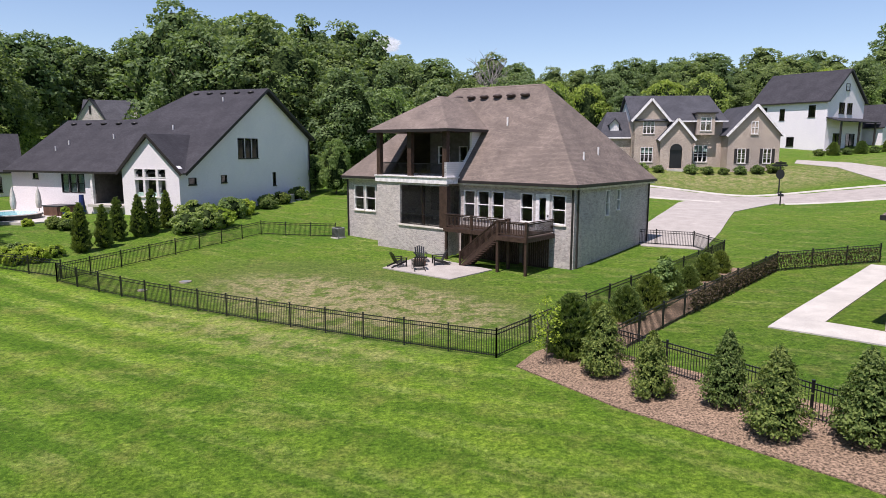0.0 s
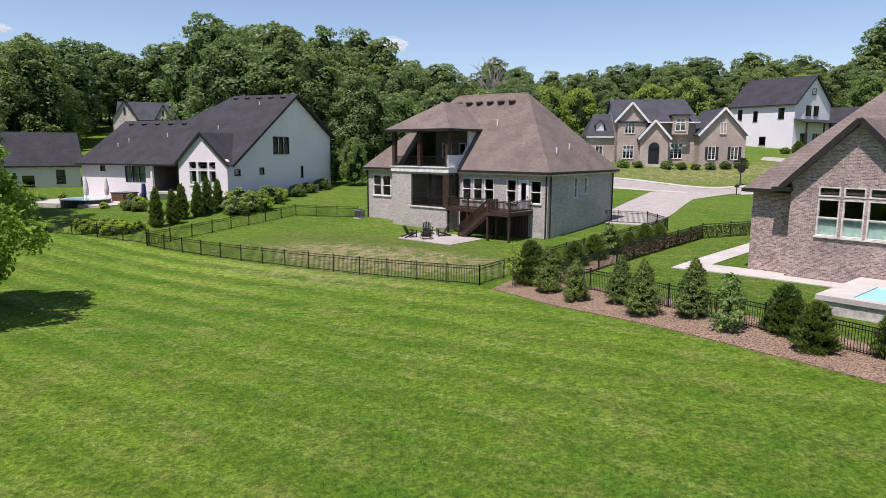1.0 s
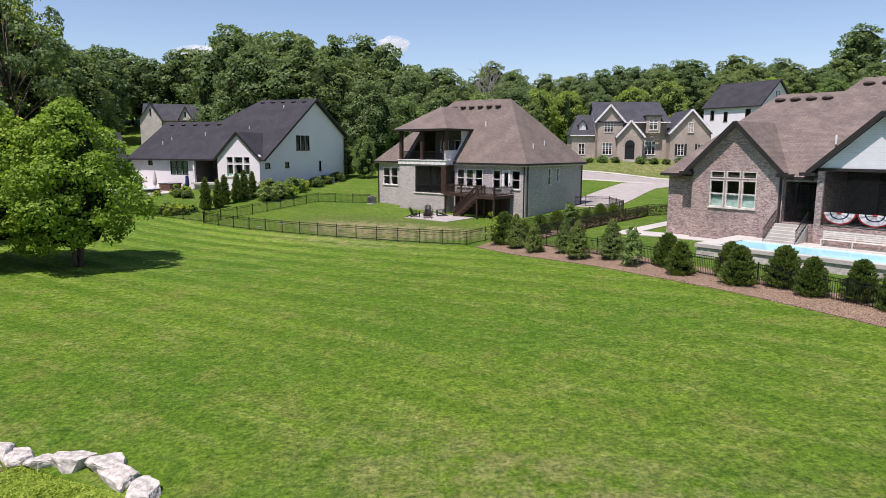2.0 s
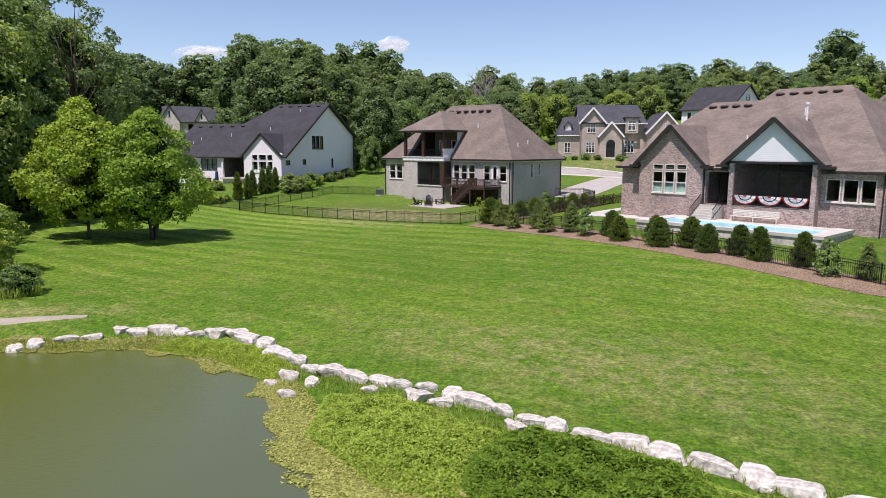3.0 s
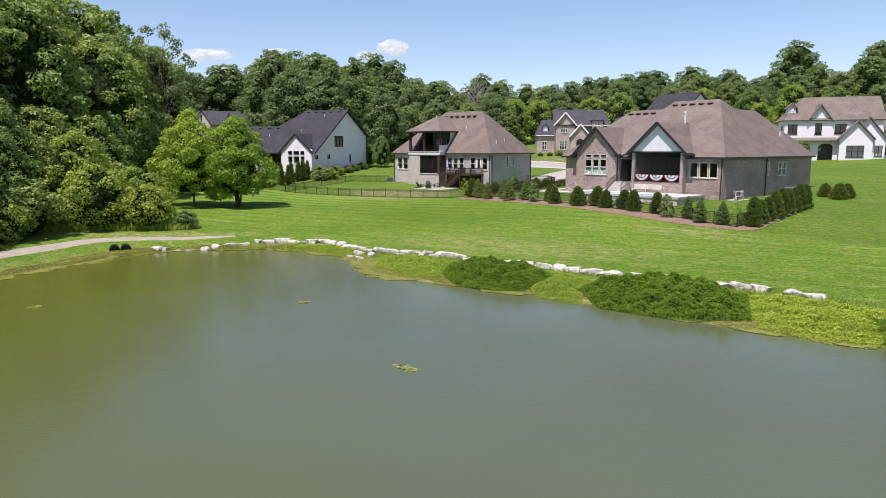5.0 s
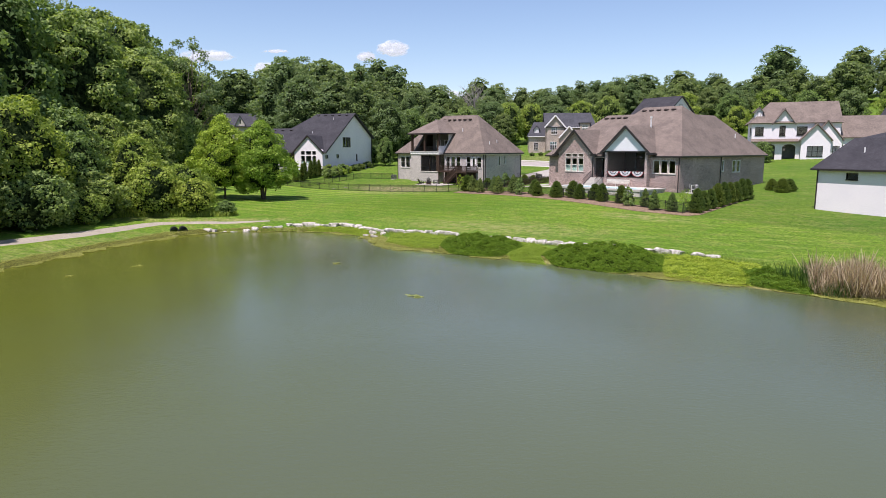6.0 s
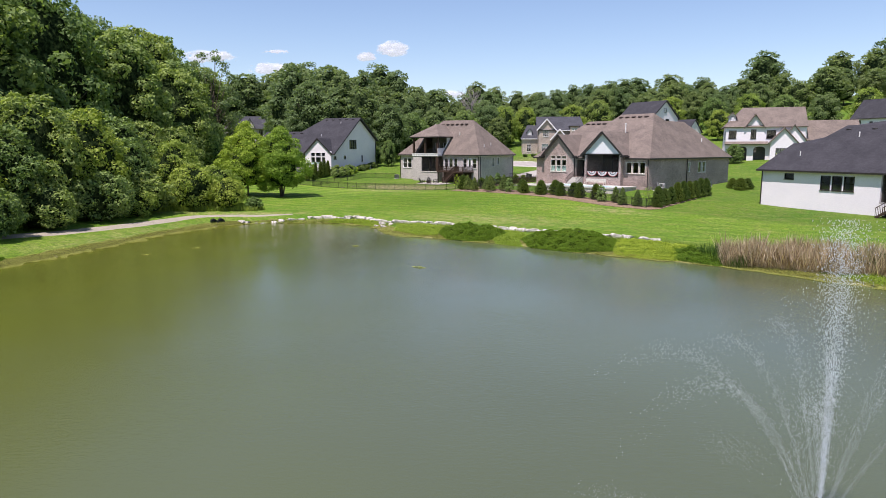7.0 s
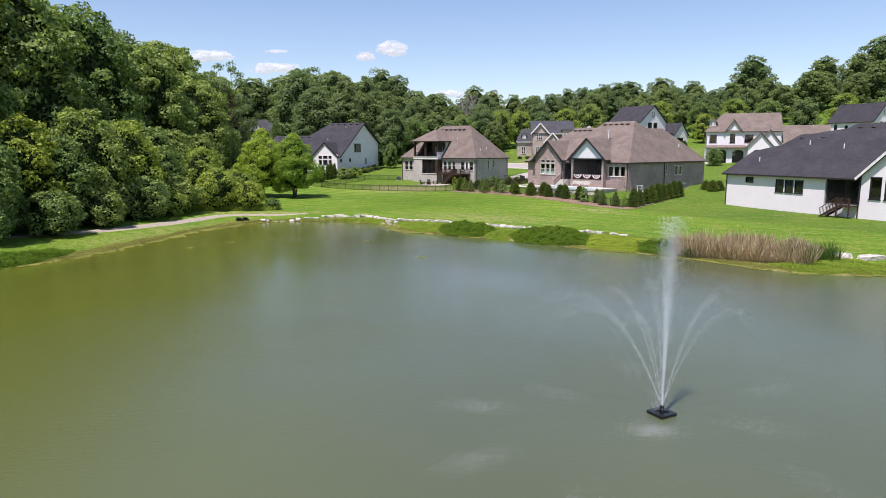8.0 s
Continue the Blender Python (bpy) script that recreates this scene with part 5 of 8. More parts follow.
def white_villa():
    h = base("house", pose(73.8, 63.6, 6.4, 0, 0, -20), "white two-storey house with brown roof and arched porch", "house")
    bk = "brick_w"
    up = [(-3.6, -1.9, 5.5, 7.4), (1.2, 2.4, 5.4, 7.6), (4.6, 6.6, 5.5, 7.4)]
    dn = [(-3.5, -2.4, 1.0, 3.2), (6.8, 9.4, 1.2, 3.2)]
    wall(h, "x", 0, -1, -4.2, 12.75, -1.5, 8.3, bk, up + dn[:1] + [(-1.4, 0.6, 0.2, 3.6), (2.0, 4.6, 0.2, 3.6)])
    for w in up + dn[:1]:
        window(h, "x", 0, -1, *w, frame="trim_dark", posts=1)
    each("partition", "interior_shade", h, (-3.9, 12.7, 3.0, 3.2, -1, 8.2), (13.2, 23.7, 4.0, 4.2, -1, 5.0))
    each("porch_back", "interior_shade", h, (-1.5, 4.8, 1.6, 1.75, 0, 3.8))
    bm = bmesh.new()
    for x0, x1 in ((-1.4, 0.6), (2.0, 4.6)):
        for s in (0, 1):
            cx, r = (x0 + x1) / 2, (x1 - x0) / 2
            arc = [(cx + r * math.cos(math.pi * i / 12), 3.62 - 0.75 + 0.75 * math.sin(math.pi * i / 12)) for i in range(7)] if s == 0 else [(cx - r * math.cos(math.pi * i / 12), 2.87 + 0.75 * math.sin(math.pi * i / 12)) for i in range(7)]
            solid(bm, [(a, -0.01, z) for a, z in arc] + [((x1 if s == 0 else x0), -0.01, 3.62)], (0, 0.2, 0))
    part("arch", bm, bk, h)
    wall(h, "x", -1.4, -1, 5.4, 11.0, -1.5, 4.6, bk, [(6.6, 9.6, 1.0, 3.2)])
    window(h, "x", -1.4, -1, 6.6, 9.6, 1.0, 3.2, frame="trim_dark", posts=2)
    gable_end(h, "x", -1.4, -1, 5.4, 11.0, 4.6, 8.2, 7.6, bk)
    gable_end(h, "x", -0.05, -1, 0.1, 4.1, 8.2, 2.0, 10.9, bk)
    wall(h, "x", -0.7, -1, 11.0, 13.2, -1.5, 4.6, bk, [(11.5, 12.8, 1.2, 3.2)])
    window(h, "x", -0.7, -1, 11.5, 12.8, 1.2, 3.2, frame="trim_dark", posts=1)
    gable_end(h, "x", -0.7, -1, 7.4, 13.2, 4.6, 10.3, 8.3, bk)
    wall(h, "y", -4.2, -1, 0.25, 10, -1.5, 8.3, bk, [(3, 4.4, 5.4, 7.3)])
    window(h, "y", -4.2, -1, 3, 4.4, 5.4, 7.3, frame="trim_dark")
    wall(h, "y", 13.0, 1, 0.25, 12, -1.5, 8.3, bk)
    wall(h, "x", 12, 1, -4.2, 24, -1.5, 5.0, bk)
    wall(h, "x", 0.8, -1, 11.0, 24.0, -1.5, 5.0, bk, [(12.5, 14, 1.5, 3.3), (17, 19, 1.5, 3.3)])
    for w in ((12.5, 14, 1.5, 3.3), (17, 19, 1.5, 3.3)):
        window(h, "x", 0.8, -1, *w, frame="trim_dark", posts=1)
    wall(h, "y", 24.0, 1, 1.05, 12, -1.5, 5.0, bk)
    gable_end(h, "y", 13.0, 1, 0, 12, 8.3, 6, 12.8, bk)
    planes = [
        [(-4.8, -0.5, 8.2), (13.2, -0.5, 8.2), (13.2, 6, 13.0), (-0.4, 6, 13.0)], [(-4.8, -0.5, 8.2), (-0.4, 6, 13.0), (-4.8, 12.4, 8.2)], [(-4.8, 12.4, 8.2), (-0.4, 6, 13.0), (13.2, 6, 13.0), (13.2, 12.4, 8.2)],
        [(-0.4, -0.6, 7.9), (2.0, -0.6, 11.3), (2.0, 5, 11.3), (-0.4, 0.5, 7.9)], [(4.4, -0.6, 7.9), (2.0, -0.6, 11.3), (2.0, 5, 11.3), (4.4, 0.5, 7.9)],
        [(7.0, -1.2, 4.4), (10.3, -1.2, 8.7), (10.3, 4, 8.7), (7.0, 4, 4.4)], [(13.6, -1.2, 4.4), (10.3, -1.2, 8.7), (10.3, 4, 8.7), (13.6, 4, 4.4)],
        [(5.0, -1.9, 4.4), (8.2, -1.9, 8.0), (8.2, 3, 8.0), (5.0, 3, 4.4)], [(11.4, -1.9, 4.4), (8.2, -1.9, 8.0), (8.2, 3, 8.0), (11.4, 3, 4.4)],
        [(10.8, 0.2, 5.0), (24.4, 0.2, 5.0), (24.4, 6, 9.8), (10.8, 6, 9.8)], [(10.8, 12.2, 5.0), (24.4, 12.2, 5.0), (24.4, 6, 9.8), (10.8, 6, 9.8)],
        [(-4.4, -1.2, 4.2), (5.0, -1.2, 4.2), (5.0, 0, 4.8), (-4.4, 0, 4.8)],
    ]
    roof(h, planes, "roof_a", "brown shingle roof with gables")
    gable_end(h, "y", 24.0, 1, 0.8, 12, 5.0, 6.2, 9.5, bk)
    boxes("dormer", bk, h, (-3.6, -2.2, 1.6, 5, 9.0, 11.0))
    window(h, "x", 1.6, -1, -3.3, -2.5, 9.3, 10.8, frame="trim_dark")
    roof(h, [[(-4.0, 1.2, 10.6), (-2.9, 1.2, 11.8), (-2.9, 5, 11.8), (-4.0, 5, 10.6)], [(-1.8, 1.2, 10.6), (-2.9, 1.2, 11.8), (-2.9, 5, 11.8), (-1.8, 5, 10.6)]], "roof_a", "brown dormer roof")
    gable_end(h, "x", 1.6, -1, -3.6, -2.2, 11.0, -2.9, 11.6, bk)


white_villa()


def white_ranch():
    h = base("house", pose(45.3, -4.4, 1.95, 0, 0, -66), "low white painted brick house with charcoal roof", "house")
    bk = "brick_w"
    w3 = [(8.6 + 1.5 * i, 9.9 + 1.5 * i, 2.5, 4.25) for i in range(3)]
    sm = (3.5, 4.85, 3.65, 4.38)
    wall(h, "x", 0, -1, 0, 16.0, -1.2, 4.75, bk, w3 + [sm])
    wall(h, "x", 0, -1, 16.0, 20.9, -1.2, 1.5, bk)
    for w in w3:
        window(h, "x", 0, -1, *w, frame="trim_dark", sill=True)
    window(h, "x", 0, -1, *sm, frame="trim_dark", rail=False)
    each("porch_back", "interior_shade", h, (16.0, 20.9, 3.6, 3.8, 1.3, 4.75), (16.0, 16.2, 0.25, 3.6, 1.3, 4.75))
    boxes("porch_floor", "concrete", h, (16.0, 20.9, 0.0, 3.6, 1.3, 1.5))
    each("porch_window", "glass", h, (17, 18.8, 3.54, 3.57, 1.7, 4.0))
    boxes("porch_screen", "screen", h, (16.2, 20.9, 0.06, 0.07, 1.5, 4.75))
    w4 = [(22.0, 23.4, 2.4, 5.1), (23.8, 25.2, 2.4, 5.1), (25.6, 27.0, 2.4, 5.1)]
    wall(h, "x", -0.3, -1, 20.9, 28.5, -1.2, 5.2, bk, w4)
    for w in w4:
        window(h, "x", -0.3, -1, *w, frame="trim_dark", rail=False)
    gable_end(h, "x", -0.3, -1, 20.9, 28.5, 5.2, 24.7, 8.7, bk)
    wall(h, "y", 0, -1, 0.25, 18, -1.2, 4.75, bk)
    wall(h, "x", 18, 1, 0.25, 28.5, -1.2, 4.75, bk)
    wall(h, "y", 28.5, 1, 0, 18, -1.2, 4.75, bk)
    planes = [
        [(-0.5, -0.5, 4.8), (20.9, -0.5, 4.8), (20.9, 9, 11.9), (13.5, 9, 11.9), (12.0, 7.2, 10.55), (6.5, 7.2, 10.55), (4.2, 4.2, 8.3), (1.2, 4.2, 8.3)],
        [(-0.5, -0.5, 4.8), (1.2, 4.2, 8.3), (1.2, 14, 8.3), (-0.5, 18.5, 4.8)],
        [(1.2, 4.2, 8.3), (4.2, 4.2, 8.3), (6.5, 7.2, 10.55), (6.5, 12, 10.55), (1.2, 14, 8.3)],
        [(6.5, 7.2, 10.55), (12.0, 7.2, 10.55), (13.5, 9, 11.9), (13.5, 12, 11.9), (6.5, 12, 10.55)],
        [(13.5, 9, 11.9), (29, 9, 11.9), (29, 12, 11.9), (13.5, 12, 11.9)],
        [(-0.5, 18.5, 4.8), (1.2, 14, 8.3), (6.5, 12, 10.55), (13.5, 12, 11.9), (29, 12, 11.9), (29, 18.5, 4.8)],
        [(20.4, -0.8, 4.9), (24.7, -0.8, 9.0), (24.7, 6, 9.0), (20.4, 6, 4.9)], [(29.0, -0.8, 4.9), (24.7, -0.8, 9.0), (24.7, 6, 9.0), (29.0, 6, 4.9)],
        [(20.9, -0.3, 5.0), (29, -0.3, 5.0), (29, 9, 11.9), (20.9, 9, 11.9)],
    ]
    roof(h, planes, "roof_b", "charcoal shingle roof")
    for xe in (20.4, 29.0):
        bm = bmesh.new()
        beam(bm, (xe, -0.83, 4.75), (24.7, -0.83, 8.85), 0.06, 0.3)
        part("barge_board", bm, "trim_white", h)
    eaves(h, [((-0.5, -0.5, 4.8), (20.4, -0.5, 4.8)), ((-0.5, -0.5, 4.8), (-0.5, 18.5, 4.8))])
    vents(h, (14.5, 8.3, 11.3), (20.0, 8.3, 11.3), 4, "trim_dark")
    vents(h, (7.2, 6.6, 10.0), (10.5, 6.6, 10.0), 2, "trim_dark")
    pipes(h, [(4.0, 2.0, 6.8), (9.5, 5.2, 9.2), (15, 4.5, 8.7)])
    downspout(h, 0.1, -0.08, -0.8, 4.7)
    downspout(h, 20.8, -0.4, -0.8, 4.8)
    # timber steps to the porch
    d = base("porch_stair", h.matrix_world.copy(), "dark timber stair and landing at a white house", "stair")
    boxes("landing", "wood_dark", d, (18.8, 20.6, -1.7, -0.05, 1.3, 1.45))
    for x, y in ((18.9, -1.6), (20.5, -1.6)):
        boxes("post", "wood_dark", d, (x - 0.07, x + 0.07, y - 0.07, y + 0.07, -0.8, 2.4))
    for i in range(7):
        boxes("tread", "wood_dark", d, (18.5 - 0.3 * i, 18.8 - 0.3 * i, -1.6, -0.4, 1.15 - 0.19 * i, 1.2 - 0.19 * i))
    for y in (-1.65, -0.35):
        bm = bmesh.new()
        beam(bm, (18.8, y, 2.4), (16.7, y, 0.95), 0.06, 0.08)
        beam(bm, (18.8, y, 1.2), (16.7, y, -0.2), 0.06, 0.25)
        for i in range(12):
            q = Vector((18.8, y, 1.3)).lerp(Vector((16.7, y, -0.1)), i / 11)
            beam(bm, q, q + Vector((0.0001, 0, 1.1)), 0.04, 0.04)
        part("railing", bm, "wood_dark", d)
    bm = bmesh.new()
    beam(bm, (18.8, -1.65, 2.4), (20.6, -1.65, 2.4), 0.08, 0.06)
    for i in range(13):
        beam(bm, (18.85 + 0.14 * i, -1.65, 1.45), (18.8501 + 0.14 * i, -1.65, 2.4), 0.04, 0.04)
    part("railing", bm, "wood_dark", d)


white_ranch()
white_farm_house("house", pose(-54.8, 86, 3.6, 0, 0, 125), "pale house with charcoal roof among trees", 11, 15, 4.4, 9.0, wing=False)


def stone_house():
    h = base("house", pose(-73, 155, 11.0, 0, 0, 18), "pale stone house with slate roof and two gables before woods", "house")
    bk = "brick_e2"
    wall(h, "x", 0, -1, -9.0, 9.0, -2, 6.4, bk, [(-2, -0.6, 3.4, 5.6), (5.0, 6.4, 3.4, 5.6)])
    for w in ((-2, -0.6, 3.4, 5.6), (5.0, 6.4, 3.4, 5.6)):
        window(h, "x", 0, -1, *w, frame="trim_dark")
    boxes("partition", "interior_shade", h, (-8.7, 8.7, 3.0, 3.2, -1, 6.2))
    wall(h, "y", -9.0, -1, 0.25, 10, -2, 6.4, bk)
    wall(h, "y", 9.0, 1, 0.25, 10, -2, 6.4, bk)
    wall(h, "x", 10, 1, -8.75, 8.75, -2, 6.4, bk)
    for run_at in (-9.0, 9.0):
        gable_end(h, "y", run_at, -1 if run_at < 0 else 1, 0, 10, 6.4, 5, 10.7, bk)
    wall(h, "x", -1.6, -1, -9.6, -4.2, -2, 6.4, bk)
    wall(h, "y", -9.6, -1, -1.35, 0, -2, 6.4, bk)
    wall(h, "y", -4.2, 1, -1.35, 0, -2, 6.4, bk)
    gable_end(h, "x", -1.6, -1, -9.6, -4.2, 6.4, -6.9, 10.5, bk)
    boxes("gable_window", "trim_dark", h, (-7.1, -6.7, -1.66, -1.58, 7.4, 9.2))
    boxes("dormer", bk, h, (0.2, 3.4, -0.2, 4.0, 6.3, 6.9))
    gable_end(h, "x", -0.2, -1, 0.2, 3.4, 6.9, 1.8, 9.7, bk)
    boxes("gable_window", "trim_dark", h, (1.6, 2.0, -0.26, -0.18, 7.2, 8.6))
    roof(h, [[(-9.3, -0.5, 6.2), (9.3, -0.5, 6.2), (9.3, 5, 11.0), (-9.3, 5, 11.0)], [(-9.3, 10.5, 6.2), (9.3, 10.5, 6.2), (9.3, 5, 11.0), (-9.3, 5, 11.0)],
             [(-10.0, -1.9, 6.1), (-6.9, -1.9, 10.9), (-6.9, 5, 10.9), (-10.0, 0.2, 6.1)], [(-3.8, -1.9, 6.1), (-6.9, -1.9, 10.9), (-6.9, 5, 10.9), (-3.8, 0.2, 6.1)],
             [(-0.2, -0.5, 6.5), (1.8, -0.5, 10.1), (1.8, 4.2, 10.1), (-0.2, 0.4, 6.5)], [(3.8, -0.5, 6.5), (1.8, -0.5, 10.1), (1.8, 4.2, 10.1), (3.8, 0.4, 6.5)]], "roof_e", "slate grey shingle roof with two gables")
    boxes("chimney", bk, h, (8.2, 9.4, 4.4, 5.6, 6, 12.4))
    eaves(h, [((-3.6, -0.5, 6.2), (9.3, -0.5, 6.2))])


stone_house()
white_farm_house("house", pose(124.5, 84, 12.4, 0, 0, 20), "white gabled house on the rise", 9, 14, 6.0, 11.0, wing=False)


# ---------------------------------------------------------------- fences
def fence(line, label, height=1.22, step=2.4, group="black metal fences"):
    """A black metal picket fence that follows the ground."""
    f = base("fence", pose(line[0][0], line[0][1], gz(*line[0])), label, "fence", group)
    o = Vector((line[0][0], line[0][1], gz(*line[0])))
    stops = [Vector((*line[0], 0))]
    for a, b in zip(line, line[1:]):
        a, b = Vector((*a, 0)), Vector((*b, 0))
        n = max(1, round((b - a).length / step))
        stops += [a.lerp(b, (i + 1) / n) for i in range(n)]
    zs = land([(p.x, p.y) for p in stops])
    stops = [Vector((p.x, p.y, z)) - o for p, z in zip(stops, zs)]
    for p in stops:
        bm = bmesh.new()
        box(bm, p.x - 0.035, p.x + 0.035, p.y - 0.035, p.y + 0.035, p.z - 0.3, p.z + height + 0.06)
        box(bm, p.x - 0.045, p.x + 0.045, p.y - 0.045, p.y + 0.045, p.z + height + 0.06, p.z + height + 0.09)
        part("post", bm, "metal_black", f)
    for a, b in zip(stops, stops[1:]):
        bm = bmesh.new()
        for k in (0.12, height - 0.2, height - 0.03):
            beam(bm, a + Vector((0, 0, k)), b + Vector((0, 0, k)), 0.03, 0.04)
        n = int((b - a).length / 0.115)
        s = (b - a).normalized().cross(Vector((0, 0, 1))).normalized() * 0.015
        d = (b - a).normalized() * 0.015
        for i in range(1, n):
            p = a.lerp(b, i / n)
            lo, hi = p + Vector((0, 0, 0.06)), p + Vector((0, 0, height))
            v = [[bm.verts.new(q + c) for c in (s, d, -s, -d)] for q in (lo, hi)]
            for j in range(4):
                bm.faces.new((v[0][j], v[0][(j + 1) % 4], v[1][(j + 1) % 4], v[1][j]))
        part("panel", bm, "metal_black", f)
    return f


fence([(2.5, 26.2), (-25.4, 42.7)], "black metal picket fence round a back yard")
fence([(-25.4, 42.7), (-16.3, 59.8), (-9.2, 58.6)], "black metal picket fence with arborvitae behind it")
fence([(2.5, 26.2), (20.8, 46.1), (20.2, 50.2), (15.3, 53.2)], "black metal picket fence up the side yard")
fence([(7.2, 25.6), (21.9, 40.8), (29.5, 42.2)], "black metal picket fence beside a mulch bed")
fence([(7.2, 25.6), (13.0, 16.6), (20.8, 4.9), (28.9, -7.0), (41.0, 5.2)], "black metal picket fence in front of a pool")
fence([(-25.6, 43.6), (-31, 45.2), (-46, 47.5), (-58, 52)], "black metal picket fence of the neighbouring yard")


# ---------------------------------------------------------------- plants
def blades_mesh(name, pts, dirs, sizes, material, wide=0.5, ups=None):
    """Many small pointed leaves: one folded kite of two triangles each."""
    n = len(pts)
    up = ups if ups is not None else np.tile(np.array([[0.0, 0.0, 1.0]]), (n, 1)) + RNG.normal(0, 0.5, (n, 3))
    side = np.cross(dirs, up)
    side /= np.linalg.norm(side, axis=1)[:, None] + 1e-9
    nor = np.cross(side, dirs)
    L = sizes[:, None]
    tip = pts + dirs * L
    fold = nor * L * RNG.uniform(-0.15, 0.15, (n, 1))
    a = pts + dirs * L * 0.45 + side * L * wide * 0.5 + fold
    b = pts + dirs * L * 0.45 - side * L * wide * 0.5 + fold
    co = np.stack([pts, a, tip, b], 1).reshape(-1, 3)
    me = bpy.data.meshes.new(name)
    i = np.arange(n) * 4
    me.from_pydata(co.tolist(), [], np.c_[i, i + 1, i + 2, i + 3].tolist())
    me.materials.append(M[material])
    return me


RNG = np.random.default_rng(7)


def unit(v):
    return v / (np.linalg.norm(v, axis=1)[:, None] + 1e-9)


def facing(outward, lift=0.35, rough=0.45):
    """Leaf normals near the given ways, and a way for each leaf to lie in its plane."""
    nrm = unit(outward + np.array([0, 0, lift]) + RNG.normal(0, rough, outward.shape))
    return nrm, unit(np.cross(nrm, RNG.normal(0, 1, nrm.shape)))


def flakes_mesh(name, pts, dirs, sizes, material, wide=0.8, ups=None):
    """Many small three-cornered leaves, for crowns that stay far off."""
    n = len(pts)
    side = np.cross(dirs, ups)
    side /= np.linalg.norm(side, axis=1)[:, None] + 1e-9
    L = sizes[:, None]
    back = pts - dirs * L * 0.4
    co = np.stack([back + side * L * wide * 0.5, pts + dirs * L * 0.6, back - side * L * wide * 0.5], 1).reshape(-1, 3)
    me = bpy.data.meshes.new(name)
    i = np.arange(n) * 3
    me.from_pydata(co.tolist(), [], np.c_[i, i + 1, i + 2].tolist())
    me.materials.append(M[material])
    return me


def outline(t, shape):
    """Half width of a crown at the share t of its height."""
    if shape == "cone":
        return 0.64 + 0.36 * t / 0.28 if t < 0.28 else max(0.05, 1 - ((t - 0.28) / 0.74) ** 2.1)
    if shape == "column":
        return min(1.0, 0.6 + 1.6 * t) * math.sqrt(max(0.02, 1 - max(0.0, (t - 0.3) / 0.72) ** 2))
    return 0.70 + 0.30 * math.sin(math.pi / 2 * t / 0.42) if t < 0.42 else math.sqrt(max(0.02, 1 - ((t - 0.42) / 0.60) ** 2))


def crown_heads(h, rad, low, count, shape, head):
    """The leafy heads at the limbs' ends: centre and radii of each."""
    out = []
    for i in range(count):
        t = (i + 0.5) / count
        ang = i * 2.39996 + random.uniform(-0.35, 0.35)
        prof = outline(t, shape)
        r = rad * random.uniform(*head) * (0.70 + 0.32 * prof)
        reach = max(0.0, rad * prof - r * 0.72) * random.uniform(0.80, 1.10)
        z = low + r * 0.55 + (h - low - r * 1.25) * t + random.uniform(-0.25, 0.25) * r
        out.append(((reach * math.cos(ang), reach * math.sin(ang), z), (r, r, r * random.uniform(0.66, 0.92))))
    return out


def crown_points(heads, n, keep=0.72):
    """Leaf places on the outer sides of the heads, and the way each one faces."""
    c = np.array([l[0] for l in heads])
    r = np.array([l[1] for l in heads])
    area = (r[:, 0] * r[:, 1] * r[:, 2]) ** (2 / 3)
    pick = RNG.choice(len(heads), n, p=area / area.sum())
    away = c[pick] - np.array([0, 0, c[:, 2].mean()])
    away[:, 2] *= 0.5
    d = unit(unit(RNG.normal(0, 1, (n, 3))) + 0.45 * unit(away) + np.array([0, 0, 0.18]))
    ph = pick[:, None] * 1.7
    k = 1 + 0.15 * (np.sin(d[:, :1] * 5.1 + ph) * np.sin(d[:, 1:2] * 4.7 - ph) + np.sin(d[:, 2:3] * 6.3 + d[:, :1] * 3 + ph))
    p = c[pick] + d * r[pick] * k * RNG.uniform(0.74, 1.16, (n, 1))
    q = (p[:, None] - c[None]) / r[None]
    deep = (np.linalg.norm(q, axis=2) < keep).any(1)
    return p[~deep], d[~deep]


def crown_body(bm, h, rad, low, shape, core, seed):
    """A solid body inside a crown, uneven all round, coloured as the shade there."""
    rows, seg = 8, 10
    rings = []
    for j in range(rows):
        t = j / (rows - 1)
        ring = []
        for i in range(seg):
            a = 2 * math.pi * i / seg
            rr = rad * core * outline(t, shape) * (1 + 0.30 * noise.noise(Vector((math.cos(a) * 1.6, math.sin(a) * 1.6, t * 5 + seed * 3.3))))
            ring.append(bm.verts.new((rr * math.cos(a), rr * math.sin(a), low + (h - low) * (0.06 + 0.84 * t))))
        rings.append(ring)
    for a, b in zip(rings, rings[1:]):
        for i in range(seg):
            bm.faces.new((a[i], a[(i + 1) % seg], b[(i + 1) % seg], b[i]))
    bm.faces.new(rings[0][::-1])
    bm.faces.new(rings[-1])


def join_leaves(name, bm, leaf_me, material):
    """The shade-coloured body inside a crown and its leaves, as one mesh."""
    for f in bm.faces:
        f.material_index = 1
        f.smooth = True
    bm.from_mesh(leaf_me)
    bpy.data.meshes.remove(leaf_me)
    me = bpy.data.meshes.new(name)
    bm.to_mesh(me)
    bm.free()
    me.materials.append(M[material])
    me.materials.append(M["leaf_shade"])
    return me


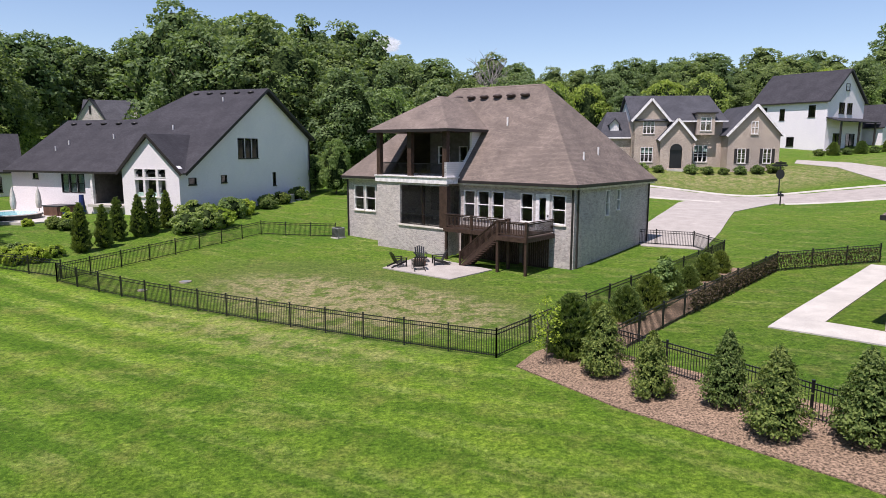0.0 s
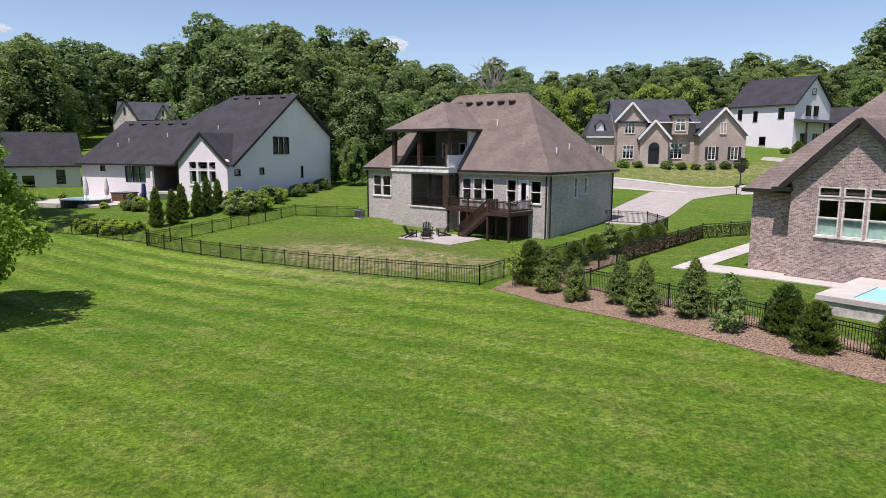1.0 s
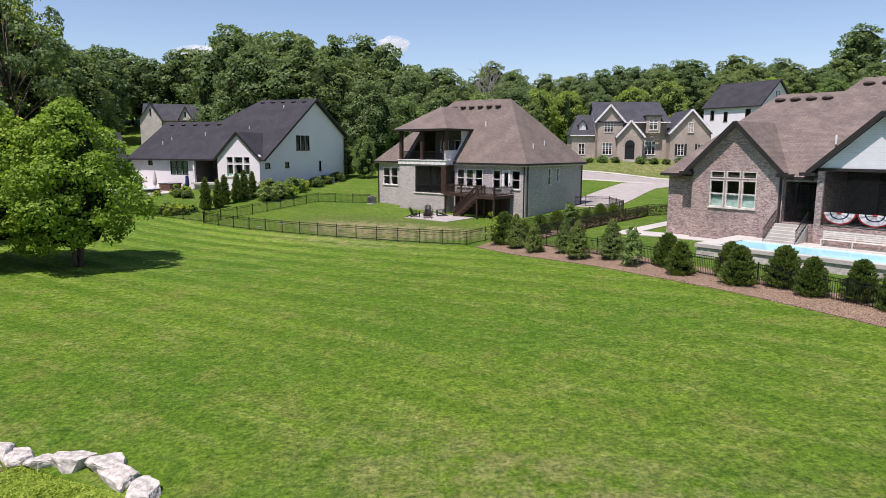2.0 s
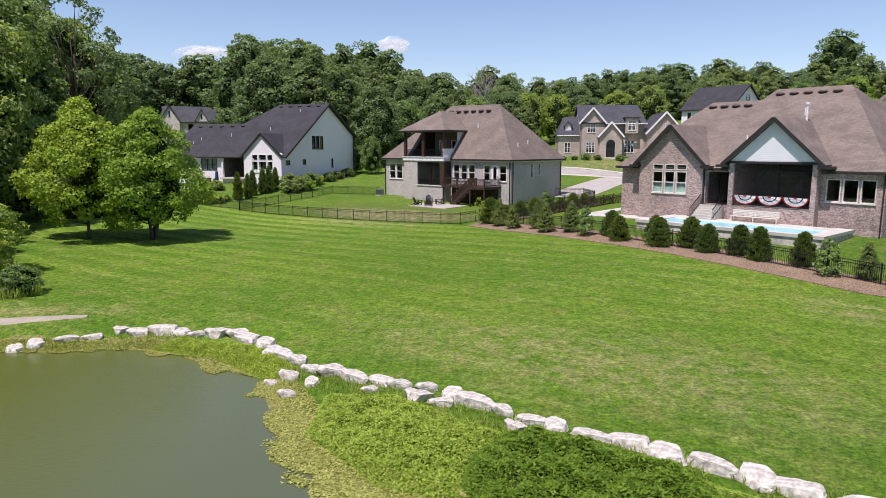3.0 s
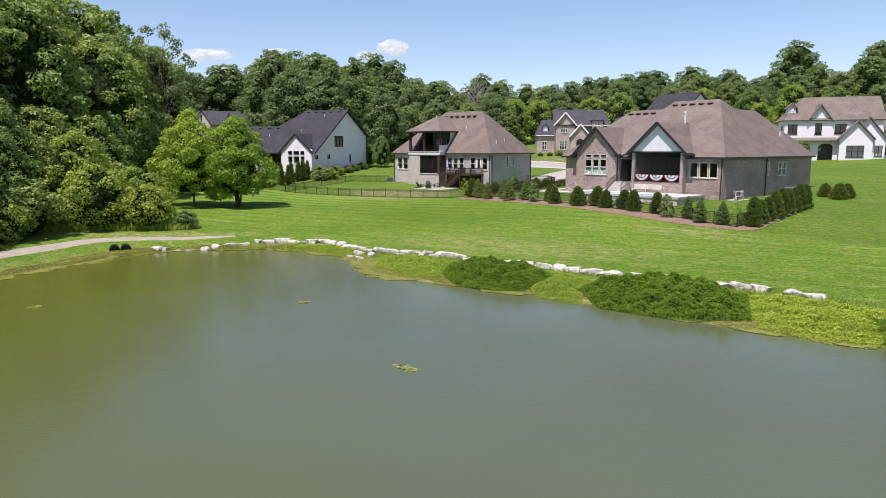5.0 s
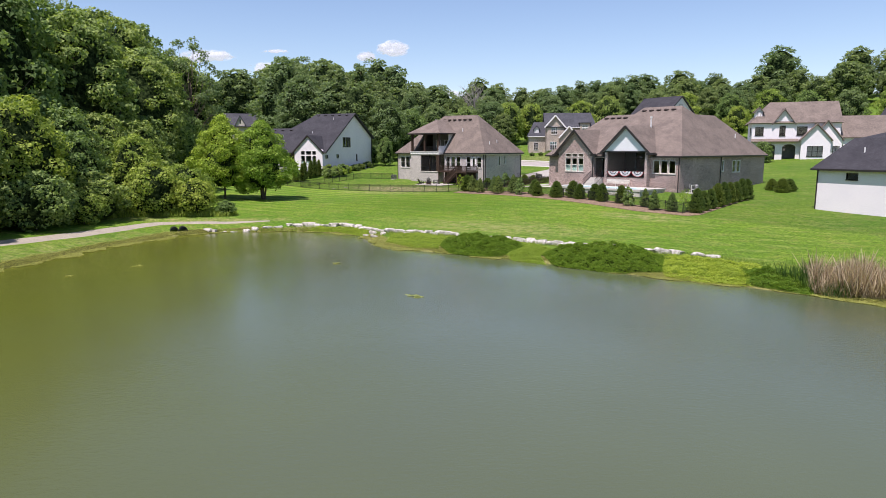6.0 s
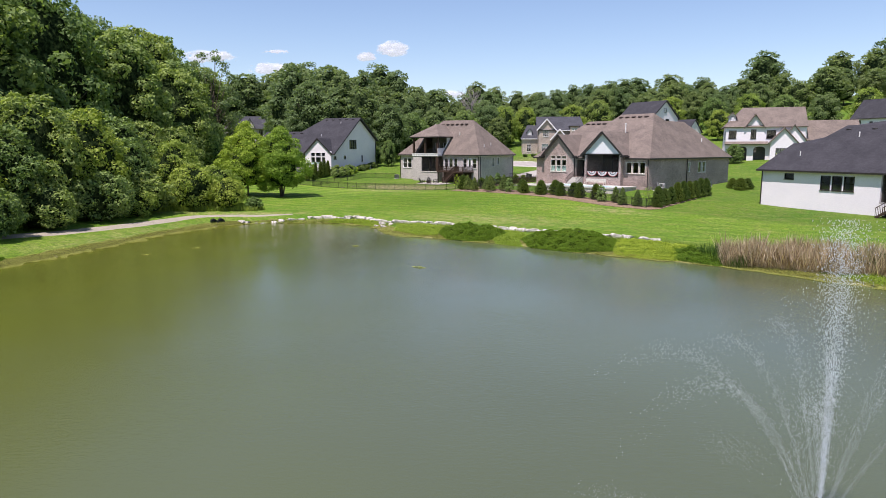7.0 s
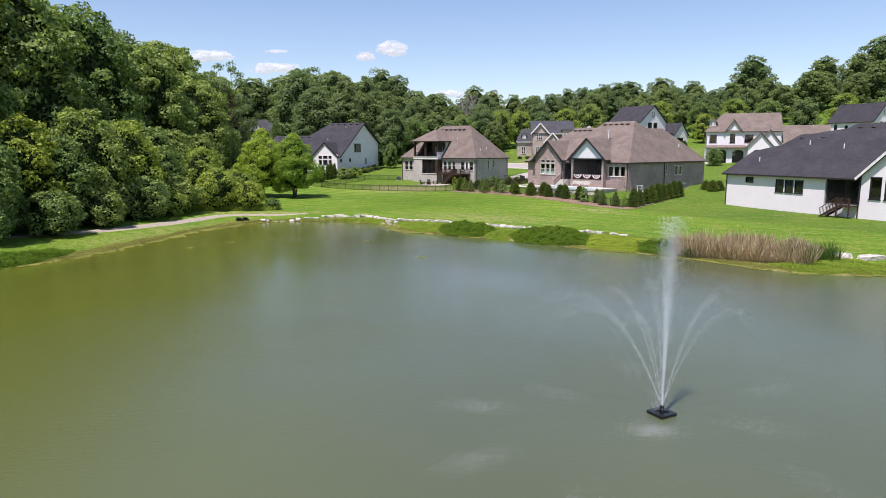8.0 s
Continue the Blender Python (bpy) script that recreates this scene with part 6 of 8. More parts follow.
def limb(bm, a, b, r0, r1, bend=0.3, seg=4, sides=6):
    a, b = Vector(a), Vector(b)
    mid = a.lerp(b, 0.5) + Vector((random.uniform(-bend, bend), random.uniform(-bend, bend), bend * 0.5))
    prev, pr = a, r0
    for i in range(1, seg + 1):
        t = i / seg
        p = a * (1 - t) ** 2 + mid * 2 * t * (1 - t) + b * t * t
        r = r0 + (r1 - r0) * t
        bar(bm, prev, p, pr, sides, r)
        prev, pr = p, r


def tree_meshes(h, rad, low, n, leaf, leafmat, heads=30, seed=1, trunk_r=None, stems=1, shape="round", head=(0.24, 0.38), core=0.66, kite=False, limbs=3, keep=0.72):
    """Meshes of a broadleaf tree: trunk with limbs, and a crown of leafy heads round a shade-coloured body."""
    random.seed(seed)
    trunk_r = trunk_r or h * 0.015
    ch = h - low
    lobes = crown_heads(h, rad, low, heads, shape, head)
    p, d = crown_points(lobes, n, keep)
    nrm, lie = facing(d, 0.25, 0.55)
    make = blades_mesh if kite else flakes_mesh
    leaves = make("leaves", p, lie, leaf * RNG.uniform(0.55, 1.4, len(p)), leafmat, 0.66 if kite else 0.85, nrm)
    bm = bmesh.new()
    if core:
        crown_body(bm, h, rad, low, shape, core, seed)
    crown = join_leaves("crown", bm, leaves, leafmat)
    bm = bmesh.new()
    for s in range(stems):
        a = 2 * math.pi * s / max(1, stems)
        sp = 0.0 if stems == 1 else 0.10 * h
        foot = 0.12 * (stems > 1)
        limb(bm, (foot * math.cos(a), foot * math.sin(a), -0.3), (sp * math.cos(a), sp * math.sin(a), low + ch * 0.72), trunk_r, trunk_r * 0.3, 0.3, 5)
    for c, r in lobes[::limbs]:
        z0 = low * 0.8 + (c[2] - low) * 0.5
        limb(bm, (0, 0, z0), c, trunk_r * 0.42, trunk_r * 0.10, 0.4, 3, 5)
    trunk = to_mesh("trunk", bm, "bark", True)
    random.seed(seed + 99)
    return trunk, crown


def plant_tree(name, meshes, m, label, category, group=""):
    t = base(name, m, label, category, group)
    for nm, me in zip(("trunk", "crown"), meshes):
        if me:
            new(nm, me).parent = t
    return t


BIG = [tree_meshes(22, 6.2, 2.2, 8800, 0.43, "leaf_wood", k, s, shape=f, head=w)
       for s, k, f, w in ((1, 34, "round", (0.24, 0.38)), (2, 44, "round", (0.19, 0.32)), (3, 30, "cone", (0.24, 0.38)), (4, 38, "column", (0.22, 0.36)))]
SLIM = [tree_meshes(24, 3.6, 3.0, 4600, 0.44, "leaf_wood", 30, s, shape=f, head=(0.26, 0.42), core=0.5) for s, f in ((61, "column"), (62, "cone"))]
REAR = [tree_meshes(22, 6.4, 2.2, 4400, 0.62, "leaf_wood", 34, s, shape=f, head=(0.22, 0.36)) for s, f in ((5, "round"), (6, "column"))]
NEAR = [tree_meshes(22, 6.4, 2.2, 17000, 0.40, "leaf_near", k, s, shape=f, head=w) for s, k, f, w in ((51, 46, "round", (0.18, 0.34)), (52, 38, "column", (0.20, 0.36)), (53, 54, "round", (0.16, 0.30)))]
MID = [tree_meshes(13, 4.8, 0.6, 9500, 0.33, m, k, s, shape="round", head=(0.20, 0.36)) for m, k, s in (("leaf_near", 36, 11), ("leaf_near", 44, 12), ("leaf_yellow", 40, 13))]
EDGE = [tree_meshes(13, 4.8, 0.8, 6500, 0.36, m, 30, s, head=(0.22, 0.38)) for m, s in (("leaf_wood", 14), ("leaf_near", 15), ("leaf_yellow", 16))]
LOW = [tree_meshes(6.0, 3.2, 0.1, 7000, 0.22, "leaf_yellow", 26, 21, trunk_r=0.1, head=(0.2, 0.36)), tree_meshes(5.0, 3.0, 0.1, 7000, 0.22, "leaf_near", 26, 22, trunk_r=0.1, head=(0.2, 0.36))]
PAIR = [tree_meshes(12.4, 4.8, 1.3, 23000, 0.26, "leaf_light", 52, s, trunk_r=0.15, stems=k, shape="cone", head=(0.17, 0.30), core=0.5, kite=True, limbs=2, keep=0.6) for s, k in ((31, 1), (32, 4))]
SAPLING = [tree_meshes(3.0, 0.62, 0.9, 420, 0.11, "leaf_light", 12, 33, trunk_r=0.022, shape="round", head=(0.3, 0.5), core=0, kite=True, limbs=1, keep=0.2)]
SPARSE = tree_meshes(25, 6.0, 5.0, 6500, 0.34, "leaf_wood", 46, 64, trunk_r=0.17, shape="round", head=(0.13, 0.24), core=0, limbs=1, keep=0.3)


def put(kind, x, y, height, nominal, label, category="tree", group="", wide=1.0, name="tree"):
    s = height / nominal
    z = gz(x, y) - 0.05
    m = pose(x, y, z, 0, 0, random.uniform(0, 360)) @ Matrix.Diagonal((s * wide, s * wide, s, 1))
    return plant_tree(name, kind, m, label, category, group)


random.seed(5)
put(PAIR[0], -31.9, 19.2, 12.7, 12.4, "bright green maple standing on the lawn", group="pair of lawn trees")
put(PAIR[1], -26.2, 19.8, 12.2, 12.4, "bright green multi-stemmed maple standing on the lawn", group="pair of lawn trees", wide=1.08)
put(SPARSE, -46, 44, 26.5, 25, "tall open tree with sparse clumps of leaves")

# the wood on the west side: tall trees behind, lower ones and bushes in front
WEST = []
for x, y, hgt in ((-55, -48, 25), (-63, -40, 29), (-57, -32, 27), (-60, -22, 30), (-55, -14, 27), (-62, -7, 29), (-54, 0, 26), (-58, 10, 26), (-50, 14, 22), (-47, 24, 19), (-55, 26, 24),
                  (-49, 36, 20), (-58, 42, 25), (-68, -50, 27), (-72, -25, 31), (-72, 0, 31), (-72, 20, 29), (-72, 45, 28), (-52, 50, 21), (-64, 60, 26), (-62, -62, 26), (-54, -72, 24)):
    WEST.append(put(random.choice(NEAR if x > -65 else BIG), x + random.uniform(-1, 1), y + random.uniform(-1, 1), hgt * 1.17, 22, "tall leafy woodland tree", group="wood by the pond"))
for x, y, hgt, k in ((-45, -40, 12, 0), (-46, -30, 13, 2), (-43.5, -21, 14, 0), (-44, -12, 13, 1), (-42, -4, 12, 0), (-43, 5, 12, 1), (-41, 12, 11, 0), (-42, 28, 11, 1), (-48, -52, 12, 0), (-39, 4, 9, 2), (-44, 20, 12, 1), (-36, -1, 9.5, 2), (-41.2, -14.5, 13, 2), (-39.2, -8, 9.5, 0), (-43.5, -26, 11, 1), (-47, -36, 12, 1)):
    put(MID[k], x, y, hgt, 13, ("yellow-green" if k == 2 else "dark green") + " leafy understorey tree beside the path", group="understorey trees")
for x, y, hgt, k in ((-41, -33, 5, 1), (-40, -25, 5, 1), (-38.5, -17, 6, 1), (-37, -9, 5.5, 1), (-33, -3, 6.5, 0), (-28.5, -2.2, 4.6, 0), (-31.5, 2.5, 6, 0), (-43, -41, 5, 1), (-36, 4, 6, 0), (-38, 9, 6, 1), (-47, -48, 5, 1), (-24.8, -1.6, 1.9, 1), (-36.5, -12, 4, 0)):
    put(LOW[k], x, y, hgt, 6 if k == 0 else 5, ("yellow-green" if k == 0 else "dark green") + " bush at the edge of the wood", "bush", "bushes by the path", 1.1, "bush")

# the wood behind the houses
random.seed(8)


def open_view(x, y):
    """Keeps the sight line to the far stone house free of trees."""
    return y < 152 and any(abs(x - (cx + (-75 - cx) / (154 - cy) * (y - cy))) < 11.5 for cx, cy in ((0, 0), (0.5, -20), (1.1, -47), (1.8, -80), (2, -103)))


for i in range(42):
    x = -175 + 290 * i / 41 + random.uniform(-4, 4)
    for row, y0 in enumerate((104, 122, 146, 172)):
        if row == 3 and i % 2:
            continue
        xx = x + (6 if row % 2 else 0)
        y = y0 + random.uniform(-6, 6) + (42 if xx > 24 else 16 if xx > -12 else 0)
        if (xx > 26 and row == 0 and i % 3) or open_view(xx, y) or (row == 0 and -70 < xx < -42) or (-94 < xx < -57 and 138 < y < 172):
            continue
        peak = math.exp(-((xx + 42) / (46 if xx < -42 else 32)) ** 2)
        hgt = (14.4 if xx > -8 else 17.2) + 9.8 * peak + (3.0 if xx < -85 else 0) + random.uniform(-3.2, 3.2) + (2 if row == 3 else 0) - (3 if row == 0 else 0)
        kinds = SLIM if row < 2 and random.random() < 0.16 else BIG if row < 2 else REAR
        put(random.choice(kinds), xx, y, hgt, 22, "tall leafy tree of the wood behind the houses", group="wood behind the houses", wide=random.uniform(1.05, 1.4))
for i in range(14):
    put(random.choice(REAR), -135 + 7 * i + random.uniform(-2, 2), 186 + random.uniform(-6, 6), 22 + random.uniform(-3, 3), 22, "tall leafy tree of the wood behind the houses", group="wood behind the houses", wide=1.4)
for i in range(10):
    x, y = -150 + 7.8 * i + random.uniform(-2, 2), 92 + random.uniform(-6, 6)
    if not open_view(x, y) and x < -70:
        put(random.choice(BIG), x, y, 22 + random.uniform(-3, 3), 22, "tall leafy tree of the wood behind the houses", group="wood behind the houses", wide=1.3)
for x, y, hgt, k in ((22, 128, 14, 2), (30, 132, 13, 2), (38, 130, 12, 0), (8, 116, 14, 1), (0, 112, 15, 0), (-8, 108, 14, 1), (46, 134, 13, 2), (56, 138, 14, 1), (-20, 112, 14, 0), (82, 140, 14, 2), (95, 135, 13, 1), (104, 128, 14, 2), (112, 120, 13, 1),
                     (120, 112, 13, 0), (128, 104, 14, 2), (134, 92, 13, 1), (90, 118, 10, 2), (-34, 108, 13, 1), (-42, 104, 13, 0), (-73, 110, 14, 1), (76, 150, 15, 0), (-93, 147, 14, 0), (-88, 140, 8, 1), (-99, 150, 15, 1), (-60, 150, 12, 0)):
    put(EDGE[k], x, y, hgt, 13, ("yellow-green" if k == 2 else "green") + " tree at the edge of the far wood", group="edge of the far wood")
for x, y, hgt in ((149, 212, 25), (122, 214, 17), (182, 210, 21), (208, 208, 30), (222, 198, 26), (110, 225, 19), (96, 230, 18), (160, 180, 18), (185, 170, 21), (140, 165, 15), (75, 215, 16), (84, 232, 17), (236, 190, 26), (196, 206, 22)):
    put(random.choice(REAR), x, y, hgt, 22, "tall tree standing out on the ridge", group="ridge trees", wide=1.45)
for i in range(30):
    put(random.choice(REAR), 98 + 4.9 * i + random.uniform(-2, 2), 196 - 0.6 * i + random.uniform(-6, 6), 14 + random.uniform(-3, 3), 22, "leafy tree on the wooded ridge", group="ridge trees", wide=1.25)


def bare_tree(x, y, height):
    """A leafless tree: trunk, limbs and a haze of pale twigs."""
    random.seed(77)
    t = base("tree", pose(x, y, gz(x, y)), "leafless grey tree standing out of the wood", "tree")
    bm = bmesh.new()
    limb(bm, (0, 0, -0.3), (0.3, 0, height * 0.75), 0.28, 0.08, 0.4, 6)
    part("trunk", bm, "bark_pale", t)
    for i in range(16):
        a, z0 = i * 2.4, height * random.uniform(0.4, 0.72)
        tip = Vector((math.cos(a) * height * 0.2, math.sin(a) * height * 0.2, min(height, z0 + height * random.uniform(0.2, 0.36))))
        bm = bmesh.new()
        limb(bm, (0.15, 0, z0), tip, 0.10, 0.04, 0.5, 4, 5)
        for _ in range(12):
            p = Vector((0.15, 0, z0)).lerp(tip, random.uniform(0.35, 1.0))
            limb(bm, p, p + Vector((random.gauss(0, 1.1), random.gauss(0, 1.1), random.uniform(0.8, 2.6))), 0.045, 0.02, 0.2, 2, 4)
        part("branch", bm, "bark_pale", t)


bare_tree(12, 150, 19.5)


# evergreens
def conifer_mesh(h, rad, n, leaf, seed, leafmat="leaf_ever", full=0.5, per=16, spray=0.17, foot=0.12, core=0.6, feather=False):
    """A young evergreen: small sprays of leaves in uneven tiers round the stem."""
    random.seed(seed)
    m = n // per
    z = RNG.random(m) ** 1.2
    ang = RNG.uniform(0, 2 * math.pi, m)
    prof = np.clip((1 - z) ** full * np.minimum(1, 0.62 + z * 3.2), 0.02, 1)
    prof *= 1 + 0.10 * np.sin(z * 26 + seed) + 0.14 * np.sin(ang * 3 + z * 9 + seed) * (1 - z)
    r = rad * prof * RNG.uniform(0.62, 1.08, m)
    mid = np.c_[r * np.cos(ang), r * np.sin(ang), foot + z * (h - foot - 0.05)]
    out = np.c_[np.cos(ang), np.sin(ang), np.full(m, 0.55)]
    s = np.repeat(np.arange(m), per)
    size = spray * RNG.uniform(0.6, 1.3, m) * (0.5 + 0.5 * (1 - z))
    p = mid[s] + unit(RNG.normal(0, 1, (len(s), 3))) * size[s][:, None] * np.array([1, 1, 0.6]) * RNG.random((len(s), 1)) ** 0.4
    nrm, d = facing(unit(out[s]), 0.35, 0.5)
    if feather:
        d = unit(out[s] + np.array([0, 0, 0.7]) + RNG.normal(0, 0.4, d.shape))
        nrm = unit(np.cross(d, RNG.normal(0, 1, d.shape)) + 0.8 * out[s])
        leaves = flakes_mesh("leaves", p, d, leaf * RNG.uniform(0.7, 1.5, len(s)), leafmat, 0.42, nrm)
    else:
        leaves = blades_mesh("leaves", p, d, leaf * RNG.uniform(0.6, 1.3, len(s)), leafmat, 0.55, nrm)
    # tapered body, dark to paint the shade between the sprays
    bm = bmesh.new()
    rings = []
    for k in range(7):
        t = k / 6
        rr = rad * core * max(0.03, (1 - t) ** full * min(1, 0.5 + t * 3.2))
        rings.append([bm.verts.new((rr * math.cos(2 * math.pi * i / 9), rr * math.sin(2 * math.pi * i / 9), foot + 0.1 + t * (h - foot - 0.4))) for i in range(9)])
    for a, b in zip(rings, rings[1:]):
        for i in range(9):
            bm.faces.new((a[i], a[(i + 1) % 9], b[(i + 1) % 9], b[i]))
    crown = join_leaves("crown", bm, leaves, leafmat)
    bm = bmesh.new()
    limb(bm, (0, 0, -0.2), (0, 0, h * 0.8), 0.07, 0.02, 0.02, 3)
    return to_mesh("trunk", bm, "bark"), crown


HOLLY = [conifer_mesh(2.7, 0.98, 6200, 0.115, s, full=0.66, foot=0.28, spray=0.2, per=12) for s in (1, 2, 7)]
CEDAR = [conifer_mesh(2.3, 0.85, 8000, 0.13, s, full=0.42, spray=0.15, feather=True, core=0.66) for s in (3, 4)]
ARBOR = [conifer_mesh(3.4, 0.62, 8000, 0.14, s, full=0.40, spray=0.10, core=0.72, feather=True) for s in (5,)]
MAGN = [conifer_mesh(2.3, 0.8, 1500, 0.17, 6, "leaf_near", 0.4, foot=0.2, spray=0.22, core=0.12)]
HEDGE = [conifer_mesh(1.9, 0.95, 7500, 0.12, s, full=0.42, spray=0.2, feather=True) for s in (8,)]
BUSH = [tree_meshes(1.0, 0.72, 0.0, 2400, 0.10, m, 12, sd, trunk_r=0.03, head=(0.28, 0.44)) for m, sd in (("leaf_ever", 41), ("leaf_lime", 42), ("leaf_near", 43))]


def shrub(kind, x, y, height, nominal, label, group="", wide=1.0):
    return put(kind, x, y, height, nominal, label, "shrub", group, wide, "shrub")


random.seed(12)
bed = "evergreens along the fence"
for x, y, k, hgt in ((5.6, 25.9, "c", 2.9), (6.3, 23.6, "h", 3.0), (7.4, 21.3, "h", 2.8), (9.5, 20.2, "h", 2.9), (10.0, 18.0, "h", 3.0), (12.2, 17.3, "h", 2.9), (12.9, 15.0, "m", 2.6), (15.0, 14.3, "c", 2.4), (15.0, 12.0, "c", 2.4),
                     (17.6, 11.0, "c", 2.3), (17.3, 9.1, "c", 2.4), (19.4, 8.3, "c", 2.4), (19.9, 6.4, "c", 2.4), (21.7, 5.2, "c", 2.4), (22.2, 3.4, "c", 2.5), (24.2, 1.6, "c", 2.6), (24.4, -0.8, "m", 2.6), (26.2, -1.8, "h", 2.6), (26.5, -4.2, "h", 2.5), (28.2, -5.4, "h", 2.6)):
    kind, nom, word = {"c": (random.choice(CEDAR), 2.3, "rounded dark green cedar"), "h": (random.choice(HOLLY), 2.7, "pointed glossy holly"), "m": (MAGN[0], 2.3, "young open magnolia")}[k]
    shrub(kind, x, y, hgt * random.uniform(0.86, 1.0), nom, word + " in a mulch bed by the fence", bed, random.uniform(0.98, 1.16) if k == "c" else random.uniform(0.82, 0.98))
for i in range(9):
    t = i / 8
    shrub(random.choice(CEDAR), 30.6 + 10.6 * t, -6.6 + 10.6 * t, 2.6 + random.uniform(-0.3, 0.3), 2.3, "dense dark green cedar in a hedge row", "hedge row at the corner", 0.85)
for i in range(7):
    t = i / 6
    shrub(HEDGE[0], 7.4 + 11.0 * t, 28.6 + 12.6 * t, 1.75 + random.uniform(-0.3, 0.3), 1.9, "loose green cypress between two fences", "cypresses between the fences")
shrub(MAGN[0], 12.6, 35.0, 2.4, 2.3, "reddish-brown tinged cypress between two fences", "cypresses between the fences")
for x, y, hgt in ((-28.1, 50.9, 4.0), (-27.2, 52.6, 3.6), (-27.2, 55.1, 3.8), (-26.2, 56.8, 3.8), (-25.8, 58.6, 4.0), (-25.3, 60.6, 3.6), (-26.6, 57.8, 3.4)):
    shrub(ARBOR[0], x, y, hgt, 3.4, "columnar dark green arborvitae behind the fence", "arborvitae row")
for x, y, hgt in ((50.6, 13.4, 2.1), (52.4, 14.8, 1.9), (50.6, 16.4, 1.8)):
    shrub(HEDGE[0], x, y, hgt, 1.9, "rounded green shrub on the lawn", "lawn shrubs", 1.05)
for x, y, hgt, k in ((-23.4, 62.6, 2.4, 2), (-22.2, 63.5, 2.0, 1), (-21.2, 66.5, 2.2, 2), (-20.6, 68.8, 1.7, 1), (-19.2, 73.5, 1.6, 0), (-18.2, 76.2, 1.5, 0), (-17.0, 79.5, 1.7, 0), (-30.6, 46.6, 1.1, 1), (-29.6, 47.6, 1.2, 1), (-31.8, 47.2, 1.2, 1), (-32.8, 46.6, 1.0, 1), (-30.8, 48.4, 1.2, 1), (-29.2, 49.2, 1.0, 1), (-32.0, 48.8, 1.1, 2), (-33.8, 47.8, 1.2, 1), (-22.8, 59.0, 2.0, 2), (-21.9, 61.0, 2.1, 2), (-20.8, 62.3, 1.9, 1), (-21.3, 70.2, 1.5, 1), (-19.0, 72.6, 1.4, 0), (-34.5, 58.6, 1.2, 0), (-33.2, 58.0, 1.1, 0), (-34.5, 61.0, 1.2, 1), (-36, 60.5, 0.8, 1), (-38, 60, 0.8, 1)):
    shrub(BUSH[k], x, y, hgt, 1.0, ("lime-yellow" if k == 1 else "green") + " rounded garden shrub", "garden shrubs")
for i in range(11):
    x = 25.5 + 2.3 * i
    if not 33.5 < x < 37:
        shrub(BUSH[i % 3 if i % 3 != 1 else 0], x, 95.4 - 0.12 * (x - 30), random.uniform(0.9, 1.6), 1.0, "dark green foundation shrub before the tan house", "foundation shrubs")
for i in range(8):
    shrub(HEDGE[0] if i % 2 else BUSH[0], 62 + 2.6 * i, 105.5 + 0.5 * i, 2.2 if i % 2 else 1.2, 1.9 if i % 2 else 1.0, "green shrub before the white house", "white house shrubs")
put(MID[0], -13.0, 84.0, 7.0, 13, "young leafy tree beside the white house", wide=0.8)
put(MID[1], -16.2, 86.5, 5.0, 13, "dark bushy tree at the corner of the white house", wide=0.9)
put(MID[0], -19.0, 83, 4.6, 13, "dark bushy tree at the corner of the white house", wide=0.8)
put(MID[1], 70, 60, 4.6, 13, "small green tree before the white villa", wide=1.2)
put(SAPLING[0], 4.4, 24.9, 3.0, 3.0, "thin young sapling with pale leaves")
put(SAPLING[0], 29.5, -6.0, 2.8, 3.0, "thin young sapling with yellow-green leaves", wide=1.4)


# ---------------------------------------------------------------- the shore
def stone_mesh(seed, flat=0.42):
    """A rough quarried block: a lump cut by a few flat planes."""
    rnd = random.Random(seed)
    bm = bmesh.new()
    bmesh.ops.create_icosphere(bm, subdivisions=4, radius=1.0)
    cuts = [(Vector((rnd.gauss(0, 1), rnd.gauss(0, 1), rnd.gauss(0, 0.45))).normalized(), rnd.uniform(0.55, 0.82)) for _ in range(9)]
    cuts += [(Vector((rnd.uniform(-0.18, 0.18), rnd.uniform(-0.18, 0.18), 1)).normalized(), 0.5), (Vector((0, 0, -1)), 0.6)]
    for v in bm.verts:
        q = v.co.copy()
        for nrm, d in cuts:
            over = q.dot(nrm) - d
            if over > 0:
                q -= nrm * over * 0.92
        k = 1 + 0.10 * noise.noise(v.co * 2.1 + Vector((seed * 3.1, 0, 0))) + 0.05 * noise.noise(v.co * 6.0 + Vector((0, seed, 0)))
        v.co = Vector((q.x * 1.25 * k, q.y * 0.85 * k, q.z * flat * 1.5 * k))
    return to_mesh("boulder", bm, "stone", False)


STONES = [stone_mesh(s, random.Random(s).uniform(0.4, 0.55)) for s in range(1, 7)]
SHORE = [(-23.4, -10.4), (-20.4, -9.6), (-18.0, -8.7), (-16.1, -7.9), (-12.1, -8.1), (-9.2, -8.9), (-6.8, -11.4), (-4.3, -14.0), (-1.6, -15.7), (0.4, -16.8), (2.2, -18.1), (4.0, -19.4), (5.3, -20.5),
         (8.3, -22.7), (10.3, -24.2), (12.8, -25.6), (15.5, -27.3), (18.8, -29.6), (22.4, -32.0)]
random.seed(21)


def along(line, gap):
    pts = [Vector(p) for p in line]
    out, carry = [], 0.0
    for a, b in zip(pts, pts[1:]):
        L = (b - a).length
        while carry < L:
            p = a.lerp(b, carry / L)
            out.append((p, math.atan2(b.y - a.y, b.x - a.x)))
            carry += gap()
        carry -= L
    return out


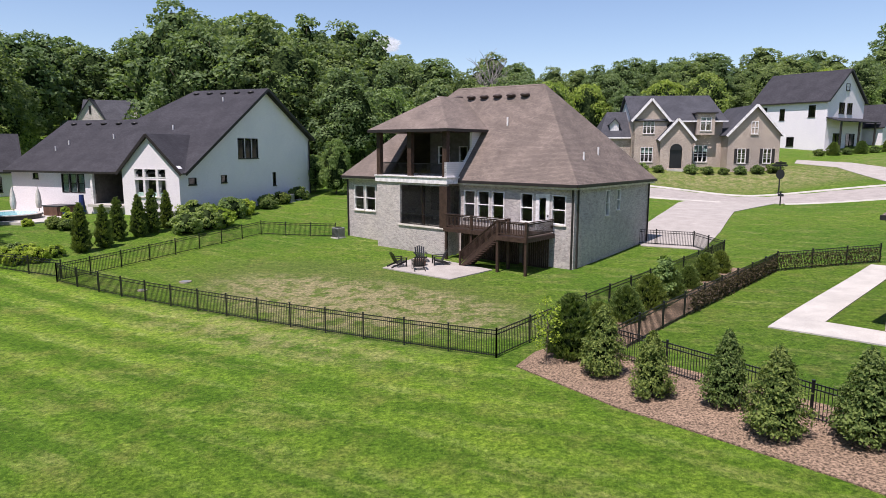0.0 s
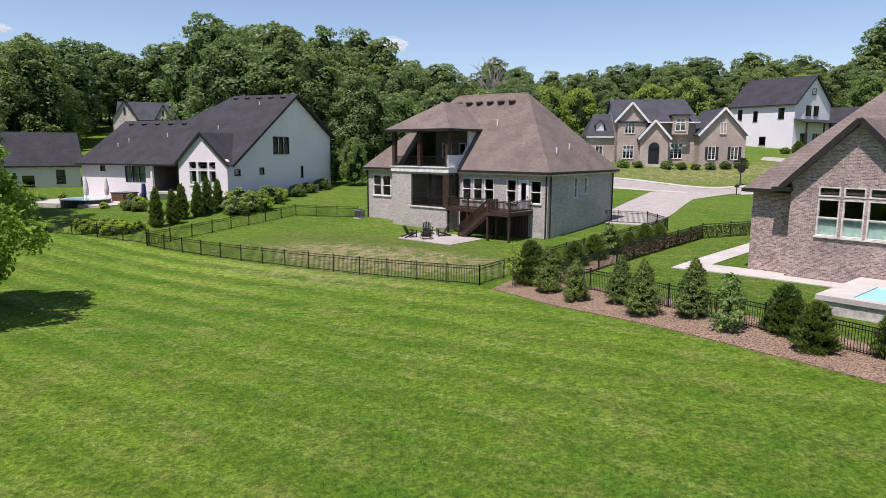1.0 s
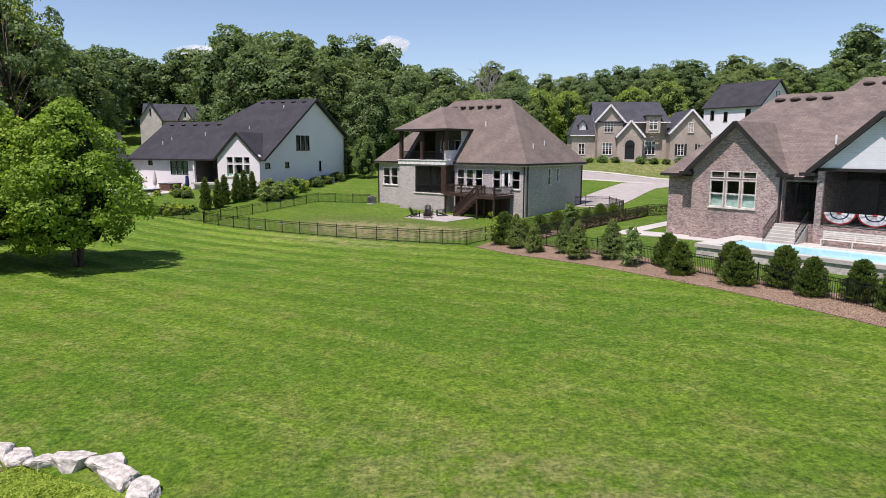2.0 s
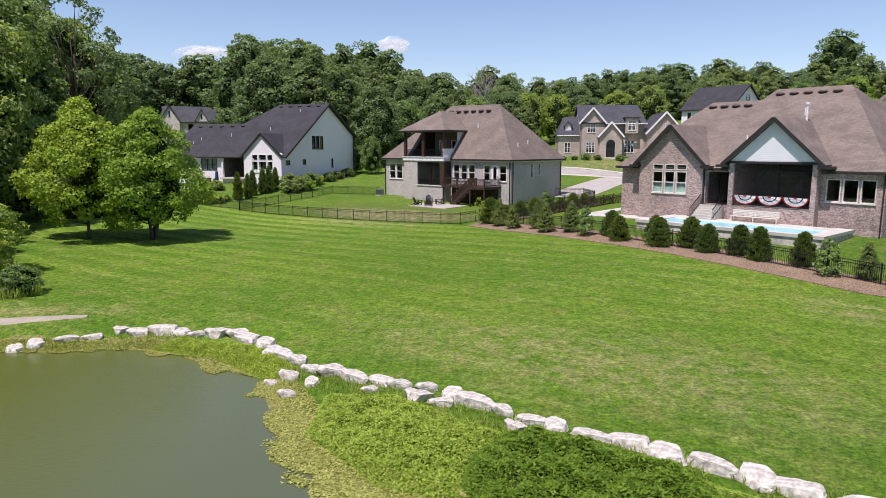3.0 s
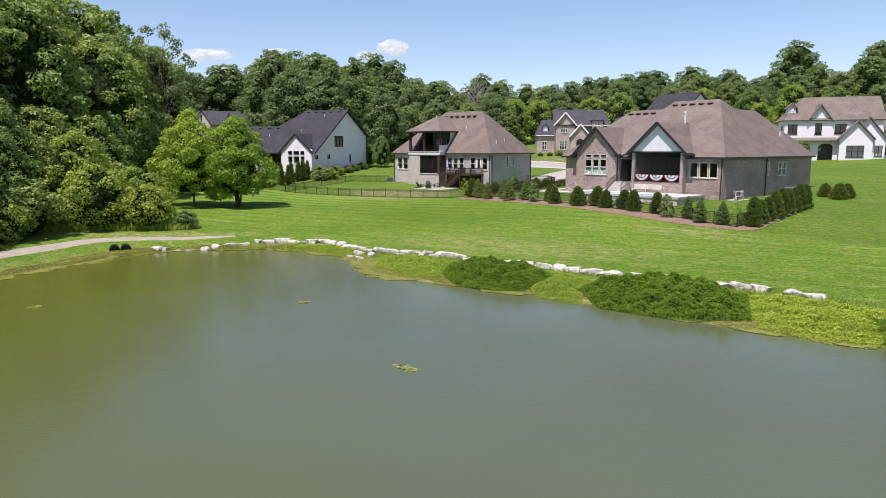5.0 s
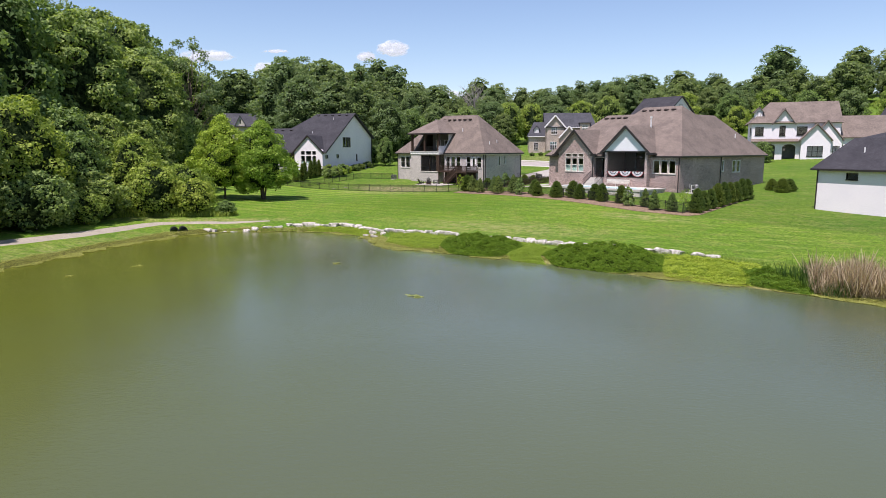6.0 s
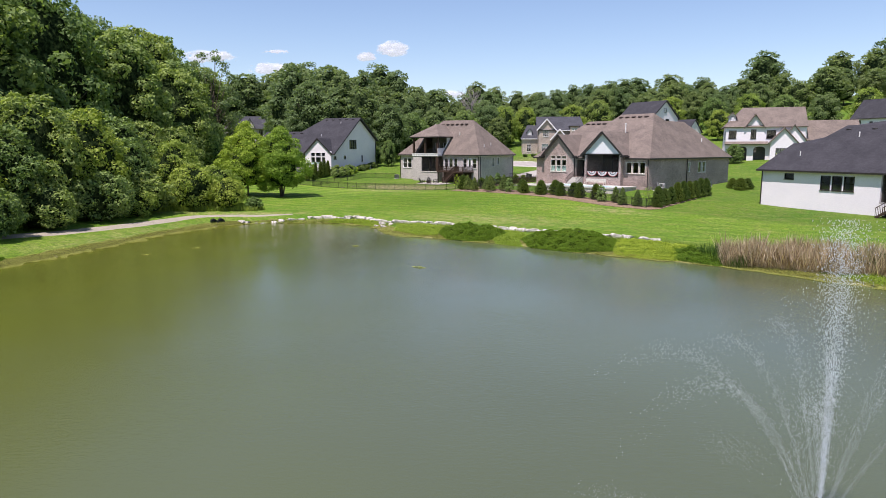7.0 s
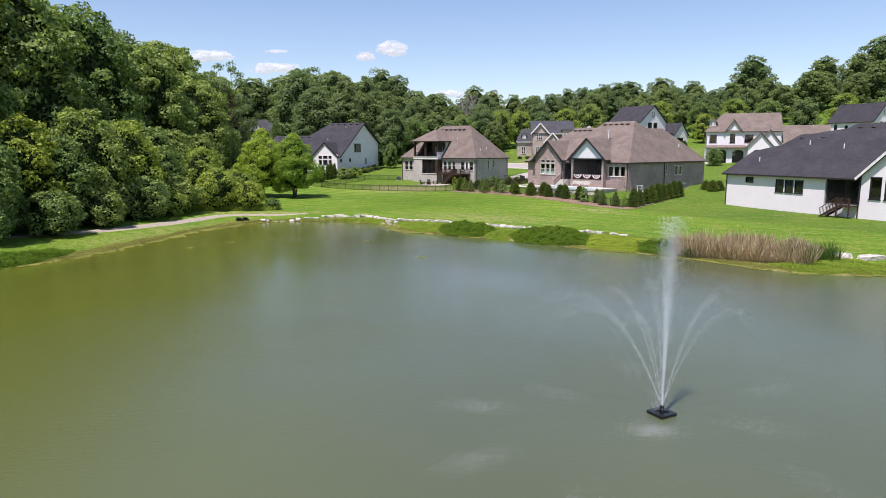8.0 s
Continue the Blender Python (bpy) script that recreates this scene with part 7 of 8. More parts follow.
def boulder(x, y, s, turn, sink=0.12):
    i = random.randrange(len(STONES))
    ob = new("boulder", STONES[i])
    ob.matrix_world = Matrix.Translation((x, y, gz(x, y) + s * 0.20 - sink * s)) @ Euler((random.uniform(-0.15, 0.15), random.uniform(-0.1, 0.1), turn + random.uniform(-0.3, 0.3))).to_matrix().to_4x4() @ Matrix.Diagonal((s, s * random.uniform(0.8, 1.1), s * random.uniform(0.75, 1.15), 1))
    tagged(ob, "pale weathered limestone boulder lining the bank", "boulder", "shore boulders")


for p, turn in along(SHORE, lambda: random.uniform(0.9, 1.4)):
    big = random.uniform(0.46, 0.78) if p.x > -14 else random.uniform(0.38, 0.58)
    boulder(p.x + random.uniform(-0.15, 0.15), p.y + random.uniform(-0.2, 0.2), big, turn)
    if -5 < p.x < 6 and random.random() < 0.6:
        boulder(p.x + random.uniform(-0.5, 0.2) - 0.45, p.y - 0.62, random.uniform(0.34, 0.56), turn)
for x, y, s in ((37.9, -46.2, 0.9), (39.8, -47.2, 1.0), (41.8, -47.9, 0.8), (36.6, -45.4, 0.5), (44, -49, 0.8), (-22.5, -10.6, 0.45), (-24, -10.4, 0.5), (30.5, -39.0, 0.6), (28.6, -37.5, 0.6), (-5.2, -15.8, 0.4), (-6.2, -14.4, 0.35)):
    boulder(x, y, s, random.uniform(-0.6, 0.2))


def scatter(poly, n, jitter=0.0):
    """Random places inside an outline."""
    poly = np.array(poly, float)
    lo, hi = poly.min(0), poly.max(0)
    out = np.zeros((0, 2))
    while len(out) < n:
        q = RNG.uniform(lo, hi, (n * 2, 2))
        ins = np.zeros(len(q), bool)
        for a, b in zip(poly, np.roll(poly, -1, 0)):
            ins ^= ((a[1] > q[:, 1]) != (b[1] > q[:, 1])) & (q[:, 0] < (b[0] - a[0]) * (q[:, 1] - a[1]) / (b[1] - a[1] + 1e-12) + a[0])
        out = np.r_[out, q[ins]]
    return out[:n]


def edge_fall(poly, q, reach):
    poly = np.array(poly, float)
    best = np.full(len(q), 1e9)
    for a, b in zip(poly, np.roll(poly, -1, 0)):
        e = b - a
        t = np.clip(((q - a) @ e) / (e @ e), 0, 1)
        best = np.minimum(best, np.linalg.norm(q - a - t[:, None] * e, axis=1))
    return np.clip(best / reach, 0, 1)


def bank_plants(poly, n, height, leaf, material, label, category="waterside plants", reach=1.4):
    """A thick mat of waterside leaves over the bank."""
    n = n * 2
    q = scatter(poly, n)
    fall = np.sqrt(edge_fall(poly, q, reach))
    g = np.maximum(land(q), WATER - 0.02)
    lumps = 0.72 + 0.35 * np.sin(q[:, 0] * 2.1 + np.cos(q[:, 1] * 1.7)) * np.cos(q[:, 1] * 2.4) + 0.2 * np.sin(q[:, 0] * 5.3 + q[:, 1] * 2.2) * np.sin(q[:, 1] * 6.1 - q[:, 0] * 1.3)
    z = g + height * fall * lumps * (1 - 0.3 * RNG.random(n) ** 2)
    nrm, d = facing(np.c_[RNG.normal(0, 0.45, (n, 2)), np.ones(n)], 0.0, 0.3)
    me = flakes_mesh("plants", np.c_[q, z], d, leaf * RNG.uniform(0.6, 1.4, n), material, 0.6, nrm)
    ob = new("plants", me)
    return tagged(ob, label, category, kind="stuff")


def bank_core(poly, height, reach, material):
    """An added body below a mat of leaves; its dark colour paints the shade there."""
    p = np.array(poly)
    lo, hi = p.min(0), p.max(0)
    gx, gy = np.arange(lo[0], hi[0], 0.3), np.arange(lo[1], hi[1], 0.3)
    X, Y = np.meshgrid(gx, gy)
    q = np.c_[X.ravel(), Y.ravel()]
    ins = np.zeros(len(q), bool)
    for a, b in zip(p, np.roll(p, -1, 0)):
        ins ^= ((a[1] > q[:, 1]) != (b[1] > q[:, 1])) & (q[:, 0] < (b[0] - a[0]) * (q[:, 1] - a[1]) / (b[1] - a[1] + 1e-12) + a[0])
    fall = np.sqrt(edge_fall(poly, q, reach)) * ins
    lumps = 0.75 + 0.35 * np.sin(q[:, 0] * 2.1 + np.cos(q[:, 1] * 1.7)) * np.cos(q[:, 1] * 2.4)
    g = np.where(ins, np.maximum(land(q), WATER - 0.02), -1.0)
    return grid_mesh("mound_shade", gx, gy, g + height * 0.72 * fall * lumps - 0.06, material)


MOUNDS = [
    ([(1.7, -21.7), (2.9, -20.2), (5.2, -20.8), (7.6, -22.6), (8.7, -25.4), (6.8, -27.2), (4.4, -26.8), (2.3, -25.2), (1.4, -23.0)], 0.78),
    ([(9.8, -28.2), (11.1, -27.0), (14.2, -26.4), (17.3, -28.2), (18.6, -32.0), (17.3, -35.0), (13.8, -34.0), (10.4, -31.4)], 0.86),
    ([(22.2, -35.6), (25.2, -37.6), (26.6, -40.6), (24.2, -41.4), (21.6, -38.6)], 0.7),
    ([(-38.8, -48.4), (-36.8, -47.6), (-34.5, -41.4), (-34.8, -39.4), (-36.6, -40.6), (-38.8, -44.5)], 0.6),
]
for poly, hh in MOUNDS:
    area = 34 if hh > 0.75 else 14
    bank_plants(poly, area * 760, hh, 0.105, "leaf_water", "dense dark green waterside plants on the bank, over a shade-coloured body")
    # added filler whose near-black colour is the shade under the leaves
    core = bank_core(poly, hh, 1.4, "leaf_shade")
    tagged(new("mound_shade", core), "dense dark green waterside plants on the bank, over a shade-coloured body", "waterside plants", kind="stuff")
LIME = [
    [(-3.6, -16.4), (-1.0, -17.0), (1.6, -19.4), (2.8, -20.3), (1.5, -22.0), (1.3, -23.8), (-1.2, -22.4), (-3.8, -19.4)],
    [(7.9, -23.2), (10.0, -25.0), (11.0, -26.8), (9.6, -28.4), (9.8, -30.6), (7.4, -28.8), (6.9, -27.0), (8.7, -25.4)],
    [(18.8, -30.4), (22.4, -33.4), (22.4, -38.6), (20.0, -37.6), (20.6, -34.6)],
    [(30.4, -47.2), (36.6, -46.6), (41.0, -49.2), (39.4, -50.8), (33.2, -50.2)],
    [(-12, -8.6), (-7.4, -10.6), (-5.4, -13.2), (-6.2, -14.2), (-9.6, -11.2), (-13.4, -9.6)],
]
LIME.append([(18.2, -31.4), (21.2, -32.0), (24.2, -35.4), (23.0, -39.4), (19.6, -38.0), (17.2, -35.8)])
for poly in LIME:
    bank_plants(poly, 11000, 0.36, 0.095, "leaf_lime", "low bright yellow-green plants on the wet bank", reach=0.8)
# rough grass along the bank
GRASS = [[(-24.0, -9.4), (-12.4, -8.2), (-8.6, -10.4), (-4.8, -13.6), (1.0, -17.8), (8.4, -22.6), (8.0, -24.4), (0.2, -19.4), (-5.8, -14.6), (-9.2, -11.4), (-13, -9.4), (-22.4, -10.2)],
         [(8.4, -22.4), (22.6, -31.6), (30.5, -39.8), (36.6, -45.4), (36, -46.6), (29.4, -41.2), (21.4, -33.2), (9.4, -24.6)]]
for poly in GRASS:
    q = scatter(poly, 6000)
    z = np.maximum(land(q), WATER)
    d = unit(np.c_[RNG.normal(0, 0.35, (len(q), 2)), np.ones(len(q))])
    tagged(new("grass", blades_mesh("grass", np.c_[q, z - 0.03], d, RNG.uniform(0.12, 0.36, len(q)), "leaf_yellow", 0.12)), "uneven rough grass on the pond bank", "grass", kind="stuff")


for poly in ([(-44, -18), (-34.5, -5.6), (-24.2, -3.0), (-23.2, -1.6), (-34.0, -2.0), (-45, -15)], [(-50, -38), (-41.5, -24), (-43.5, -22), (-52, -36)]):
    q = scatter(poly, 7000)
    d = unit(np.c_[RNG.normal(0, 0.3, (len(q), 2)), np.ones(len(q))])
    tagged(new("grass", blades_mesh("grass", np.c_[q, land(q) - 0.03], d, RNG.uniform(0.3, 1.0, len(q)), "leaf_yellow", 0.09)), "tall unmown grass at the foot of the bushes", "grass", kind="stuff")


# single blades that stand up from the mown lawn
n = 110000
q = np.c_[RNG.normal(0.5, 10.5, n), RNG.normal(9.0, 10.5, n)]
q = q[(pond_distance(q) > 4.5)]
d = unit(np.c_[RNG.normal(0, 0.75, (len(q), 2)), np.ones(len(q))])
tagged(new("grass", blades_mesh("grass", np.c_[q, land(q) - 0.02], d, RNG.uniform(0.04, 0.10, len(q)), "leaf_turf", 0.3)), "short mown lawn grass blades", "grass", kind="stuff")


# floating algae at the water's edge
def scum_patch(cx, cy, rx, ry, turn, n, seed):
    rng = np.random.default_rng(seed)
    u = rng.normal(0, 0.45, (n, 2))
    ca, sa = math.cos(turn), math.sin(turn)
    x = cx + u[:, 0] * rx * ca - u[:, 1] * ry * sa
    y = cy + u[:, 0] * rx * sa + u[:, 1] * ry * ca
    return np.c_[x, y]


drift = np.concatenate([scum_patch(*a) for a in ((-6.7, -29.9, 0.35, 0.25, 0.4, 120, 11), (-30.0, -26.5, 0.9, 0.4, 0.5, 200, 13), (-22, -31, 0.5, 0.3, 0.5, 60, 16), (-25, -35, 0.4, 0.3, 0.5, 50, 17),
                                                 (-26.2, -16.5, 0.7, 0.3, 0.9, 140, 19), (-4.6, -19.6, 0.5, 0.3, -0.4, 200, 20), (-3.4, -22.0, 0.6, 0.3, -0.7, 250, 21), (19.6, -37.6, 1.4, 0.6, -0.7, 900, 23))])
rng = np.random.default_rng(3)
line = POND_XY[:20]
length = np.linalg.norm(np.diff(line, axis=0), axis=1)
n = 230000
k = rng.choice(len(length), n, p=length / length.sum())
q = line[k] + (line[k + 1] - line[k]) * rng.random((n, 1)) + rng.normal(0, 0.75, (n, 2))
off = pond_distance(q)
mat = np.sin(q[:, 0] * 1.3 + 2 * np.sin(q[:, 1] * 0.9)) + np.sin(q[:, 1] * 1.9 - q[:, 0] * 0.7) + 0.8 * np.sin(q[:, 0] * 4.1 + q[:, 1] * 3.3)
lush = np.exp(-(((q[:, 0] + 3) / 6) ** 2 + ((q[:, 1] + 19) / 6) ** 2))
lush = np.where(q[:, 0] < -24, 0.75 + 0.15 * mat, lush)
q = q[(off < 0.75 + 0.6 * lush) & (off > -0.35 - 0.25 * mat - np.where(q[:, 0] < -24, 0.6, 0.25) * lush) & (mat + 2.2 * (off > 0.0) + 2.0 * lush + rng.normal(0, 0.5, n) > -0.3)]
q = np.concatenate([q, drift])
nrm, d = facing(np.tile(np.array([[0.0, 0.0, 1.0]]), (len(q), 1)), 0.6, 0.22)
z = np.maximum(land(q), WATER) + rng.uniform(0.012, 0.06, len(q))
tagged(new("algae", flakes_mesh("algae", np.c_[q, z], d, rng.uniform(0.04, 0.13, len(q)), "algae", 0.9, nrm)), "yellow-green algae floating at the water's edge", "algae", kind="stuff")

# a loose raft of floating leaves
pads = scum_patch(0.0, -41.5, 0.75, 0.22, -0.85, 34, 12)
nrm, d = facing(np.tile(np.array([[0.0, 0.0, 1.0]]), (len(pads), 1)), 1.5, 0.08)
tagged(new("lily_pads", blades_mesh("lily_pads", np.c_[pads, WATER + rng.uniform(0.012, 0.03, len(pads))], d, rng.uniform(0.14, 0.30, len(pads)), "algae", 0.8, nrm)), "loose raft of pale floating leaves on the pond", "water plants", kind="stuff")

# reeds
REEDS = [(25.4, -39.4), (28.6, -41.2), (33.6, -45.2), (35.6, -46.9), (33.6, -48.6), (30.6, -46.8), (26.8, -43.0), (24.6, -41.2)]
for n, mat, hmin, hmax, lab, poly in ((15000, "reed_tan", 0.7, 2.2, "dry tan cattail reeds at the water's edge", REEDS), (1800, "reed_green", 1.0, 1.9, "green cattail reeds at the water's edge", [(33, -45.2), (36.0, -46.6), (36.8, -48.0), (33.6, -48.4), (31.6, -46.8)]),
                                      (900, "reed_green", 0.9, 1.6, "green cattail reeds at the water's edge", [(23.6, -38.6), (26.2, -39.6), (27.4, -42.6), (25.2, -42.4)])):
    q = scatter(poly, n)
    z = np.maximum(land(q), WATER - 0.1)
    d = unit(np.c_[RNG.normal(0, 0.30, (n, 2)), np.ones(n)])
    tall = 0.92 + 0.22 * np.sin(q[:, 0] * 1.9 + 2 * np.sin(q[:, 1] * 1.3)) + 0.12 * np.sin(q[:, 0] * 5.3 - q[:, 1] * 4.1)
    tagged(new("reeds", blades_mesh("reeds", np.c_[q, z], d, RNG.uniform(hmin, hmax, n) * tall, mat, 0.028)), lab, "reeds", kind="stuff")


# ---------------------------------------------------------------- the fountain
def fountain():
    fx, fy = 10.78, -79.0
    f = base("fountain", pose(fx, fy, WATER), "floating pond fountain with a tall white jet", "fountain")
    bm = bmesh.new()
    for d in ((-0.65, 0.65, -0.65, -0.35), (-0.65, 0.65, 0.35, 0.65), (-0.65, -0.35, -0.35, 0.35), (0.35, 0.65, -0.35, 0.35)):
        box(bm, *d, -0.1, 0.14)
    box(bm, -0.35, 0.35, -0.35, 0.35, -0.05, 0.06)
    weld(bm)
    bmesh.ops.transform(bm, matrix=Matrix.Rotation(radians(28), 4, "Z") @ Matrix.Diagonal((0.62, 0.62, 0.85, 1)), verts=bm.verts[:])
    part("float", bm, "metal_black", f, "black square float")
    bm = bmesh.new()
    bar(bm, (0, 0, 0.05), (0, 0, 0.38), 0.09, 10)
    part("nozzle", bm, "metal_black", f)
    rng = np.random.default_rng(44)
    P, S = [], []
    top = 7.6
    n = 8000
    t = 1 - rng.random(n) ** 1.25
    w = 0.010 + 0.26 * t ** 1.8
    P.append(np.c_[rng.normal(0, 1, n) * w, rng.normal(0, 1, n) * w, 0.35 + t * top * (1 - 0.22 * rng.random(n) ** 3)])
    S.append(0.003 + 0.006 * rng.random(n) + 0.004 * t)
    n = 3000
    t = rng.random(n)
    P.append(np.c_[rng.normal(0, 0.46, n) * (0.3 + t) - 0.15, rng.normal(0, 0.42, n) * (0.3 + t), 0.1 + 6.4 * t])
    S.append(0.003 + 0.007 * rng.random(n))
    n = 1200
    t = rng.random(n)
    P.append(np.c_[rng.normal(0, 0.014, n) * (1 + 4 * t), rng.normal(0, 0.014, n) * (1 + 4 * t), 0.3 + 4.5 * t])
    S.append(0.006 + 0.008 * rng.random(n))
    # slanting arcs, and the patches of spray where they land
    for lx, ly, bright in ((-7.3, 0.8, 1.0), (-3.7, 2.2, 0.5), (-7.7, -3.9, 1.2), (3.3, -1.3, 0.9), (3.1, -5.3, 0.6), (-4.7, -6.3, 0.4), (5.6, 2.6, 0.6), (0.4, 5.4, 0.5)):
        reach = math.hypot(lx, ly)
        n = 1500
        t = 0.72 * rng.beta(1.0, 1.9, n)
        zz = 0.3 + 18.6 * t - 18.9 * t * t
        sp = 0.012 + 0.36 * t ** 1.5
        P.append(np.c_[lx * t + rng.normal(0, 1, n) * sp, ly * t + rng.normal(0, 1, n) * sp, np.maximum(0.02, zz + rng.normal(0, 1, n) * sp)])
        S.append(0.003 + 0.006 * rng.random(n) * (0.4 + t))
        n = int(1700 * bright)
        along_, across = rng.normal(0, 0.8, n), rng.normal(0, 0.42, n)
        ux, uy = lx / reach, ly / reach
        P.append(np.c_[lx + along_ * ux - across * uy, ly + along_ * uy + across * ux, 0.01 + 0.05 * rng.random(n) ** 2])
        S.append(0.002 + 0.006 * rng.random(n) ** 2)
    n = 1700
    P.append(np.c_[rng.normal(-0.85, 0.6, n), rng.normal(-1.6, 0.36, n), 0.01 + 0.12 * rng.random(n) ** 2])
    S.append(0.003 + 0.007 * rng.random(n))
    P, S = np.concatenate(P), np.concatenate(S)
    tet = np.array([(1, 1, 1), (-1, -1, 1), (-1, 1, -1), (1, -1, -1)]) / 1.7
    co = (P[:, None] + tet[None] * S[:, None, None] * np.array([1, 1, 1.8])).reshape(-1, 3)
    i = np.arange(len(P))[:, None] * 4
    fc = np.concatenate([i + np.array(c) for c in ((0, 1, 2), (0, 3, 1), (0, 2, 3), (1, 3, 2))])
    me = bpy.data.meshes.new("spray")
    me.from_pydata(co.tolist(), [], fc.tolist())
    me.materials.append(M["spray"])
    s = new("spray", me)
    s.parent = f
    tagged(s, "white droplets of the jet and arcs")


fountain()

# twin culvert pipes under the path
for dx in (0.0, 0.85):
    c = base("culvert_pipe", pose(-26.85 + 0.92 * dx, -12.2 + 0.5 * dx, 0.44, 90, 0, 28), "black corrugated culvert pipe end at the shore", "pipe", "culvert pipes")
    bm = bmesh.new()
    seg = 20
    rings = []
    for r, z in ((0.42, 0.0), (0.42, -0.8), (0.36, -0.8), (0.36, 0.0)):
        rings.append([bm.verts.new((r * math.cos(2 * math.pi * i / seg), r * math.sin(2 * math.pi * i / seg), z)) for i in range(seg)])
    for a, b in zip(rings, rings[1:] + rings[:1]):
        for i in range(seg):
            bm.faces.new((a[i], a[(i + 1) % seg], b[(i + 1) % seg], b[i]))
    part("pipe", bm, "metal_black", c)
    # added black disc deep in the bore, in place of the shade inside
    bm = bmesh.new()
    bmesh.ops.create_circle(bm, cap_ends=True, segments=20, radius=0.37, matrix=Matrix.Translation((0, 0, -0.7)))
    bmesh.ops.solidify(bm, geom=bm.faces[:], thickness=0.03)
    part("bore_shade", bm, "metal_black", c)


# ---------------------------------------------------------------- clouds
def cloud(x, y, z, w, h, seed):
    random.seed(seed)
    bm = bmesh.new()
    for i in range(34):
        t = random.uniform(-1, 1)
        r = h * random.uniform(0.16, 0.5) * (1 - 0.55 * abs(t))
        o = bmesh.ops.create_icosphere(bm, subdivisions=2, radius=1.0)
        c = Vector((t * w, random.uniform(-0.3, 0.3) * w, random.uniform(-0.15, 0.45) * h + r * 0.3))
        for v in o["verts"]:
            k = r * (1 + 0.35 * noise.noise(v.co * 2.2 + Vector((i, seed, 0))) + 0.15 * noise.noise(v.co * 6 + Vector((i, seed, 0))))
            v.co = Vector((v.co.x * k * 1.5, v.co.y * k, v.co.z * k * 0.7)) + c
    ob = part("cloud", bm, "cloud", None, smooth=True)
    ob.location = (x, y, z)
    tagged(ob, "small white summer cloud low over the trees", "cloud", kind="structure")


# bearing to the right of +y and height over the horizon, in degrees; half width and height in metres
for az, el, w, h in ((-4.3, 8.0, 46, 50), (-6.6, 7.5, 26, 36), (-19.2, 7.1, 104, 46), (-14.2, 6.3, 84, 44), (-14.0, 7.8, 46, 14), (0.3, 4.4, 62, 30), (-32.8, 7.8, 66, 30)):
    D = 2250.0
    cloud(2 + D * math.sin(radians(az)), -103 + D * math.cos(radians(az)), 10.6 + D * math.tan(radians(el)), w, h, int(az * 10))


# ---------------------------------------------------------------- garden furniture and fittings
def patio():
    bm = bmesh.new()
    pts = [(-3.9, 45.9), (0.9, 41.9), (3.9, 44.6), (-1.2, 49.6)]
    solid(bm, [(x, y, gz(x, y) + 0.07) for x, y in pts], (0, 0, -0.4))
    tagged(part("patio", bm, "drive"), "pale concrete patio slab below the balcony", "patio", kind="structure")


patio()


def adirondack(m, label):
    c = base("garden_chair", m, label, "chair", "black garden chairs")
    bm = bmesh.new()
    for i in range(5):
        beam(bm, (-0.3, 0.28 - 0.13 * i, 0.36 - 0.035 * i), (0.3, 0.28 - 0.13 * i, 0.36 - 0.035 * i), 0.11, 0.025)
    part("seat", bm, "metal_black", c)
    for i in range(5):
        bm = bmesh.new()
        x = -0.24 + 0.12 * i
        beam(bm, (x, -0.24, 0.24), (x * 1.15, -0.58, 0.98 - 0.05 * abs(i - 2)), 0.1, 0.025)
        part("back_slat", bm, "metal_black", c)
    for sx in (-0.36, 0.36):
        bm = bmesh.new()
        beam(bm, (sx, 0.36, 0.56), (sx, -0.42, 0.58), 0.13, 0.03)
        part("arm", bm, "metal_black", c)
        bm = bmesh.new()
        beam(bm, (sx, 0.3, 0), (sx, 0.3, 0.56), 0.03, 0.09)
        part("leg", bm, "metal_black", c)
        bm = bmesh.new()
        beam(bm, (sx * 0.9, 0.3, 0.34), (sx * 0.9, -0.72, 0.02), 0.03, 0.1)
        part("leg", bm, "metal_black", c)


for x, y, a in ((-2.7, 46.2, -60), (-1.3, 45.1, 10), (0.1, 46.6, 100), (-1.2, 47.6, 190)):
    adirondack(pose(x, y, gz(x, y) + 0.07, 0, 0, a) @ Matrix.Scale(1.15, 4), "black slatted garden chair on the patio")
fp = base("fire_pit", pose(-1.25, 46.4, gz(-1.25, 46.4) + 0.07), "low dark fire pit among garden chairs", "fire pit")
bm = bmesh.new()
bar(bm, (0, 0, 0), (0, 0, 0.42), 0.42, 16, 0.5)
part("bowl", bm, "brown_panel", fp)


def ac_unit(x, y, turn, lab="grey air-conditioning unit beside a house"):
    z = gz(x, y)
    c = base("air_conditioner", pose(x, y, z, 0, 0, turn), lab, "air conditioner", "air conditioners")
    boxes("pad", "concrete", c, (-0.5, 0.5, -0.5, 0.5, -0.2, 0.08))
    bm = bmesh.new()
    box(bm, -0.42, 0.42, -0.42, 0.42, 0.08, 0.95)
    bmesh.ops.bevel(bm, geom=bm.edges[:], offset=0.04, segments=1, affect="EDGES")
    part("case", bm, "ac_grey", c)
    for i in range(9):
        boxes("louvre", "metal_black", c, (-0.43, 0.43, -0.435, -0.425, 0.16 + 0.08 * i, 0.19 + 0.08 * i))
    bm = bmesh.new()
    bar(bm, (0, 0, 0.95), (0, 0, 0.98), 0.34, 16)
    part("fan_grille", bm, "metal_black", c)


ac_unit(-8.9, 58.2, -41)
ac_unit(-17.6, 77.6, -21)
ac_unit(-16.9, 79.4, -21)
ac_unit(47.1, 18.6, -49)
ac_unit(47.9, 19.6, -49)


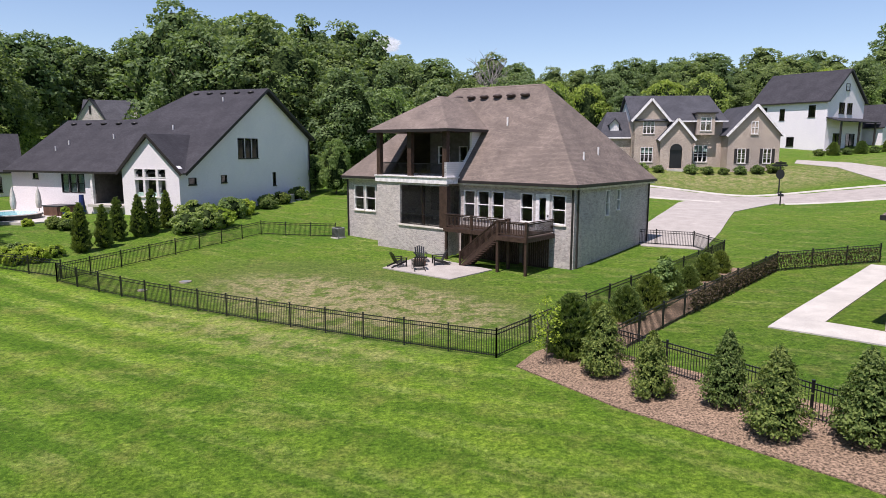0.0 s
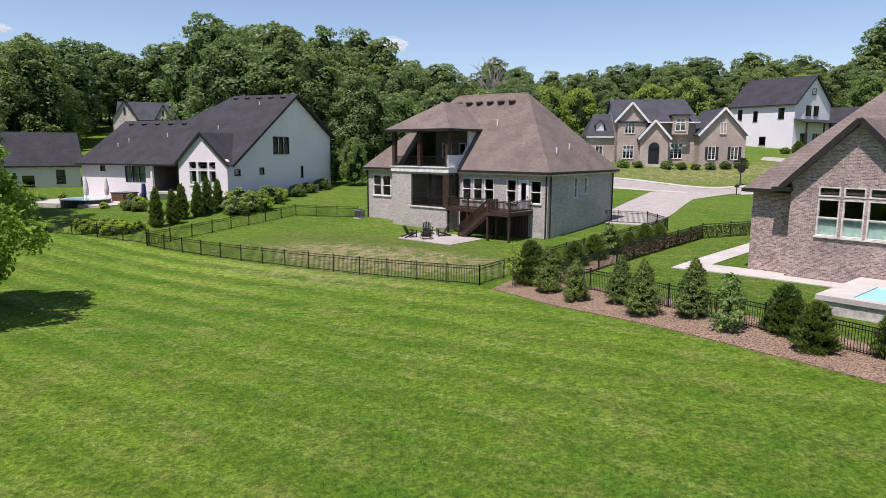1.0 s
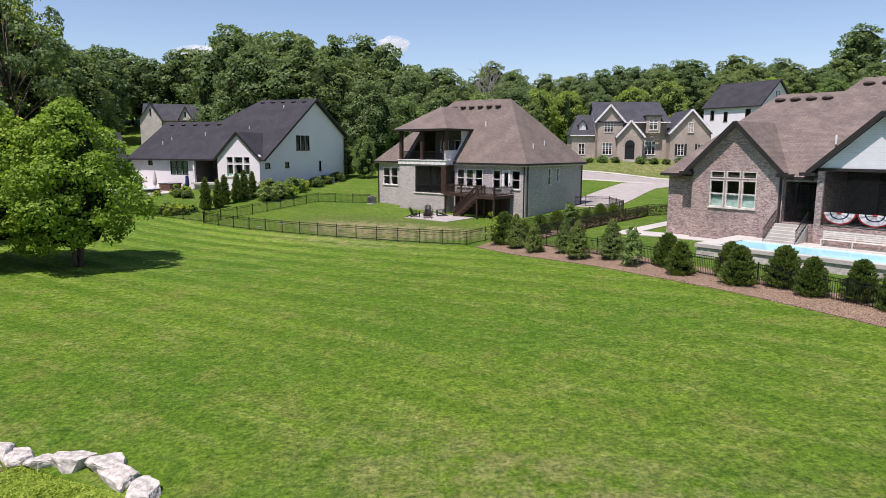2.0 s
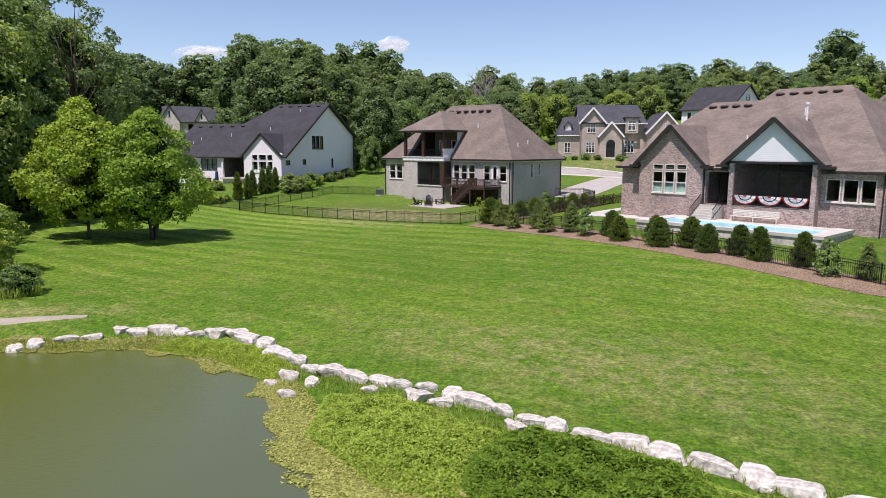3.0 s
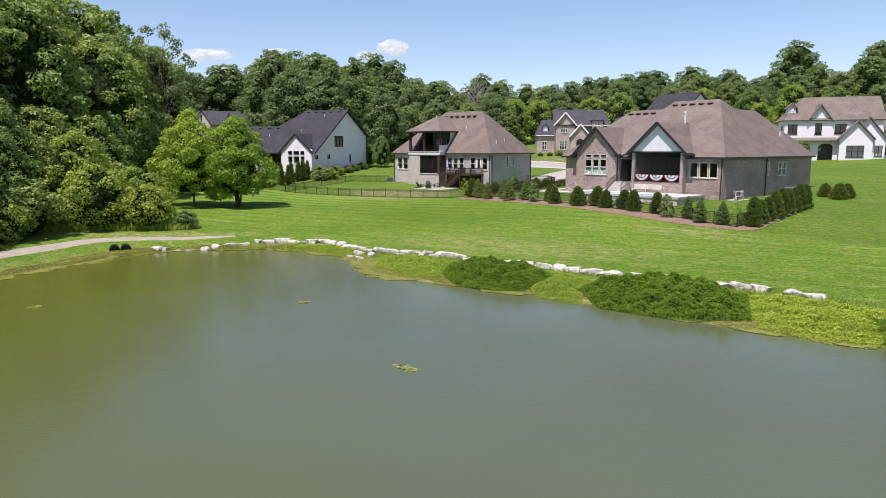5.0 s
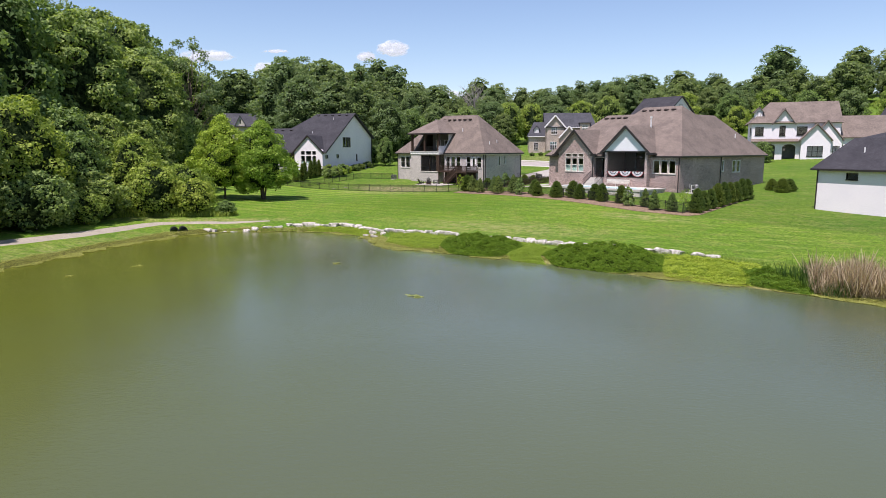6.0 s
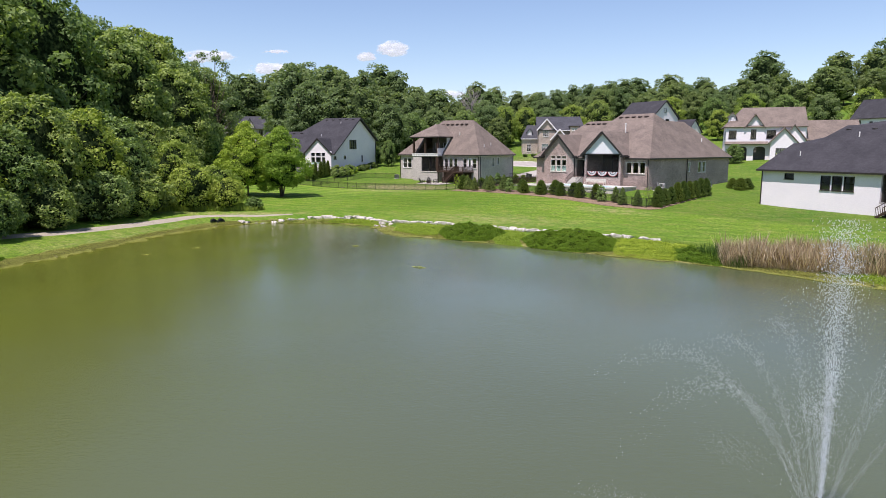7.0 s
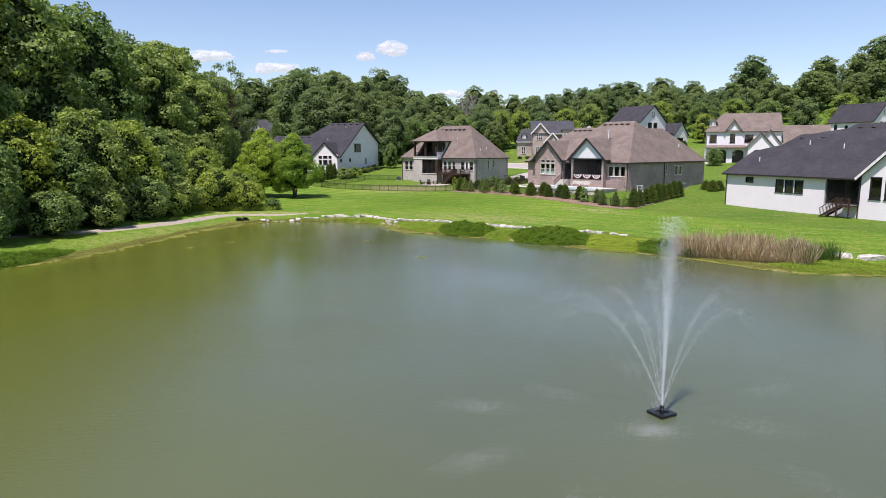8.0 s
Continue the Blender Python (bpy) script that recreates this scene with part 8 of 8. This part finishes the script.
def mailbox(x, y, turn):
    m = base("mailbox", pose(x, y, gz(x, y), 0, 0, turn), "black mailbox on a post by the street", "mailbox", "mailboxes")
    boxes("post", "metal_black", m, (-0.05, 0.05, -0.05, 0.05, -0.2, 1.5))
    bm = bmesh.new()
    prof = [(-0.13, 1.05), (0.13, 1.05), *[(0.13 * math.cos(math.pi * i / 8), 1.2 + 0.13 * math.sin(math.pi * i / 8)) for i in range(9)]]
    solid(bm, [(x2, -0.3, z) for x2, z in prof], (0, 0.6, 0))
    part("box", bm, "metal_black", m)


mailbox(39.6, 74.2, 20)
mailbox(60.5, 81.0, 10)


def street_sign(x, y):
    s = base("street_sign", pose(x, y, gz(x, y), 0, 0, 10), "black street sign post with round disc and name blades", "sign")
    boxes("post", "metal_black", s, (-0.06, 0.06, -0.06, 0.06, -0.2, 4.3))
    bm = bmesh.new()
    bar(bm, (0, -0.08, 2.6), (0, -0.05, 2.6), 0.62, 20)
    part("disc", bm, "metal_black", s)
    boxes("blade", "metal_black", s, (-1.2, 1.0, -0.02, 0.02, 3.6, 3.85))
    boxes("blade", "metal_black", s, (-0.02, 0.02, -1.0, 1.0, 3.9, 4.15))
    boxes("foot", "metal_black", s, (-0.15, 0.15, -0.15, 0.15, -0.1, 0.25))


street_sign(44.2, 83.4)


def drain(x, y, r, lab):
    d = base("drain_cover", pose(x, y, gz(x, y)), lab, "drain cover", "yard drains")
    bm = bmesh.new()
    bar(bm, (0, 0, -0.1), (0, 0, 0.07), r, 18)
    part("rim", bm, "gravel", d)
    bm = bmesh.new()
    bar(bm, (0, 0, 0.05), (0, 0, 0.085), r * 0.72, 18)
    part("grate", bm, "ac_grey", d)


drain(-16.9, 42.8, 0.4, "pale round drain cover in the yard grass")
drain(-18.8, 40.6, 0.3, "pale round drain cover in the yard grass")


# the neighbour's sunken terrace with its tub, umbrellas and pots
def terrace():
    zt = gz(-41, 66) + 0.35
    bm = bmesh.new()
    solid(bm, [(x, y, zt) for x, y in ((-52, 66), (-38.5, 60.5), (-34.0, 66.5), (-36.0, 70.0), (-48, 74.5))], (0, 0, -1.0))
    tagged(part("terrace", bm, "concrete"), "pale concrete terrace behind the white house", "patio", kind="structure")
    t = base("pool", pose(-42.5, 64.6, zt, 0, 0, -22), "small raised blue pool with dark panel side", "pool")
    bm = bmesh.new()
    bar(bm, (0, 0, -0.5), (0, 0, 0.42), 2.7, 26)
    part("side", bm, "metal_black", t)
    bm = bmesh.new()
    bar(bm, (0, 0, 0.42), (0, 0, 0.5), 2.8, 26)
    part("coping", bm, "concrete", t)
    bm = bmesh.new()
    bar(bm, (0, 0, 0.45), (0, 0, 0.515), 2.35, 26)
    part("pool_water", bm, "pool", t)
    h = base("hot_tub", pose(-39.6, 68.2, zt, 0, 0, -22), "square brown panelled hot tub with dark cover", "hot tub")
    bm = bmesh.new()
    box(bm, -1.2, 1.2, -1.1, 1.1, 0, 0.92)
    bmesh.ops.bevel(bm, geom=[e for e in bm.edges if abs(e.verts[0].co.z - e.verts[1].co.z) > 0.5], offset=0.2, segments=3, affect="EDGES")
    part("cabinet", bm, "brown_panel", h)
    boxes("cover", "metal_black", h, (-1.22, 1.22, -1.12, 1.12, 0.93, 1.05))
    for x, y, mat, lab, hh in ((-43.9, 67.4, "canvas", "closed pale canvas garden umbrella", 3.0), (-42.0, 68.6, "canvas", "closed pale canvas garden umbrella", 2.9), (-36.6, 67.0, "navy", "closed navy garden umbrella", 2.2)):
        u = base("garden_umbrella", pose(x, y, zt), lab, "umbrella", "garden umbrellas")
        bm = bmesh.new()
        bar(bm, (0, 0, 0), (0, 0, hh), 0.03, 8)
        part("pole", bm, "metal_black", u)
        bm = bmesh.new()
        for a, b, r0, r1 in ((0.7, 1.3, 0.22, 0.30), (1.3, 2.2, 0.30, 0.22), (2.2, hh, 0.22, 0.04)):
            bar(bm, (0, 0, a * hh / 3), (0, 0, b * hh / 3 if b < hh else hh), r0, 10, r1)
        part("canopy", bm, mat, u)
        bm = bmesh.new()
        bar(bm, (0, 0, 0), (0, 0, 0.12), 0.35, 14)
        part("base_plate", bm, "metal_black", u)
    for x, y in ((-45.8, 65.4), (-38.0, 66.4), (-46.6, 67.0), (-37.4, 68.6)):
        p = base("plant_pot", pose(x, y, zt), "blue glazed pot with a leafy plant", "plant pot", "plant pots")
        bm = bmesh.new()
        bar(bm, (0, 0, 0), (0, 0, 0.5), 0.2, 12, 0.3)
        part("pot", bm, "blue_tub", p)
        c = new("plant", BUSH[1][1])
        c.parent = p
        c.matrix_local = Matrix.Translation((0, 0, 0.45)) @ Matrix.Scale(0.6, 4)


terrace()
# pool pump and filter on a pad beside the brown brick house
g = base("pool_pump", pose(36.2, 9.0, gz(36.2, 9.0), 0, 0, 41.1), "pool pump with white pipes and a dark filter tank", "pool pump")
boxes("pad", "concrete", g, (-1.3, 1.3, -0.7, 0.7, -0.4, 0.1))
bm = bmesh.new()
bar(bm, (0.7, 0, 0.1), (0.7, 0, 0.95), 0.3, 16)
bar(bm, (0.7, 0, 0.95), (0.7, 0, 1.15), 0.3, 16, 0.08)
part("filter_tank", bm, "ac_grey", g)
bm = bmesh.new()
bar(bm, (-0.7, -0.1, 0.35), (-0.1, -0.1, 0.35), 0.16, 12)
box(bm, -0.8, -0.45, -0.28, 0.08, 0.1, 0.25)
part("motor", bm, "metal_black", g)
for a, b in (((-0.9, -0.1, 0.5), (0.7, -0.1, 0.5)), ((-0.9, 0.2, 0.3), (0.4, 0.2, 0.3)), ((-0.9, -0.1, 0.0), (-0.9, -0.1, 0.55)), ((-0.3, 0.25, 0.0), (-0.3, 0.25, 1.1)), ((-0.3, 0.25, 1.05), (0.7, 0.1, 1.05))):
    bm = bmesh.new()
    bar(bm, a, b, 0.05, 8)
    part("pipe", bm, "trim_cream", g)
boxes("control_box", "ac_grey", g, (-0.55, -0.15, 0.3, 0.45, 0.7, 1.25))

# dry climber on the fence beside the pool house
line = [Vector((12.5, 31.0)), Vector((21.9, 40.8)), Vector((29.5, 42.2))]
n = 5200
seg = RNG.random(n)
q = np.array([tuple(line[0].lerp(line[1], u / 0.64) if u < 0.64 else line[1].lerp(line[2], (u - 0.64) / 0.36)) for u in seg]) + RNG.normal(0, 0.05, (n, 2))
nrm, d = facing(np.tile(np.array([[0.5, -0.8, 0.2]]), (n, 1)), 0.1, 0.5)
tagged(new("climber", blades_mesh("climber", np.c_[q, land(q) + RNG.random(n) ** 0.8 * 1.0], d, RNG.uniform(0.08, 0.18, n), "leaf_dry", 0.6, nrm)), "dry brown climber grown over the metal fence", "climber", kind="stuff")
